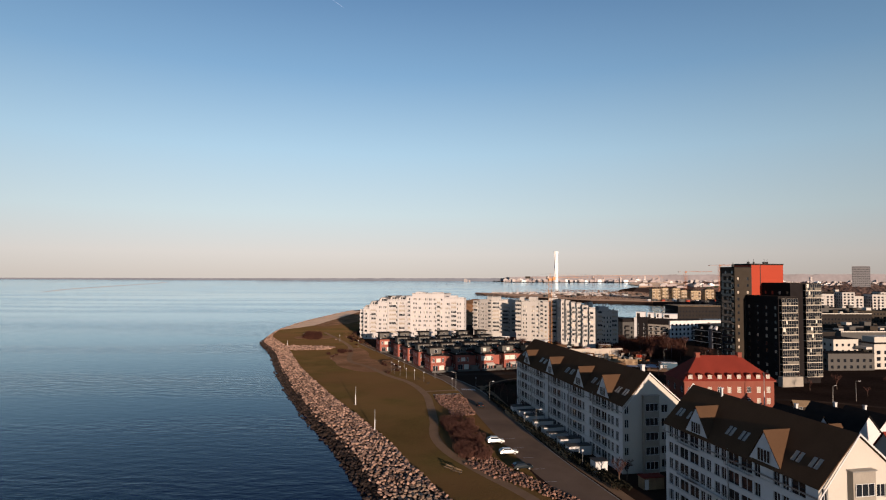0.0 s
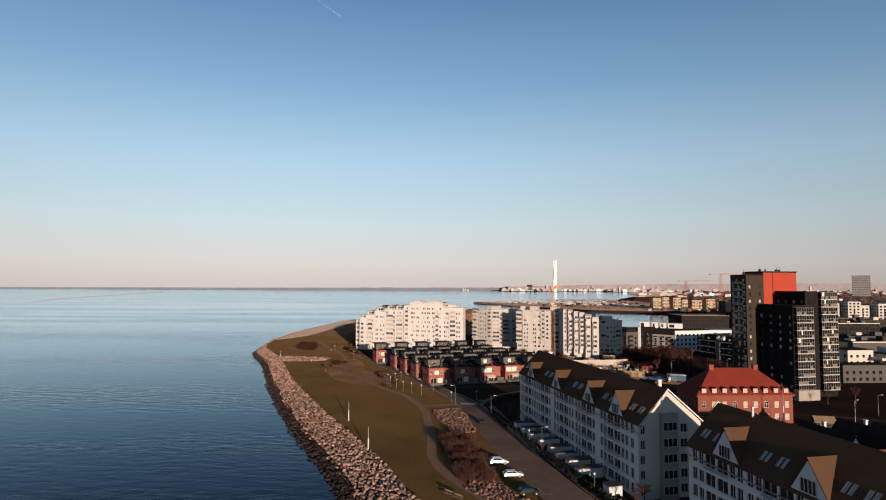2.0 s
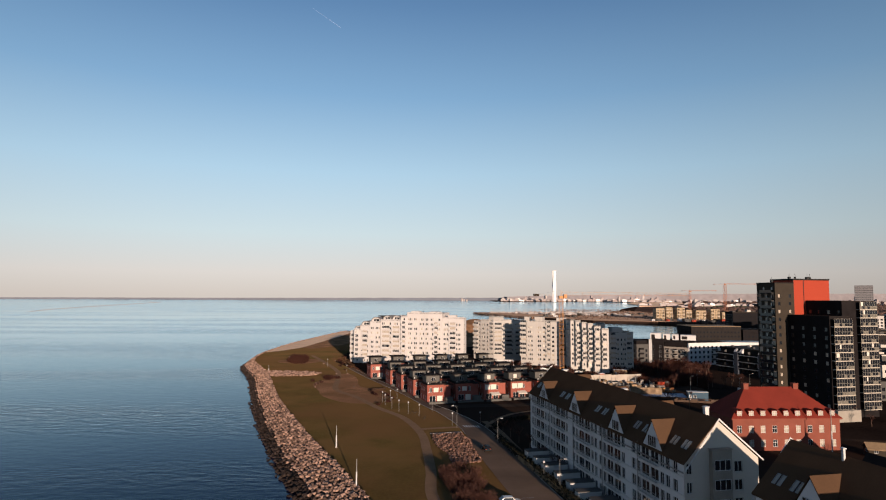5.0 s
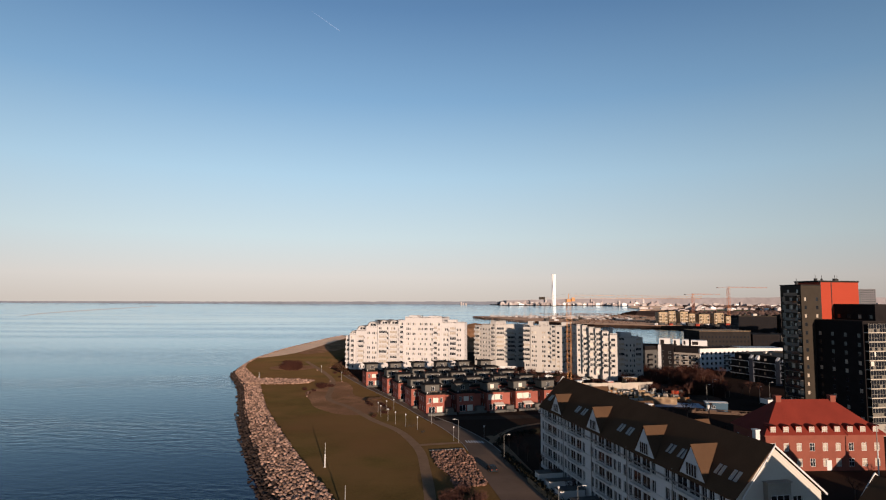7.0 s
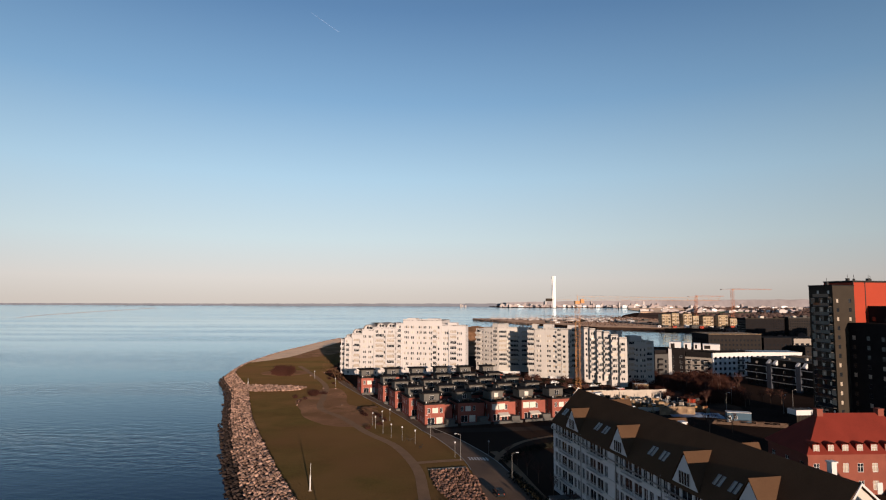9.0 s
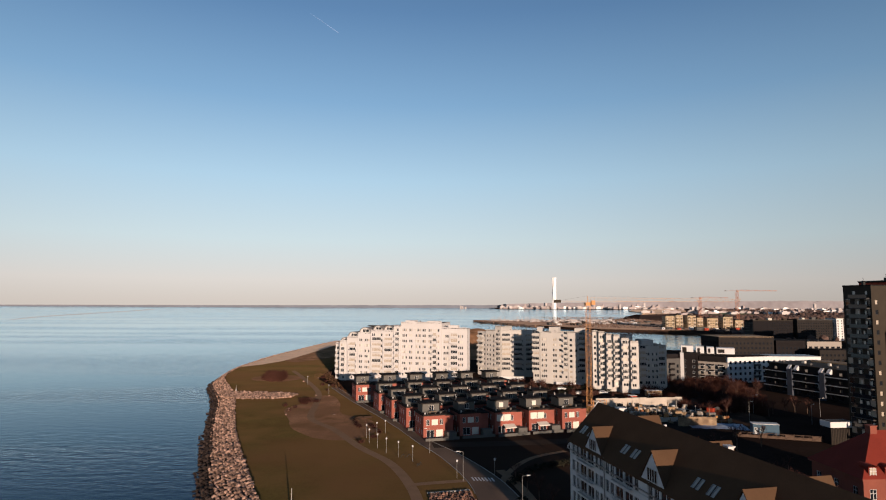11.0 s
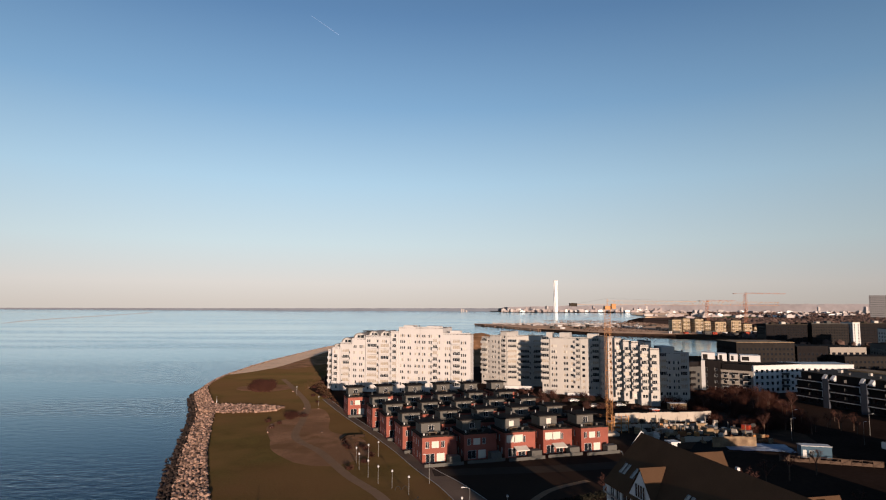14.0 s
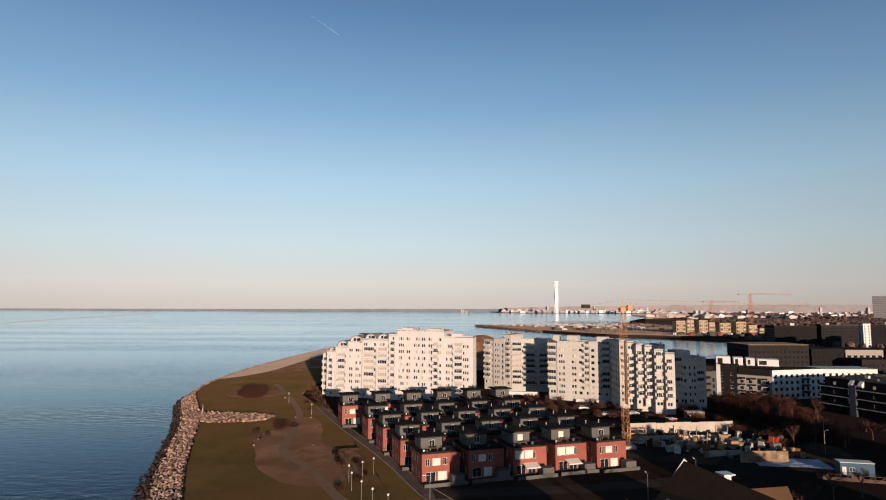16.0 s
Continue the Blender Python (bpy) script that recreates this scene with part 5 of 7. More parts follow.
edge = ribbon(ROAD, ROAD_HALF)
kerb(edge[len(ROAD):][::-1])
kerb([p for p in edge[:len(ROAD)] if p[1] > 182])
sheet("pavement", ribbon([(x + 5.6, y + 1.2) for x, y in ROAD if 60 < y < 200], 1.0), G + 0.1, GRAVEL, label="brown footway beside the street", category="pavement")


# ---- lamps, posts, bench ----
def park_lamp():
    t = empty("park_lamp", 0, 0, 0, "slim grey park lamp with round white head", "lamp", "park lamps", z=0)
    bm = bmesh.new()
    beam(bm, (0, 0, 0), (0, 0, 3.7), 0.06, 8, 0.045)
    part("pole", bm, METAL, t)
    bm = bmesh.new()
    bmesh.ops.create_uvsphere(bm, u_segments=10, v_segments=6, radius=0.24, matrix=Matrix.Translation((0, 0, 3.9)) @ Matrix.Diagonal((1, 1, 1.2, 1)))
    part("globe", bm, WHITE_P, t, "white lamp globe")
    bm = bmesh.new()
    beam(bm, (0, 0, 4.15), (0, 0, 4.25), 0.16, 8, 0.05)
    part("cap", bm, METAL, t)
    return t


lamp = park_lamp()
LAMPS = [(-20.2, 224.4), (-17.5, 218.8), (-14.9, 214.3), (-11.8, 211), (-8.3, 207.1), (1.4, 194.8), (9.2, 195.9), (-21.6, 229.8), (-19.2, 232.6), (-17.2, 235.6), (18.8, 147), (26.0, 116), (-60, 330), (-46, 305)]
for i, (x, y) in enumerate(LAMPS):
    m = Matrix.Translation(P(x, y))
    if i:
        copy_thing(lamp, m)
    else:
        lamp.matrix_basis = m


def street_lamp():
    t = empty("street_lamp", 0, 0, 0, "tall thin street lamp with a short arm", "lamp", "street lamps", z=0)
    bm = bmesh.new()
    beam(bm, (0, 0, 0), (0, 0, 6.6), 0.07, 8, 0.04)
    part("pole", bm, METAL, t)
    bm = bmesh.new()
    beam(bm, (0, 0, 6.55), (1.1, 0, 6.75), 0.035, 6)
    part("arm", bm, METAL, t)
    bm = bmesh.new()
    box(bm, 0.9, 1.6, -0.12, 0.12, 6.68, 6.82)
    part("lantern", bm, WHITE_P, t)
    return t


sl = street_lamp()
for i, (x, y, a) in enumerate(((-4.6, 214.3, 200), (2.6, 192.4, 180), (12.3, 176, 0), (20.6, 140, 0), (35, 216, 90), (48, 226, 90), (100, 268, 0), (108, 250, 30), (122, 180, 0), (110, 172, 20), (92, 255, 10), (118, 262, 0))):
    m = Matrix.Translation(P(x, y)) @ Matrix.Rotation(radians(a), 4, "Z")
    if i:
        copy_thing(sl, m)
    else:
        sl.matrix_basis = m


def mast(x, y, h, label):
    t = empty("marker_mast", x, y, 0, label, "mast", "marker masts")
    bm = bmesh.new()
    beam(bm, (0, 0, 0), (0, 0, h * 0.55), 0.17, 8, 0.15)
    part("lower_tube", bm, WHITE_P, t)
    bm = bmesh.new()
    beam(bm, (0, 0, h * 0.55), (0, 0, h), 0.11, 8, 0.08)
    part("upper_tube", bm, METAL, t)
    bm = bmesh.new()
    beam(bm, (0, 0, 0), (0, 0, 0.12), 0.4, 10, 0.38)
    part("foot", bm, CONCRETE, t)


mast(-17.2, 141.5, 6.0, "white marker mast at the edge of the boulders")
mast(-26.3, 170.6, 5.9, "pale marker mast standing on the lawn")
mast(-82.5, 306, 3.6, "short pale marker post beside the groyne")
mast(86, 163.5, 12.5, "tall white flagpole before the brick mansion")


def bench(x, y, rz):
    t = empty("bench", x, y, rz, "dark wooden park bench on the grass", "bench")
    for k in range(3):
        part("seat_slat", boxed(-1.2, 1.2, -0.3 + k * 0.2, -0.14 + k * 0.2, 0.42, 0.47), WOOD, t)
    for k in range(2):
        part("back_slat", boxed(-1.2, 1.2, 0.32, 0.37, 0.6 + k * 0.2, 0.74 + k * 0.2), WOOD, t)
    for px in (-1.0, 1.0):
        bm = bmesh.new()
        box(bm, px - 0.05, px + 0.05, -0.3, 0.36, 0.3, 0.42)
        part("bearer", bm, DARK_M, t)
        part("leg", boxed(px - 0.05, px + 0.05, -0.28, -0.2, 0, 0.3), DARK_M, t)
        part("leg", boxed(px - 0.05, px + 0.05, 0.28, 0.36, 0, 0.9), DARK_M, t)


bench(0.2, 114.6, -45)
bench(1.8, 112.6, -45)


# ---- cars ----
def car(x, y, rz, paint, label, tall=0.0):
    t = empty("car", x, y, rz, label, "car", "parked cars", z=G + (0.08 if y < 200 else 0.0))
    prof = [(-2.15, 0.35), (2.15, 0.35), (2.2, 0.62), (2.05, 0.82), (1.1, 0.98 + tall * 0.3), (0.45, 1.42 + tall), (-1.35, 1.45 + tall), (-1.95, 1.05 + tall * 0.7), (-2.18, 0.9)]
    bm = bmesh.new()
    ls = [[bm.verts.new((px, s * (0.86 if pz < 1.1 else 0.68), pz)) for px, pz in prof] for s in (-1, 1)]
    for i in range(len(prof)):
        j = (i + 1) % len(prof)
        bm.faces.new((ls[0][i], ls[0][j], ls[1][j], ls[1][i]))
    bm.faces.new(ls[0][::-1]), bm.faces.new(ls[1])
    bmesh.ops.recalc_face_normals(bm, faces=bm.faces[:])
    bmesh.ops.bevel(bm, geom=bm.edges[:], offset=0.05, segments=1, affect="EDGES")
    part("body", bm, paint, t)
    for s in (-1, 1):
        bm = bmesh.new()
        quad(bm, [(0.85, s * 0.86, 1.0 + tall * 0.3), (0.35, s * 0.74, 1.36 + tall), (-1.3, s * 0.74, 1.38 + tall), (-1.75, s * 0.86, 1.02 + tall * 0.6)])
        part("side_window", bm, GLASS, t)
    for q in ([(1.12, -0.66, 1.03 + tall * 0.3), (1.12, 0.66, 1.03 + tall * 0.3), (0.52, 0.6, 1.4 + tall), (0.52, -0.6, 1.4 + tall)], [(-2.0, -0.66, 1.1 + tall * 0.6), (-2.0, 0.66, 1.1 + tall * 0.6), (-1.44, 0.6, 1.44 + tall), (-1.44, -0.6, 1.44 + tall)]):
        bm = bmesh.new()
        quad(bm, q)
        part("windscreen", bm, GLASS, t)
    for px in (-1.3, 1.35):
        for s in (-1, 1):
            bm = bmesh.new()
            beam(bm, (px, s * 0.72, 0.32), (px, s * 0.9, 0.32), 0.32, 14)
            w = part("wheel", bm, TYRE, t)
            bm = bmesh.new()
            beam(bm, (px, s * 0.9, 0.32), (px, s * 0.915, 0.32), 0.19, 10)
            part("rim", bm, METAL, w)
    for s in (-0.6, 0.6):
        part("headlight", boxed(2.12, 2.2, s - 0.15, s + 0.15, 0.62, 0.76), WHITE_P, t)
        part("tail_light", boxed(-2.2, -2.12, s - 0.12, s + 0.12, 0.75, 0.92), RED_CLAD, t)


CAR_WHITE = material("white_car_paint", (0.55, 0.54, 0.52), 0.25, 0.02, 0.5, 5, 0, spec=0.5)
CAR_DARK = material("dark_blue_car_paint", (0.008, 0.013, 0.017), 0.5, 0.05, 0.5, 5, 0, spec=0.08)
CAR_GREY = material("silver_car_paint", (0.35, 0.35, 0.35), 0.3, 0.03, 0.5, 5, 0, metal=0.4)
car(10.6, 132.6, 8, CAR_WHITE, "white hatchback in a roadside parking bay", 0.2)
car(12.6, 124.6, 8, CAR_WHITE, "white car parked beside a dark one")
car(14.3, 115.2, 10, CAR_DARK, "dark blue estate car in a parking bay")
car(9.0, 168.5, 100, CAR_DARK, "dark car standing in the street")
car(40, 349 - 6, 5, CAR_GREY, "silver car below the apartment block")
for i, (x, y) in enumerate(((52, 306), (57, 307), (61.5, 308), (47, 318))):
    car(x, y, 10, (CAR_GREY, CAR_DARK, CAR_WHITE, CAR_GREY)[i], "car parked before the apartment block")
# parking bay marks
for k in range(5):
    a = P(13.0 + k * 1.1, 136 - k * 7.0, G + 0.085)
    bm = bmesh.new()
    quad(bm, [a + Vector((0, 0, 0)), a + Vector((2.6, 0.4, 0)), a + Vector((2.6, 0.52, 0)), a + Vector((0, 0.12, 0))])
    tagged(obj("bay_mark", bm, WHITE_P), "worn white parking bay line", "road marking", kind="structure")
for k in range(7):
    a = P(4.7 + k * 0.66, 192.6 - k * 0.05, G + 0.085)
    bm = bmesh.new()
    quad(bm, [a, a + Vector((0.38, 0, 0)), a + Vector((-0.1, 2.8, 0)), a + Vector((-0.48, 2.8, 0))])
    tagged(obj("crossing_stripe", bm, WHITE_P), "white stripe of a street crossing", "road marking", kind="structure")


# ---- gardens and sheds along the gabled house ----
def shed(x, y, length, label, mat=WHITE_P, roof=GREY_R, h=2.3, w=2.2):
    t = empty("garden_shed", 38.6, 113.9, 12.2, label, "shed", "garden sheds")
    part("wall", boxed(x, x + length, y, y + w, 0, h), mat, t)
    part("roof", boxed(x - 0.15, x + length + 0.1, y - 0.12, y + w + 0.12, h, h + 0.16), roof, t)
    part("door", boxed(x + 0.2, x + 1.0, y - 0.05, y, 0.05, 2.0), WHITE_P, t)


for k in range(8):
    shed(-13.2 + rng.uniform(-0.5, 0.9), 14.2 + k * 5.95 + rng.uniform(-0.4, 0.4), rng.uniform(4.2, 6.0), "low garden shed with sunlit white end wall", h=rng.uniform(2.0, 2.6), w=rng.uniform(1.7, 2.6))
    fence = empty("garden_fence", 38.6, 113.9, 12.2, "brown timber fence between small gardens", "fence", "garden fences")
    for j in range(5):
        part("board", boxed(-14.6, -14.5, 11.6 + k * 5.95 + j * 1.1, 12.6 + k * 5.95 + j * 1.1, 0, 1.2), WOOD, fence)
shed(-12.6, 1.2, 2.8, "open white garden cabin at the house corner", h=2.6, w=2.6)
shed(-7.5, -9.5, 4.5, "low shed with orange-red tiles between the houses", mat=WOOD, roof=RED_ROOF)


# ---- bicycle racks and a low curved wall in the park ----
def bicycle_rack(x, y, rz):
    t = empty("bicycle_rack", x, y, rz, "low steel hoop rack beside the park path", "rack", "bicycle racks")
    for k in range(2):
        bm = bmesh.new()
        ring = [(k * 1.6 + 0.6 * math.cos(math.pi * i / 8), 0, 0.85 * math.sin(math.pi * i / 8)) for i in range(9)]
        for a, b in zip(ring, ring[1:]):
            beam(bm, a, b, 0.05, 5)
        part("hoop", bm, DARK_M, t)


bicycle_rack(-10.6, 210.2, 10)
bicycle_rack(-6.9, 202.6, 70)
bank = empty("low_wall", 0, 0, 0, "low dark retaining wall curving round a lawn mound", "wall", z=0)
line = smooth_line([(-28.7, 251.2), (-28.1, 255.2), (-26.5, 256.4), (-23.2, 256.9)], 6)
for a, b in zip(line, line[1:]):
    bm = bmesh.new()
    pa, pb = P(*a), P(*b)
    n = Vector((-(pb - pa).y, (pb - pa).x, 0)).normalized() * 0.15
    lo = [pa - n, pb - n, pb + n, pa + n]
    vs = [bm.verts.new(p) for p in lo] + [bm.verts.new(p + Vector((0, 0, 0.75))) for p in lo]
    for f in ((4, 5, 6, 7), (0, 1, 5, 4), (1, 2, 6, 5), (2, 3, 7, 6), (3, 0, 4, 7)):
        bm.faces.new([vs[i] for i in f])
    part("wall_stone", bm, LAND, bank)


# ---- building site ----
def lattice_crane(x, y, h, jib, counter, yaw, paint, label, w=1.6):
    """A tower crane: lattice mast, cab, jib with ties, counter jib with ballast."""
    t = empty("tower_crane", x, y, yaw, label, "crane")
    r = 0.055 if h < 45 else 0.2
    bm = bmesh.new()
    step = w * 1.15
    n = int(h / step)
    for sx in (-1, 1):
        for sy in (-1, 1):
            beam(bm, (sx * w / 2, sy * w / 2, 0), (sx * w / 2, sy * w / 2, h), r)
    for k in range(n):
        z0, z1 = k * step, (k + 1) * step
        c = [(-w / 2, -w / 2), (w / 2, -w / 2), (w / 2, w / 2), (-w / 2, w / 2)]
        for i in range(4):
            a, b = c[i], c[(i + 1) % 4]
            if k % 2:
                a, b = b, a
            beam(bm, (*a, z0), (*b, z1), r * 0.6, 3)
            beam(bm, (*a, z1), (*b, z1), r * 0.5, 3)
    part("mast", bm, paint, t)
    bm = bmesh.new()
    box(bm, -1.0, 1.0, -1.0, 1.0, h, h + 1.2)
    part("turntable", bm, paint, t)
    bm = bmesh.new()
    box(bm, 0.9, 2.3, -1.8, -0.7, h + 0.3, h + 1.9)
    part("cab", bm, CRANE_Y, t, "yellow operator cab")
    bm = bmesh.new()
    for s in (-0.55, 0.55):
        beam(bm, (-counter, s, h + 1.6), (jib, s, h + 1.6), r * 0.8)
    beam(bm, (0, 0, h + 2.9), (jib, 0, h + 2.6), r * 0.8)
    k = 0
    x0 = 0.0
    while x0 < jib:
        x1 = min(jib, x0 + 1.6)
        beam(bm, (x0, -0.55 if k % 2 else 0.55, h + 1.6), ((x0 + x1) / 2, 0, h + 2.8), r * 0.5, 3)
        beam(bm, (x1, -0.55 if k % 2 else 0.55, h + 1.6), ((x0 + x1) / 2, 0, h + 2.8), r * 0.5, 3)
        x0 = x1
        k += 1
    part("jib", bm, paint, t)
    bm = bmesh.new()
    beam(bm, (0, 0, h + 1.2), (0, 0, h + 3.6), r * 2)
    part("apex", bm, paint, t)
    for tip in ((jib * 0.65, 0, h + 2.7), (-counter * 0.9, 0, h + 1.7)):
        bm = bmesh.new()
        beam(bm, (0, 0, h + 3.6), tip, r * 0.3, 3)
        part("tie_rod", bm, DARK_M, t)
    part("ballast", boxed(-counter, -counter + 2.4, -0.6, 0.6, h + 1.0, h + 2.1), BROWN_R, t, "dark concrete ballast blocks")
    bm = bmesh.new()
    box(bm, -2.4, 2.4, -2.4, 2.4, 0, 0.9)
    part("footing", bm, CONCRETE, t)


lattice_crane(44.7, 261, 40.0, 58, 12.5, 3, CRANE_Y, "yellow tower crane above the building site")
lattice_crane(392, 985, 49.0, 55, 16, 10, CRANE_R, "orange tower crane far behind the marina", 4.0)
lattice_crane(437, 960, 61.0, 75, 22, 8, CRANE_R, "orange tower crane with a long jib", 4.0)

# site earth and street colours are darkened for the shade lying there
SITE_EARTH = material("shade_toned_earth", (0.075, 0.045, 0.03), 0.95, 0.4, 0.2, 2.0, 0.4, tint=(0.035, 0.025, 0.02), tint_scale=0.08, spec=0.0)
SHADE_ASPHALT = material("shaded_street_asphalt", (0.03, 0.024, 0.021), 0.95, 0.25, 0.15, 6.0, 0.2, spec=0.0)
sheet("site_ground", [(40, 250), (66, 243), (92, 236), (100, 262), (92, 300), (60, 296), (42, 290)], G + 0.04, SITE_EARTH, label="churned brown earth of the building site", category="ground")
sheet("street", ribbon(smooth_line([(60, 236), (80, 268), (97, 292), (98, 318), (92, 345)], 5), 4), G + 0.07, SHADE_ASPHALT, label="street beside the building site", category="road")
r1 = random.Random(33)


def site_wall(x, y, rz, length, h, thick, mat, label, z=G):
    t = empty("concrete_wall", x, y, rz, label, "wall", "site walls", z=z)
    n = max(1, int(length / 3.0))
    for k in range(n):
        part("panel", boxed(k * length / n + 0.02, (k + 1) * length / n - 0.02, 0, thick, 0, h + r1.uniform(-0.15, 0.15)), mat, t)


site_wall(51, 277.5, 7, 36, 3.4, 0.35, CONCRETE, "long raw concrete wall of a new basement")
site_wall(51, 270, 5, 30, 1.2, 0.3, CONCRETE, "low concrete wall with starter bars")
SITE_WALL = material("mud_stained_concrete", (0.235, 0.165, 0.105), 0.9, 0.4, 0.6, 5.0, 0.3, tint=(0.13, 0.085, 0.055), tint_scale=0.35)
site_wall(67, 246.5, 2, 13, 3.0, 0.4, SITE_WALL, "sunlit concrete wall end at the excavation")
hoard = empty("hoarding", 76.5, 233.5, -17, "braced timber hoarding round the building site", "fence")
for k in range(17):
    x0 = k * 2.4
    part("board", boxed(x0, x0 + 2.36, 0, 0.05, 0.15, 0.95 + 0.5 * (k % 3 == 0)), BARK, hoard)
    for z in (0.3, 1.55):
        part("rail", boxed(x0, x0 + 2.4, -0.1, 0, z, z + 0.12), BARK, hoard)
    part("post", boxed(x0, x0 + 0.12, -0.14, 0.06, 0, 1.8), BARK, hoard)
    bm = bmesh.new()
    beam(bm, (x0 + 0.1, -0.2, 0.35), (x0 + 2.3, -0.2, 1.6), 0.06, 4)
    part("brace", bm, BARK, hoard)
site_wall(62, 252, 12, 10, 1.6, 0.3, CONCRETE, "short concrete wall among the rubble")
RUST = material("rusty_formwork", (0.19, 0.075, 0.03), 0.85, 0.4, 0.8, 6.0, 0.3)
slab = empty("floor_slab", 48, 285, 7, "unfinished concrete floor slab", "slab")
part("deck", boxed(0, 40, 0, 13, 0.2, 0.6), SITE_EARTH, slab)


def stack(x, y, mat, n, label, size=(2.6, 1.0, 0.25)):
    t = empty("material_stack", x, y, r1.uniform(0, 180), label, "building material", "material stacks")
    for k in range(n):
        part("pallet", boxed(-size[0] / 2 + r1.uniform(-0.2, 0.2), size[0] / 2, -size[1] / 2, size[1] / 2 + r1.uniform(-0.1, 0.2), k * (size[2] + 0.04), k * (size[2] + 0.04) + size[2]), mat, t)


for _ in range(46):
    x, y = r1.uniform(50, 84), r1.uniform(255, 276)
    stack(x, y, (WOOD, CONCRETE, WHITE_P, CRANE_Y, METAL, DARK_M)[r1.choice((0, 0, 1, 1, 2, 0, 4, 5, 5))], r1.randrange(1, 7), "stacked formwork and pallets on the building site", (r1.uniform(1, 3.5), r1.uniform(0.8, 1.6), 0.3))
for _ in range(70):
    x, y = r1.uniform(58, 86), r1.uniform(250, 272)
    stack(x, y, (WOOD, SITE_WALL, RUST, CONCRETE, CRANE_Y, DARK_M)[r1.choice((0, 0, 1, 1, 2, 3, 4, 5))], r1.randrange(1, 4), "timber and rusty formwork heaped on the building site", (r1.uniform(0.6, 2.6), r1.uniform(0.4, 1.1), r1.uniform(0.25, 0.7)))
for k in range(16):
    t = empty("edge_guard", 48.2 + k * 1.95, 285.3 + k * 0.239, 7, "rust-brown edge guard frame along the slab", "guard rail", "edge guards")
    part("frame", boxed(0, 1.8, 0, 0.06, 0.6, 0.75), RUST, t)
    part("rail", boxed(0, 1.8, 0, 0.06, 1.2, 1.35), RUST, t)
    for px in (0.05, 1.65):
        part("post", boxed(px, px + 0.1, 0, 0.1, 0.6, 1.7), RUST, t)
for _ in range(30):
    t = empty("steel_prop", r1.uniform(52, 84), r1.uniform(256, 277), 0, "upright steel prop on the building site", "prop", "steel props")
    bm = bmesh.new()
    beam(bm, (0, 0, 0), (0, 0, r1.uniform(1.8, 3.6)), 0.12, 6)
    part("tube", bm, (METAL, CONCRETE, WOOD)[r1.randrange(3)], t)


def cabin(x, y, rz, w, d, h, mat, label):
    t = empty("site_cabin", x, y, rz, label, "cabin", "site cabins")
    part("body", boxed(0, w, 0, d, 0.0, h), mat, t)
    part("roof", boxed(-0.1, w + 0.1, -0.1, d + 0.1, h, h + 0.15), WHITE_P, t)
    part("door", boxed(0.4, 1.3, -0.05, 0, 0.2, 2.2), WHITE_P, t)
    for k in range(int(w / 2.6) - 1):
        share("window", window_mesh(1.2, 1.0, 1, WHITE_P), t, Matrix.Translation((2.0 + k * 2.4, -0.03, 1.1)))


cabin(75.6, 298, 4, 6.6, 2.8, 3.0, WOOD, "tan site cabin on the new floor slab")
cabin(83.5, 236.5, -12, 7.6, 3, 3.2, BLUE_P, "blue site cabin beside the hoarding")
cabin(66, 288, 10, 3, 2.4, 2.6, RED_CLAD, "small red site store")
cabin(46.2, 266.5, 8, 4.2, 2.6, 2.6, CRANE_Y, "yellow-framed site store by the crane")
shelf = empty("storage_rack", 46.4, 262.8, 5, "open yellow storage rack beside the crane", "rack")
for k in range(4):
    part("shelf", boxed(0, 5.0, 0, 2.2, 0.9 + k * 1.3, 1.1 + k * 1.3), CONCRETE, shelf)
for px in (0.1, 2.5, 4.9):
    for py in (0.1, 2.1):
        part("post", boxed(px - 0.12, px + 0.12, py - 0.12, py + 0.12, 0, 5.6), CRANE_Y, shelf)
shp = empty("snow_tarpaulin", 78, 246, -10, "pale blue tarpaulin spread on the ground", "tarpaulin")
bm = bmesh.new()
bmesh.ops.create_grid(bm, x_segments=14, y_segments=8, size=1)
for v in bm.verts:
    v.co = Vector((v.co.x * 9, v.co.y * 5, 0.35 + 0.3 * noise.noise(v.co * 3)))
part("cloth", bm, material("pale_blue_tarpaulin", (0.24, 0.28, 0.36), 0.6, 0.1, 0.5, 3.0, 0.2), shp)
mixer = empty("concrete_truck", 84, 262, 40, "red and white lorry on the site road", "lorry")
part("cab", boxed(0, 2, 0, 2.3, 0.5, 2.8), RED_CLAD, mixer)
bm = bmesh.new()
beam(bm, (2.3, 1.15, 1.7), (6.5, 1.15, 2.1), 0.8, 12, 0.65)
part("drum", bm, GREY_R, mixer)
part("chassis", boxed(0, 7, 0.2, 2.1, 0.5, 0.8), DARK_M, mixer)
for px in (1, 4.5, 5.8):
    for s in (0.15, 2.15):
        bm = bmesh.new()
        beam(bm, (px, s - 0.15, 0.5), (px, s + 0.15, 0.5), 0.5, 12)
        part("wheel", bm, TYRE, mixer)

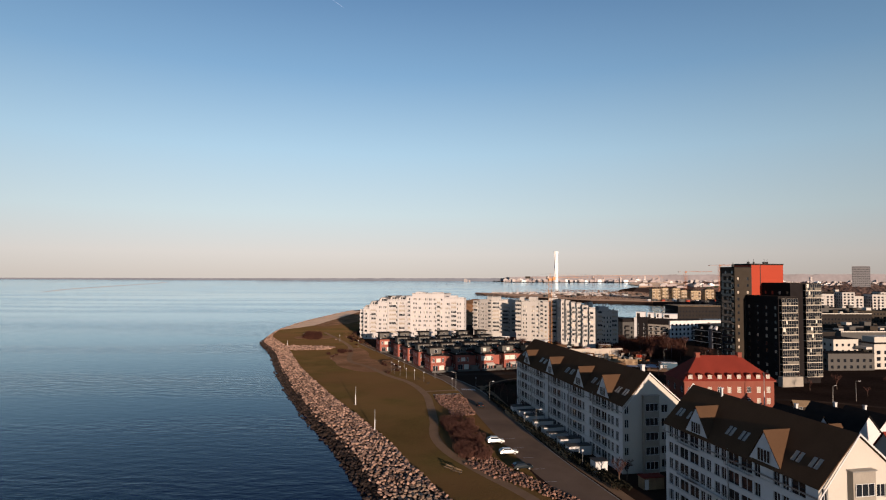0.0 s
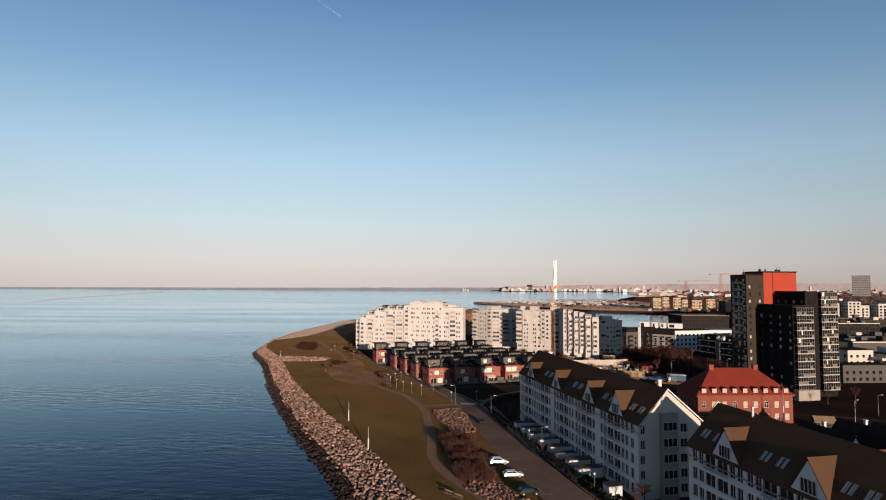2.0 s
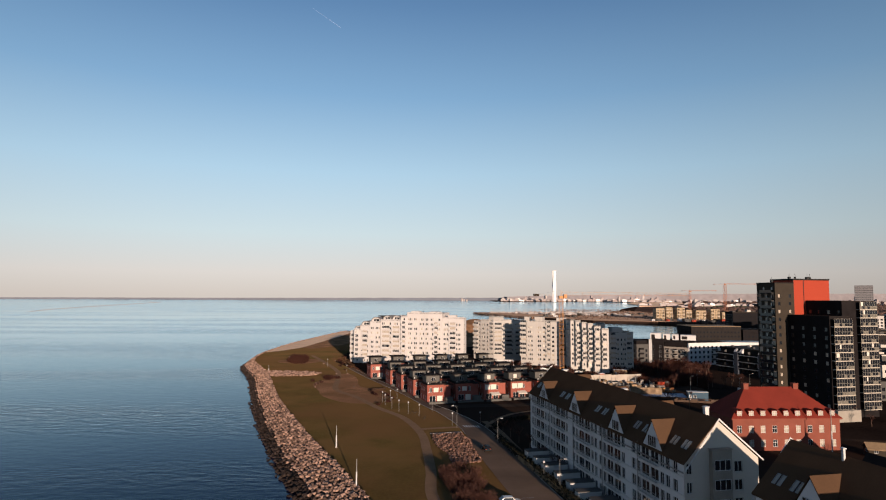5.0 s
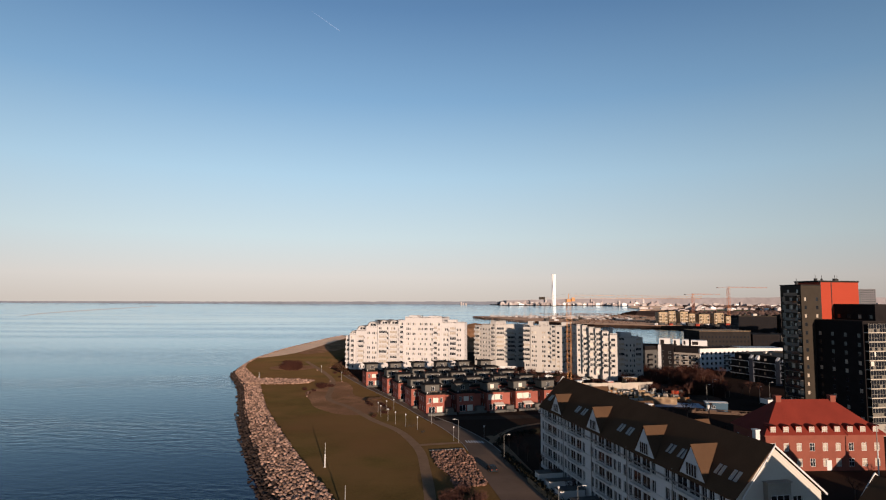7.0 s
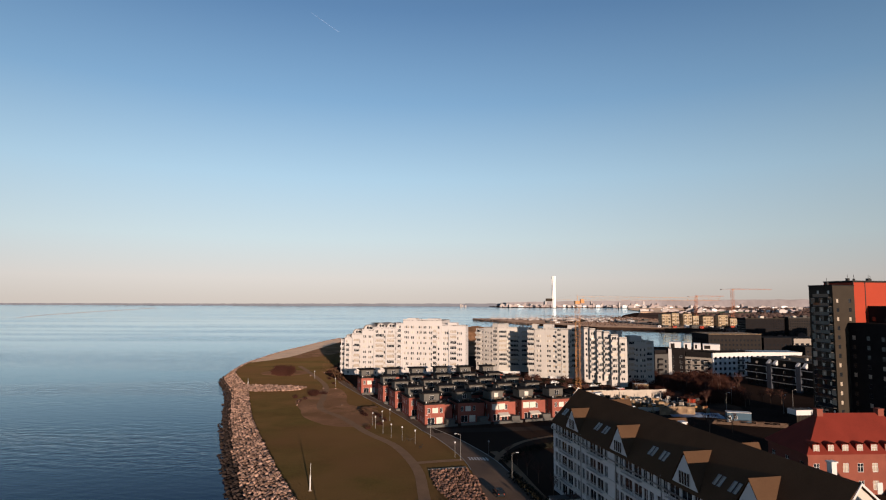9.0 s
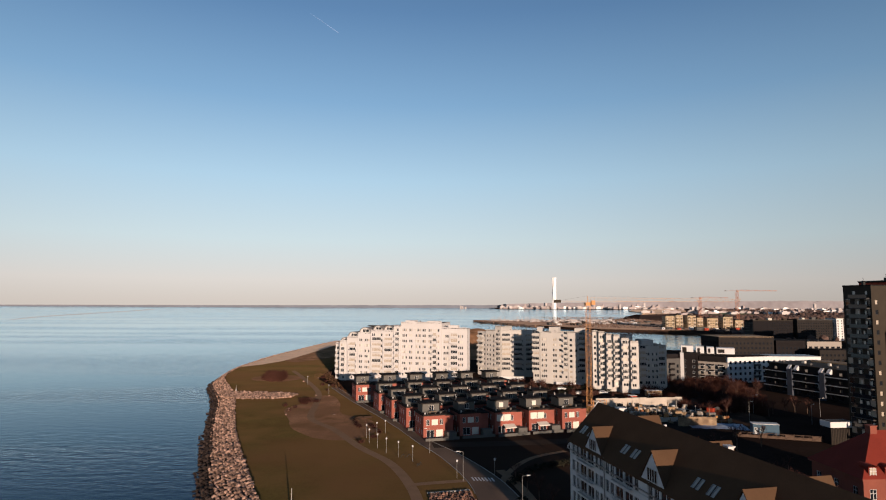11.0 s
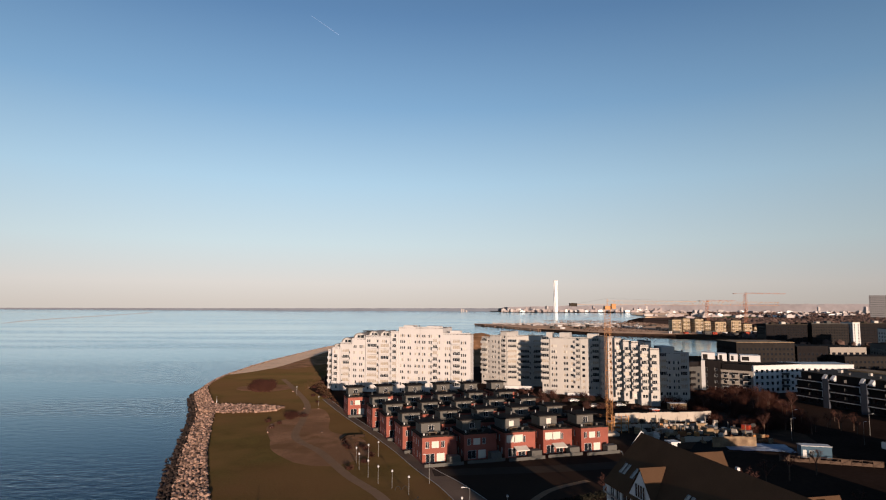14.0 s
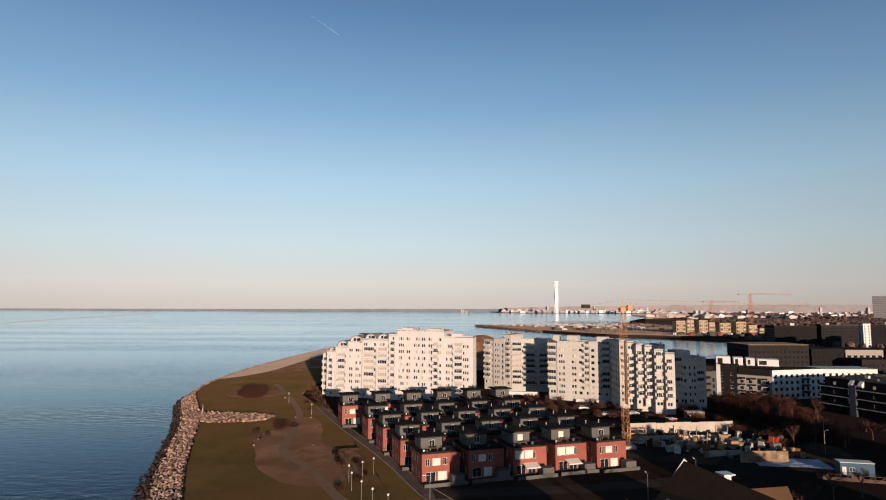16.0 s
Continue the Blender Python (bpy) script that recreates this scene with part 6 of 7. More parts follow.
# ---- small houses and field behind the gabled houses ----
def cottage(x, y, rz, w, d, eave, ridge, wall_mat, roof_mat, label, flue=True):
    t = empty("cottage", x, y, rz, label, "house", "cottages")
    hw = w / 2
    holes = [(1.0, 2.0, 1.0, 2.3), (w - 2.0, w - 1.0, 1.0, 2.3)]
    for a, b, g in (((-hw, 0), (hw, 0), 1), ((hw, 0), (hw, d), 0), ((hw, d), (-hw, d), 1), ((-hw, d), (-hw, 0), 0)):
        bm = bmesh.new()
        hs = holes if g else grid_holes(d, 1.2, 1.0, 1.6, 1.0, 1.3, 1, 3)
        wall(bm, a, b, 0, eave, hs)
        if g:
            bm.faces.new([bm.verts.new(p) for p in ((a[0], a[1], eave), (b[0], b[1], eave), (0, a[1], ridge))])
        part("wall", bm, wall_mat, t)
        windows_on(t, a, b, hs, WHITE_P, 1, 0.1)
    sl = (ridge - eave) / hw
    for s in (-1, 1):
        bm = bmesh.new()
        pts = [(0, -0.4, ridge + 0.1), (s * (hw + 0.4), -0.4, eave - 0.4 * sl + 0.1), (s * (hw + 0.4), d + 0.4, eave - 0.4 * sl + 0.1), (0, d + 0.4, ridge + 0.1)]
        tv = [bm.verts.new(Vector(p) + Vector((0, 0, 0.18))) for p in pts]
        bv = [bm.verts.new(p) for p in pts]
        bm.faces.new(tv), bm.faces.new(bv)
        for i in range(4):
            bm.faces.new((tv[i], tv[(i + 1) % 4], bv[(i + 1) % 4], bv[i]))
        bmesh.ops.recalc_face_normals(bm, faces=bm.faces[:])
        part("roof_slope", bm, roof_mat, t)
    if flue:
        chimney(t, 0.6, d * 0.6, ridge - 1.2, ridge + 1.1, 0.6)
    return t


cottage(74.6, 120, 12, 7, 14, 5.8, 10.5, WHITE, ROOF_DARK, "white cottage with dark pitched roof")
cottage(84.3, 121, 12, 6.0, 16, 6.8, 10.4, WHITE, ROOF_DARK, "white house with dark roof and bright gable")
cottage(73, 101, -80, 9, 18, 6.5, 12.6, CREAM, RED_ROOF, "cream house under a red tiled roof")
cottage(95, 130, 12, 8, 12, 4.2, 8.0, WHITE, ROOF_DARK, "low white house with dark roof")
cottage(99.5, 165, 75, 3.6, 5, 2.0, 3.2, BROWN_R, WOOD, "small dark timber hut with tan roof", False)
cottage(68, 128, 12, 9, 10, 4.6, 8.6, GREY_R, ROOF_DARK, "grey house with dark roof behind the row")
cottage(48, 196, 100, 8, 14, 3.2, 5.6, DARK_R, ROOF_DARK, "low dark shed beside the street")
sheet("field_path", ribbon(smooth_line([(95, 182), (115, 176), (140, 160), (170, 140)], 5), 1.4), G + 0.05, SITE_EARTH, label="brown track across the dark field", category="path")

# low service building with a white parapet at the foot of the tower
hut = empty("service_building", 97.2, 224.6, 6, "dark slatted service building with a white parapet", "building")
part("body", boxed(0, 7.4, 0, 4, 0, 4.9), BLACK_R, hut)
part("parapet", boxed(-0.15, 7.55, -0.15, 4.15, 4.9, 6.5), WHITE, hut, "white rendered parapet")
part("roof", boxed(0.2, 7.2, 0.2, 3.8, 6.5, 6.56), GREY_R, hut)
for k in range(15):
    part("slat", boxed(0.1 + k * 0.5, 0.32 + k * 0.5, -0.08, 0, 0, 4.8), BROWN_R, hut)

# ---- right-hand quarter ----
SLATE_R = material("slate_blue_cladding", (0.05, 0.055, 0.07), 0.8, 0.15, 0.3, 4.0, 0.1)


def terrace_block(name, x, y, rz, w, d, storeys, mat, label, band=WHITE_P, step=3.0):
    """A dark block with pale slab edges, stair cores and a set-back attic with white skylight hoods."""
    top = storeys * step
    t = plain_block(name, x, y, rz, w, d, top, mat, label, (2.2, 1.8), step, frame=DARK_M, roof=BROWN_R)
    bays = [k * 15.6 + 13.0 for k in range(int(w / 15.6))]
    for s in range(1, storeys + 1):
        ends = [0.3] + [c + o for c in bays for o in (-0.1, 2.6)] + [w - 0.3]
        for u0, u1 in zip(ends[0::2], ends[1::2]):
            b = part("balcony", boxed(u0, u1, -1.6, 0, s * step - 0.22, s * step), band, t)
            part("balustrade", boxed(u0, u1, -1.6, -1.54, s * step + 0.12, s * step + 0.95), BLACK_R, b)
            if s < storeys:
                part("post", boxed(u1 - 0.35, u1 - 0.1, -1.58, -1.34, s * step, (s + 1) * step - 0.22), band, b)
            part("party_screen", boxed((u0 + u1) / 2 - 0.06, (u0 + u1) / 2 + 0.06, -1.5, 0, s * step, s * step + 2.0), GREY_R, b)
    for c in bays:
        part("stair_core", boxed(c, c + 2.5, -1.75, 0.2, 0, top + 1.4), SLATE_R, t, "blue-grey clad stair core")
    part("attic", boxed(0.6, w - 0.6, 1.8, d - 1.8, top + 0.3, top + 3.0), mat, t)
    part("attic_roof", boxed(0.3, w - 0.3, 1.4, d - 1.4, top + 3.0, top + 3.3), BROWN_R, t)
    part("roof_deck", boxed(w * 0.1, w * 0.6, d - 12, d - 3, top + 3.3, top + 3.8), WOOD, t, "orange-brown timber roof deck")
    for k in range(9):
        part("roof_vent", boxed(4 + k * 6.4, 5.0 + k * 6.4 + 0.5 * (k % 3), 6 + 5 * (k % 2), 7.2 + 5 * (k % 2), top + 3.3, top + 4.1 + 0.3 * (k % 2)), (GREY_R, CREAM)[k % 2], t)
    for c in bays:
        for u in (c - 1.4, c + 2.2):
            bm = bmesh.new()
            h0, h1 = top + 0.4, top + 3.3
            quad(bm, [(u, -0.2, h0 + 1.2), (u + 1.5, -0.2, h0 + 1.2), (u + 1.5, 1.6, h1), (u, 1.6, h1)])
            quad(bm, [(u, -0.2, h0 + 1.2), (u, 1.6, h1), (u, 1.6, h0), (u, -0.2, h0)])
            quad(bm, [(u + 1.5, -0.2, h0 + 1.2), (u + 1.5, 1.6, h1), (u + 1.5, 1.6, h0), (u + 1.5, -0.2, h0)])
            quad(bm, [(u, -0.2, h0), (u + 1.5, -0.2, h0), (u + 1.5, -0.2, h0 + 1.2), (u, -0.2, h0 + 1.2)])
            part("roof_hood", bm, WHITE, t, "white sloping skylight hood")
    return t


def roof_hut(t, x0, x1, y0, y1, z, h, mat=WHITE):
    part("roof_hut", boxed(x0, x1, y0, y1, z, z + h), mat, t)


blk = plain_block("apartment_block", 126.3, 340.3, 16, 28, 9, 13.2, WHITE, "white four-storey apartment block with sunlit end wall", win=(1.5, 1.6))
for k in range(3):
    part("balcony", boxed(16.5, 20.0, -1.3, 0, 2.7 + k * 2.9, 3.6 + k * 2.9), GREY_R, blk)
# tan render, darkened further to paint in the shade on the west front
TAN_R = material("tan_render", (0.24, 0.21, 0.185), 0.85, 0.08, 0.2, 3.0, 0.08)
cream = plain_block("apartment_block", 116.5, 348.5, -39, 14.6, 12, 10.4, TAN_R, "tan apartment block with dark attic storey", frame=DARK_M, win=(1.5, 1.7))
part("attic", boxed(0.4, 14.5, 0.4, 11.5, 10.7, 13.1), BLACK_R, cream, "black clad attic storey")
part("attic_roof", boxed(0.2, 14.6, 0.2, 11.8, 13.1, 13.3), ROOF_DARK, cream)
for k in range(3):
    for u0 in (1.0, 5.6, 10.2):
        b = part("balcony", boxed(u0, u0 + 2.6, -1.3, 0, 2.5 + k * 2.9, 2.7 + k * 2.9), WHITE_P, cream)
        part("balustrade", boxed(u0, u0 + 2.6, -1.3, -1.24, 2.7 + k * 2.9, 3.6 + k * 2.9), BLACK_R, b)
# white walls coloured grey in place of the partial shade on them
blk = plain_block("apartment_block", 101.5, 347.5, 22, 9.4, 12, 11.6, GREY_R, "narrow white apartment block, greyed for shade, with black balconies", frame=DARK_M, win=(1.4, 1.7))
part("attic", boxed(1.0, 9.0, 1.2, 11, 11.9, 13.8), BLACK_R, blk, "black clad attic storey")
for k in range(3):
    part("balcony", boxed(1.5, 4.5, -1.3, 0, 2.6 + k * 2.9, 3.6 + k * 2.9), BLACK_R, blk)
stairs = plain_block("stair_tower", 109.8, 351.4, -33, 8.2, 10, 14.2, BLACK_R, "black clad stair tower between white blocks")
part("wall_pier", boxed(-0.3, 1.4, -0.4, 0, 0, 14.6), WHITE, stairs, "white rendered pier")
b = plain_block("apartment_block", 112, 357, -22, 27, 14, 13.6, BLACK_R, "black apartment block with white roof pavilions")
for x0, x1, z1 in ((0.2, 6.4, 3.9), (7.8, 11.8, 3.6), (13.2, 16.8, 3.4), (18.0, 26.8, 3.1)):
    roof_hut(b, x0, x1, 1.0, 9.0, 13.9, z1, WHITE)
    # flat dark panel on the hut front, painted shade of an opening
    part("recess", boxed(x0 + 0.6, x0 + 0.3 + (x1 - x0) * 0.4, 0.94, 1.0, 14.4, 13.7 + z1 * 0.85), DARK_R, b)
plain_block("apartment_block", 148, 349, 1, 30, 14, 12.6, WHITE, "long white building with flat metal roof", roof=METAL)
terrace_block("terrace_block", 131.4, 318.6, -70, 66, 34, 3, DARK_R, "dark terraced block with pale balcony bands", WHITE_P, step=3.4)
plain_block("office_block", 174, 452, 2, 41, 28, 16.4, DARK_R, "dark clad office block with tan gravel roof", step=3.4, far=True, roof=WOOD)
plain_block("office_block", 211, 453, 2, 22, 28, 13.6, BLACK_R, "black flat-roofed office block near the marina", step=3.4, far=True)
plain_block("office_block", 228, 436, 2, 50, 16, 8.4, DARK_R, "low dark workshop block before the quay", step=3.4, far=True)
plain_block("office_block", 232, 455, 2, 26, 24, 13.2, TAN_R, "tan office block behind the quay", step=3.4, far=True, win=(2.6, 1.9))
for i, (x, y, w, h, mt, lb) in enumerate(((301, 654, 46, 22, BLACK_R, "black apartment block beyond the basin"), (344, 654, 41, 23, DARK_R, "dark apartment block beyond the basin"), (381, 652, 8, 24.5, WHITE, "white stair block between dark buildings"),
                                          (389, 654, 60, 23.5, BLACK_R, "black apartment block with pale roof edge"), (300, 500, 56, 12, GREY_R, "grey low block behind the quay"), (262, 430, 50, 12, DARK_R, "dark flat-roofed hall in the quarter"),
                                          (300, 450, 60, 13, BROWN_R, "brown brick block in the quarter"), (215, 330, 50, 11, DARK_R, "dark roofed block in the quarter"),
                                          (190, 290, 40, 12, GREY_R, "grey block behind the tower"), (255, 330, 60, 13, BROWN_R, "brown brick block with flat roof"), (330, 380, 60, 14, DARK_R, "dark block in the back streets"))):
    b = plain_block("apartment_block", x, y, 3, w, 18, h, mt, lb, far=True)
    for k in range(int(w / 9)):
        roof_hut(b, 2 + k * 9, 4.5 + k * 9 + (k % 3), 4 + k % 2 * 4, 9 + k % 2 * 4, h + 0.3, 1.0 + (k % 3) * 0.7, (GREY_R, BROWN_R, CREAM)[(k + i) % 3])
    part("cornice", boxed(-0.25, w + 0.25, -0.25, 0, h - 0.3, h + 0.35), (BROWN_R, GREY_R, CREAM)[i % 3], b)
# cream terraces right of the tower
b = plain_block("apartment_block", 171, 241, 8, 40, 13, 11.5, CREAM, "cream apartment block with set-back attic", win=(2.1, 1.9))
roof_hut(b, 4, 34, 4, 11, 11.8, 2.6, CREAM)
for s in range(1, 4):
    bal = part("balcony", boxed(-3.2, 0, 1, 7, s * 3.0, s * 3.0 + 1.1), CREAM, b)
# dark render stands in for the shade on this house's walls
plain_block("house", 150, 237, 4, 22, 8, 7.6, GREY_R, "grey flat-roofed house in the shade beside the tower", far=True)
plain_block("apartment_block", 158, 246, 8, 13, 11, 13.0, CREAM, "white house with rounded roof beside the tower")
for i in range(6):
    b = plain_block("apartment_block", 318 + i * 13, 522 + (i % 2) * 8, -8, 11.5, 16, 23 + (i % 3) * 2.0, CREAM_W, "pale six-storey apartment block with balconies", win=(2.0, 1.7), far=True)
    for s in range(1, 7):
        part("balcony", boxed(5.6, 9.4, -1.6, 0, s * 2.9, s * 2.9 + 1.0), WHITE_P, b)
# sandy-yellow blocks under construction beyond the marina
YELLOW = material("sandy_yellow_render", (0.33, 0.25, 0.165), 0.85, 0.2, 0.2, 2.0, 0.05)
for i, (x, y, w, h) in enumerate(((319, 932, 15, 19.5), (336, 938, 12, 21), (350, 930, 14, 20.5), (366, 936, 10, 17), (380, 934, 18, 16), (400, 928, 16, 18.5), (418, 930, 14, 13), (433, 930, 9, 8))):
    b = plain_block("apartment_block", x, y, 4, w, 14, h, YELLOW, "sandy-yellow apartment block beyond the marina", far=True)
    for st in range(1, int(h / 2.9)):
        for px in (0.8, w - 4.2):
            part("balcony", boxed(px, px + 3.2, -1.5, 0, st * 2.9 - 0.2, st * 2.9 + 0.9), (BROWN_R, CREAM)[(st + i) % 2], b)
    roof_hut(b, w * 0.3, w * 0.7, 4, 9, h + 0.3, 1.5 + i % 3 * 0.6, BROWN_R)
for i in range(26):
    x, y = 296 + i * 5.4 + r1.uniform(-3, 3), 880 + r1.uniform(-14, 22) - i * 2.2
    plain_block("harbour_shed", x, y, r1.uniform(-10, 10), r1.uniform(4, 10), 6, r1.uniform(2.5, 5), (WHITE, GREY_R, BROWN_R, RED_CLAD, GREY_R, DARK_R)[i % 6], "low harbour shed beside the marina", step=2.8, far=True)


# ---- marina, pier, mound ----
def boat(x, y, rz, s, label):
    t = empty("sailing_boat", x, y, rz, label, "boat", "moored boats", z=0.0)
    bm = bmesh.new()
    sec = [(-4, 1.0), (-2, 1.4), (1, 1.3), (3, 0.8), (4.4, 0.05)]
    rings = [[bm.verts.new((px, -w, 1.0)), bm.verts.new((px, -w * 0.6, -0.2)), bm.verts.new((px, w * 0.6, -0.2)), bm.verts.new((px, w, 1.0))] for px, w in sec]
    for a, c in zip(rings, rings[1:]):
        for i in range(4):
            bm.faces.new((a[i], a[(i + 1) % 4], c[(i + 1) % 4], c[i]))
    bm.faces.new(rings[0][::-1]), bm.faces.new(rings[-1])
    part("hull", bm, WHITE_P, t)
    part("cabin", boxed(-1.5, 1.5, -0.8, 0.8, 1.0, 1.7), WHITE_P, t)
    bm = bmesh.new()
    beam(bm, (0.3, 0, 1.0), (0.3, 0, 11.5), 0.1, 5)
    part("mast", bm, METAL, t)
    t.scale = (s, s, s)


for i in range(40):
    a = r1.random()
    x, y = 95 + a * 205, 1205 - a * 190 + r1.uniform(0, 40 + a * 290)
    boat(x, y, r1.uniform(0, 360), r1.uniform(0.9, 1.4), "white sailing boat laid up at the marina")
laid_up = bmesh.new()
for i in range(300):
    a = r1.random()
    q = P(92 + a * 230, 1222 - a * 200 + r1.uniform(0, 30 + a * 230))
    ln, tall = r1.uniform(2.2, 4.5), r1.uniform(1.6, 3.2)
    box(laid_up, -ln, ln, -1.1, 1.1, G + 0.9, G + tall, 0, Matrix.Translation((q.x, q.y, 0)) @ Matrix.Rotation(r1.uniform(0, 3.1), 4, "Z"))
    for dx in (-1.2, 1.2):
        beam(laid_up, (q.x + dx, q.y, G), (q.x + dx, q.y, G + 1.0), 0.2, 4)
    if i % 2:
        beam(laid_up, (q.x, q.y, G + 1.5), (q.x, q.y, G + r1.uniform(7, 12)), 0.16, 4)
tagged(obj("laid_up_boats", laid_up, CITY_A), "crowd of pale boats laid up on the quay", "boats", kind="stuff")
HARBOUR = material("trampled_harbour_ground", (0.4, 0.25, 0.17), 0.95, 0.35, 0.03, 0.4, 0.3, tint=(0.26, 0.16, 0.11), tint_scale=0.02, spec=0.0)
fuzzy(HARBOUR, 0.07, (0.9, 0.65, 0.5))
sheet("harbour_ground", [(66, 1258), (110, 1120), (148, 1014), (214, 888), (288, 858), (318, 868), (440, 900), (430, 1400), (290, 1284), (152, 1244), (90, 1268)], G + 0.2, HARBOUR, label="brown gravel ground of the far marina", category="ground", thick=1.2)
sheet("far_land", [(442, 900), (560, 720), (4200, 720), (4200, 3950), (1310, 3420), (1290, 3200), (970, 2600), (730, 2030), (610, 1920), (440, 1420)], G + 0.1, material("red_brown_heath", (0.15, 0.085, 0.065), 0.95, 0.35, 0.006, 0.1, 0.3, tint=(0.075, 0.05, 0.035), tint_scale=0.004, spec=0.0), label="flat red-brown winter heath far behind", category="ground")
PIER = [(60, 1262), (104, 1118), (142, 1010), (160, 1018), (122, 1128), (84, 1268)]
sheet("pier", PIER, G + 0.4, HARBOUR, label="long stone pier of the marina", category="pier", thick=G + 1)
pl = [(P(x, y).x + r1.uniform(-4, 4), P(x, y).y + r1.uniform(-4, 4), r1.uniform(0.3, 2.8), r1.uniform(0.8, 1.6), 0) for x, y in smooth_line([(143, 1008), (104, 1116), (60, 1260), (72, 1284)], 40)]
tagged(new("pier_stones", stones_mesh("pier_stones", pl, [RUBBLE], 8)), "brown stones along the pier", "stones", kind="stuff")
for i in range(34):
    x, y = 150 + r1.uniform(0, 230), 1010 + r1.uniform(0, 260)
    plain_block("harbour_shed", x, y, r1.uniform(0, 90), r1.uniform(5, 12), r1.uniform(5, 9), r1.uniform(2, 3.4), (CITY_A, WHITE, BROWN_R, GREY_R)[i % 4], "low shed at the far marina", step=2.8, far=True)


def mound(x, y, rx, ry, h, mat, label):
    bm = bmesh.new()
    bmesh.ops.create_grid(bm, x_segments=36, y_segments=36, size=1)
    for v in bm.verts:
        d = min(1.0, math.hypot(v.co.x, v.co.y))
        f = (math.cos(d * math.pi) + 1) / 2
        n = noise.noise(Vector((v.co.x * 4 + x, v.co.y * 4, 0)))
        v.co = Vector((v.co.x * rx * K, v.co.y * ry * K, h * f * (1 + 0.25 * n) - 0.3 + 0.2 * n))
    ob = obj("mound", bm, mat)
    ob.location = P(x, y)
    tagged(ob, label, "mound", kind="structure")


mound(20, 500, 70, 60, 19, EARTH, "brown mound of excavated earth behind the apartments")


# ---- woods, city and far coast ----
def far_woods(name, regions, seed, label):
    r = random.Random(seed)
    places = []
    for x0, x1, y0, y1, n, h in regions:
        if name == "far_woods":
            n, h = n * 3, h * 0.62
        for _ in range(n):
            x, y = r.uniform(x0, x1), r.uniform(y0, y1)
            if y > 1000 and name == "far_woods" and (x < 0.44 * (y - 100) or (x < 1120 and 0.3 < (y - 1330) / 1100 < 1.0 and x > 0.39 * y)):
                continue  # the bay and its beach stay open
            q = P(x, y)
            s = h * r.uniform(0.6, 1.2)
            places.append((q.x, q.y, G + s * 0.45, s * 0.75, 0))
    # the far woods tone is raised to imitate haze
    ob = new(name, stones_mesh(name, places, [joined_material("bare_woods_" + name, (0.095, 0.06, 0.05) if name == "far_woods" else (0.13, 0.08, 0.06), 0.35)], seed, (ICO_V, ICO_F)))
    tagged(ob, label, "woods", kind="stuff")


far_woods("far_woods", [(430, 1500, 1150, 1900, 1500, 12), (600, 2000, 1500, 2400, 1200, 14), (560, 1600, 700, 1150, 700, 10), (1000, 2600, 2400, 3300, 900, 16), (330, 600, 640, 820, 160, 8), (300, 700, 1300, 1560, 250, 7)], 51, "wide bare winter woods on flat land")
far_woods("far_scrub", [(230, 440, 1150, 1530, 900, 1.6), (200, 300, 930, 1100, 300, 1.5), (300, 520, 960, 1000, 250, 1.8), (30, 90, 600, 690, 120, 1.5)], 52, "brown scrub on the far side of the marina")
sheet("far_meadow", [(1037, 2414), (1130, 2300), (760, 1440), (640, 1332), (630, 1547)], G + 0.3, material("far_green_meadow", (0.1, 0.12, 0.035), 0.95, 0.2, 0.02, 0.3, 0.1, spec=0.1), label="green meadow between bare woods", category="meadow")


def city():
    """The nearer and taller part house by house, the small buildings between them joined."""
    r = random.Random(71)
    rest = bmesh.new()
    for i in range(560):
        a = r.random()
        if i < 330:
            x, y = 330 + a * 1000, 3520 + r.uniform(0, 200) - (0 if a < 0.6 else 120)
        elif i < 450:
            x, y = 1250 + a * 900, 2900 + r.uniform(-300, 500)
        else:
            x, y = 700 + a * 1500, 2000 + a * 500 + r.uniform(-150, 300)
        w, d = r.uniform(12, 42), r.uniform(12, 26)
        h = r.choice((6, 8, 10, 13, 16)) * r.uniform(0.8, 1.2) * (1.0 if i < 450 else 0.7)
        if r.random() < 0.03:
            h, w = r.uniform(28, 42), r.uniform(9, 14)
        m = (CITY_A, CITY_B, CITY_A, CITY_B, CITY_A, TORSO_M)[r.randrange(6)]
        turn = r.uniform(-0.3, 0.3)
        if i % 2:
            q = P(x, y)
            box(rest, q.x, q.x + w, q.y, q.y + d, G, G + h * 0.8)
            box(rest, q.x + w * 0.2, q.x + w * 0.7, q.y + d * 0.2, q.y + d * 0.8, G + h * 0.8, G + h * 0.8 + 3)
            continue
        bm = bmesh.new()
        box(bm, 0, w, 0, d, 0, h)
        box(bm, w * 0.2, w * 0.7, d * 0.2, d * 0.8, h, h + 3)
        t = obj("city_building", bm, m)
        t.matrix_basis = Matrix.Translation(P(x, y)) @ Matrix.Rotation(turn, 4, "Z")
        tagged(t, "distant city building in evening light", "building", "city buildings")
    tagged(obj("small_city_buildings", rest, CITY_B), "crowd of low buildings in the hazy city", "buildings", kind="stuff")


city()
# the high-rise grey has distance haze painted in
blk = plain_block("hospital_block", 1222, 1808, -33, 52, 22, 79, material("hazy_grey_highrise", (0.17, 0.165, 0.175), 0.9, 0.1, 0.02, 0.2, 0.0), "large grey high-rise above distant woods", win=(4, 1.6), step=6.0, far=True)
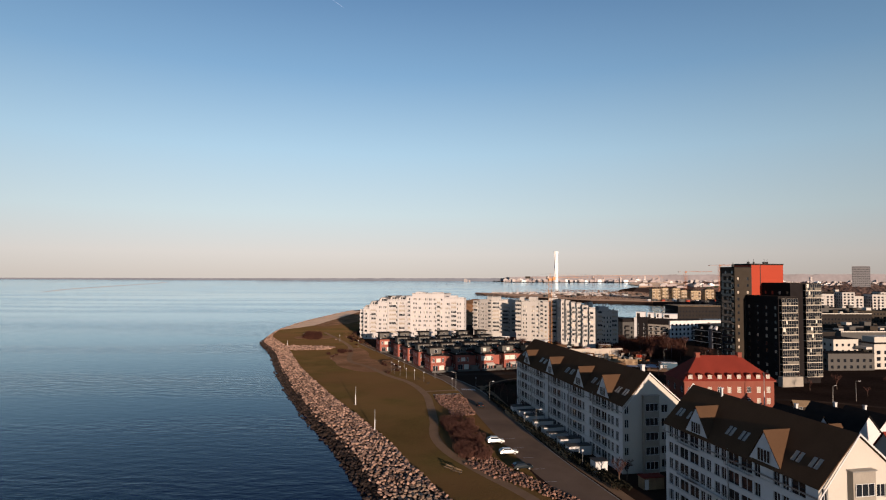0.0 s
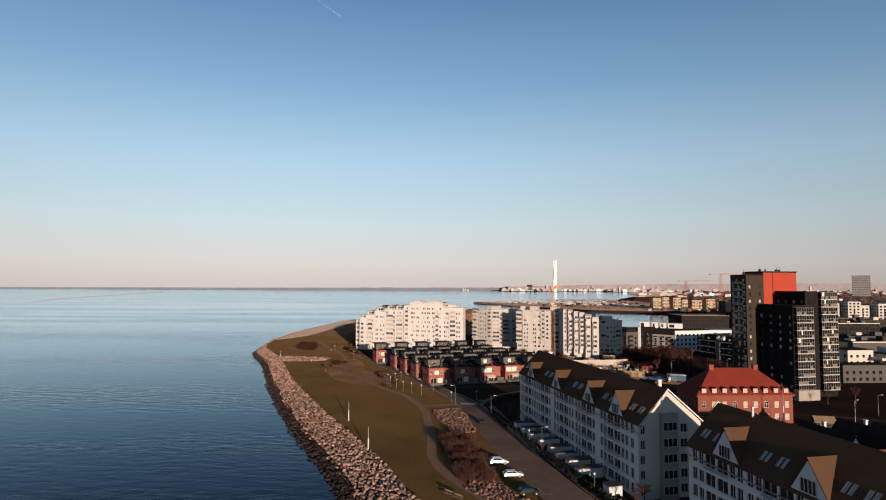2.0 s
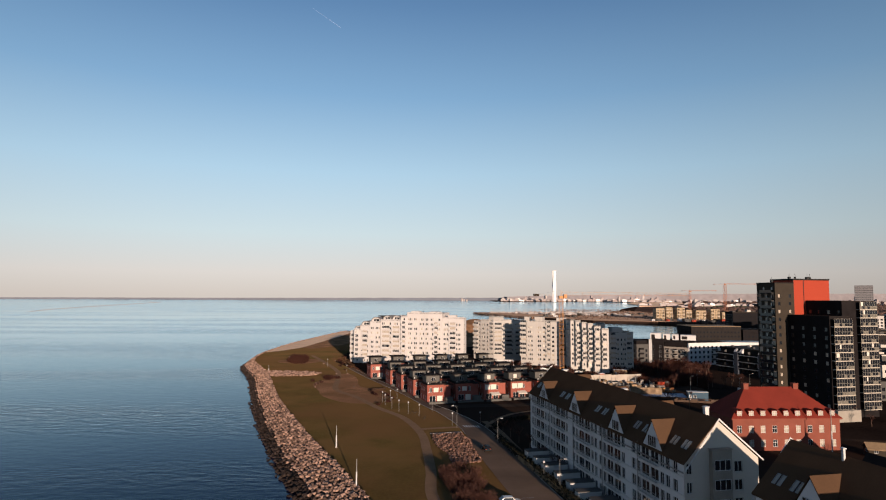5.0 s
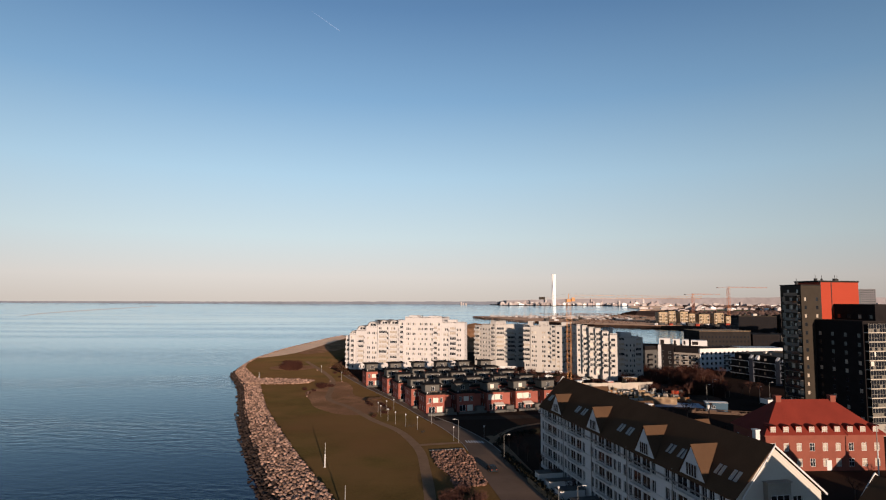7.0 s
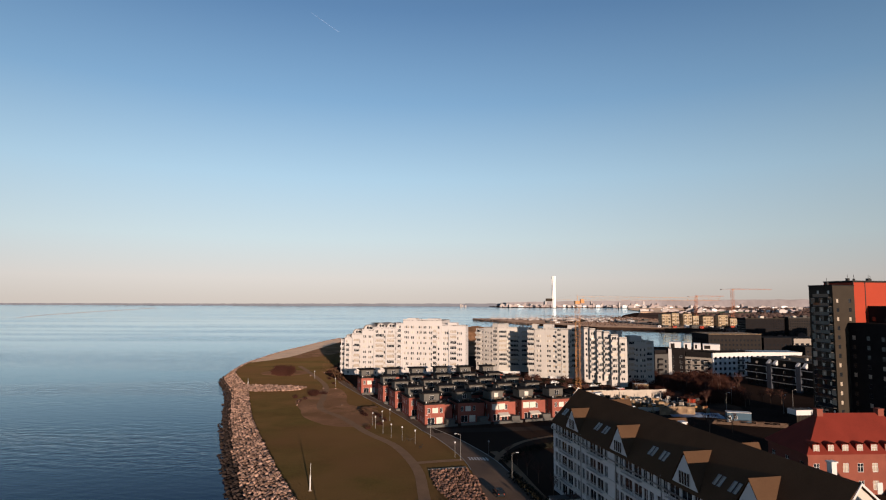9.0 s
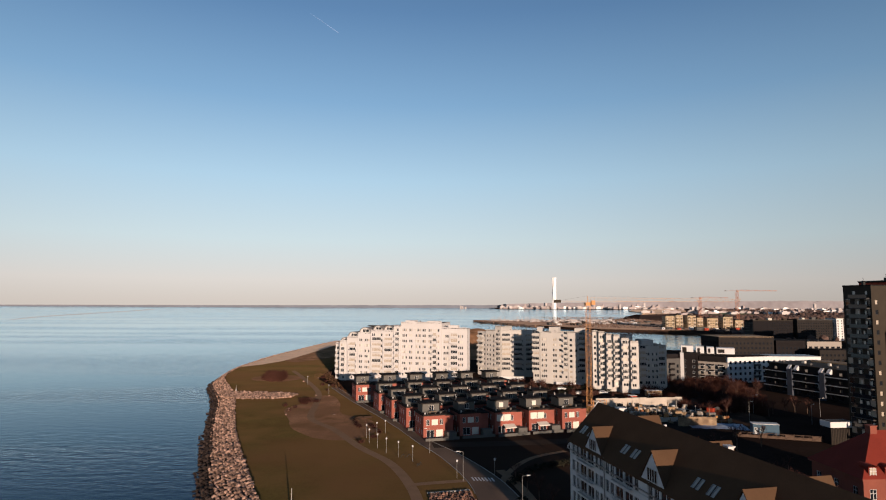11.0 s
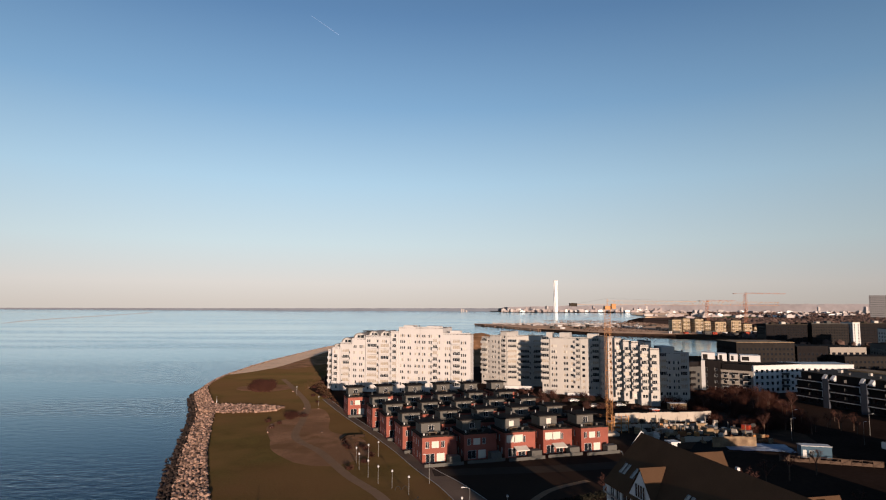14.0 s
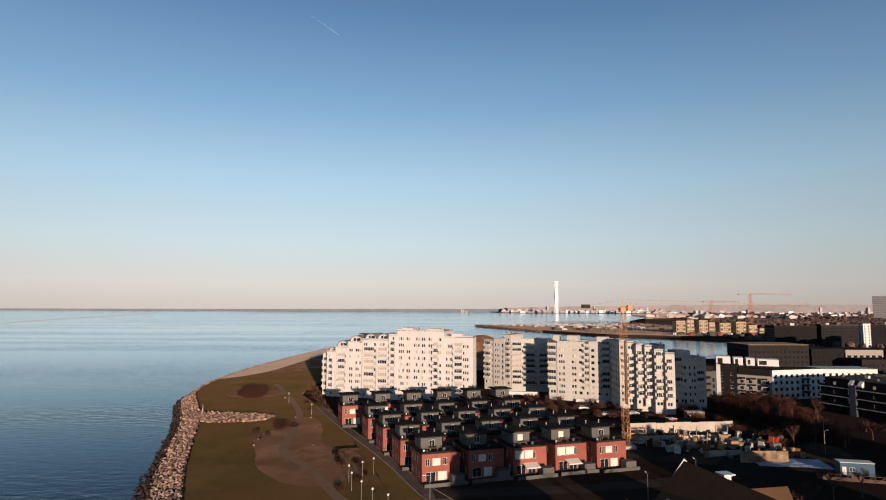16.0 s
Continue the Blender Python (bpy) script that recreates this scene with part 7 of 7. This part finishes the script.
# ferry and silos at the harbour mouth
for x, w, h in ((100, 6, 22), (112, 5, 17), (128, 7, 13)):
    bm = bmesh.new()
    beam(bm, (0, 0, 0), (0, 0, h), w, 12)
    ob = obj("silo", bm, CITY_A)
    ob.location = P(x, 3600, 0)
    tagged(ob, "white harbour silo far across the water", "silo", "harbour silos")


def coast_strip(x0, x1, y, heights, label, seed, mat):
    """A low far shore with an uneven top; heights: (x, height) along it."""
    bm = bmesh.new()
    n = 240
    r = random.Random(seed)
    prev = None
    for i in range(n + 1):
        x = x0 + (x1 - x0) * i / n
        h = float(np.interp(x, [a for a, _ in heights], [b for _, b in heights]))
        hh = h * (0.94 + 0.08 * noise.noise(Vector((i * 0.21, seed, 0)))) + r.uniform(-0.8, 0.8)
        cur = [bm.verts.new(P(x, y, -1)), bm.verts.new(P(x, y, hh)), bm.verts.new(P(x, y + 60, hh - 2))]
        if prev:
            bm.faces.new((prev[0], cur[0], cur[1], prev[1]))
            bm.faces.new((prev[1], cur[1], cur[2], prev[2]))
        prev = cur
    tagged(obj("backdrop", bm, mat), label, "coast", kind="structure")


# both backdrop colours are paled and blued to imitate distance haze
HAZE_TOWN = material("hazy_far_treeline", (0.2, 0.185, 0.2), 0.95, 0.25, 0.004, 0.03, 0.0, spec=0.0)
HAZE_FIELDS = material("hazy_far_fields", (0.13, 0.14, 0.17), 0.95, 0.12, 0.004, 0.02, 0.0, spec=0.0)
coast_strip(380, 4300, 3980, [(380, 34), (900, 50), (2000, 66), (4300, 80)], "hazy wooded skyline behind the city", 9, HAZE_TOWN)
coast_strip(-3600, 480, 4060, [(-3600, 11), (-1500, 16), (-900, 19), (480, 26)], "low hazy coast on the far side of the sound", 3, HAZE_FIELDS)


# ---- contrail ----
bm = bmesh.new()
a, b = Vector((-1032, 4450, 2247)), Vector((-812, 4450, 2090))
n = 24
rows = []
for i in range(n + 1):
    p = a.lerp(b, i / n)
    w = 0.6 + 1.6 * i / n
    rows.append([bm.verts.new(p + Vector((0.6 * w, 0, 0.8 * w))), bm.verts.new(p + Vector((0, -w, 0))), bm.verts.new(p - Vector((0.6 * w, 0, 0.8 * w)))])
for r_a, r_b in zip(rows, rows[1:]):
    for i in range(3):
        bm.faces.new((r_a[i], r_b[i], r_b[(i + 1) % 3], r_a[(i + 1) % 3]))
tagged(obj("contrail", bm, material("thin_vapour", (0.19, 0.31, 0.55), 1.0, 0.05, 0.002, 0.02, 0.0, spec=0.0)), "thin white vapour trail in the sky", "contrail", kind="structure")
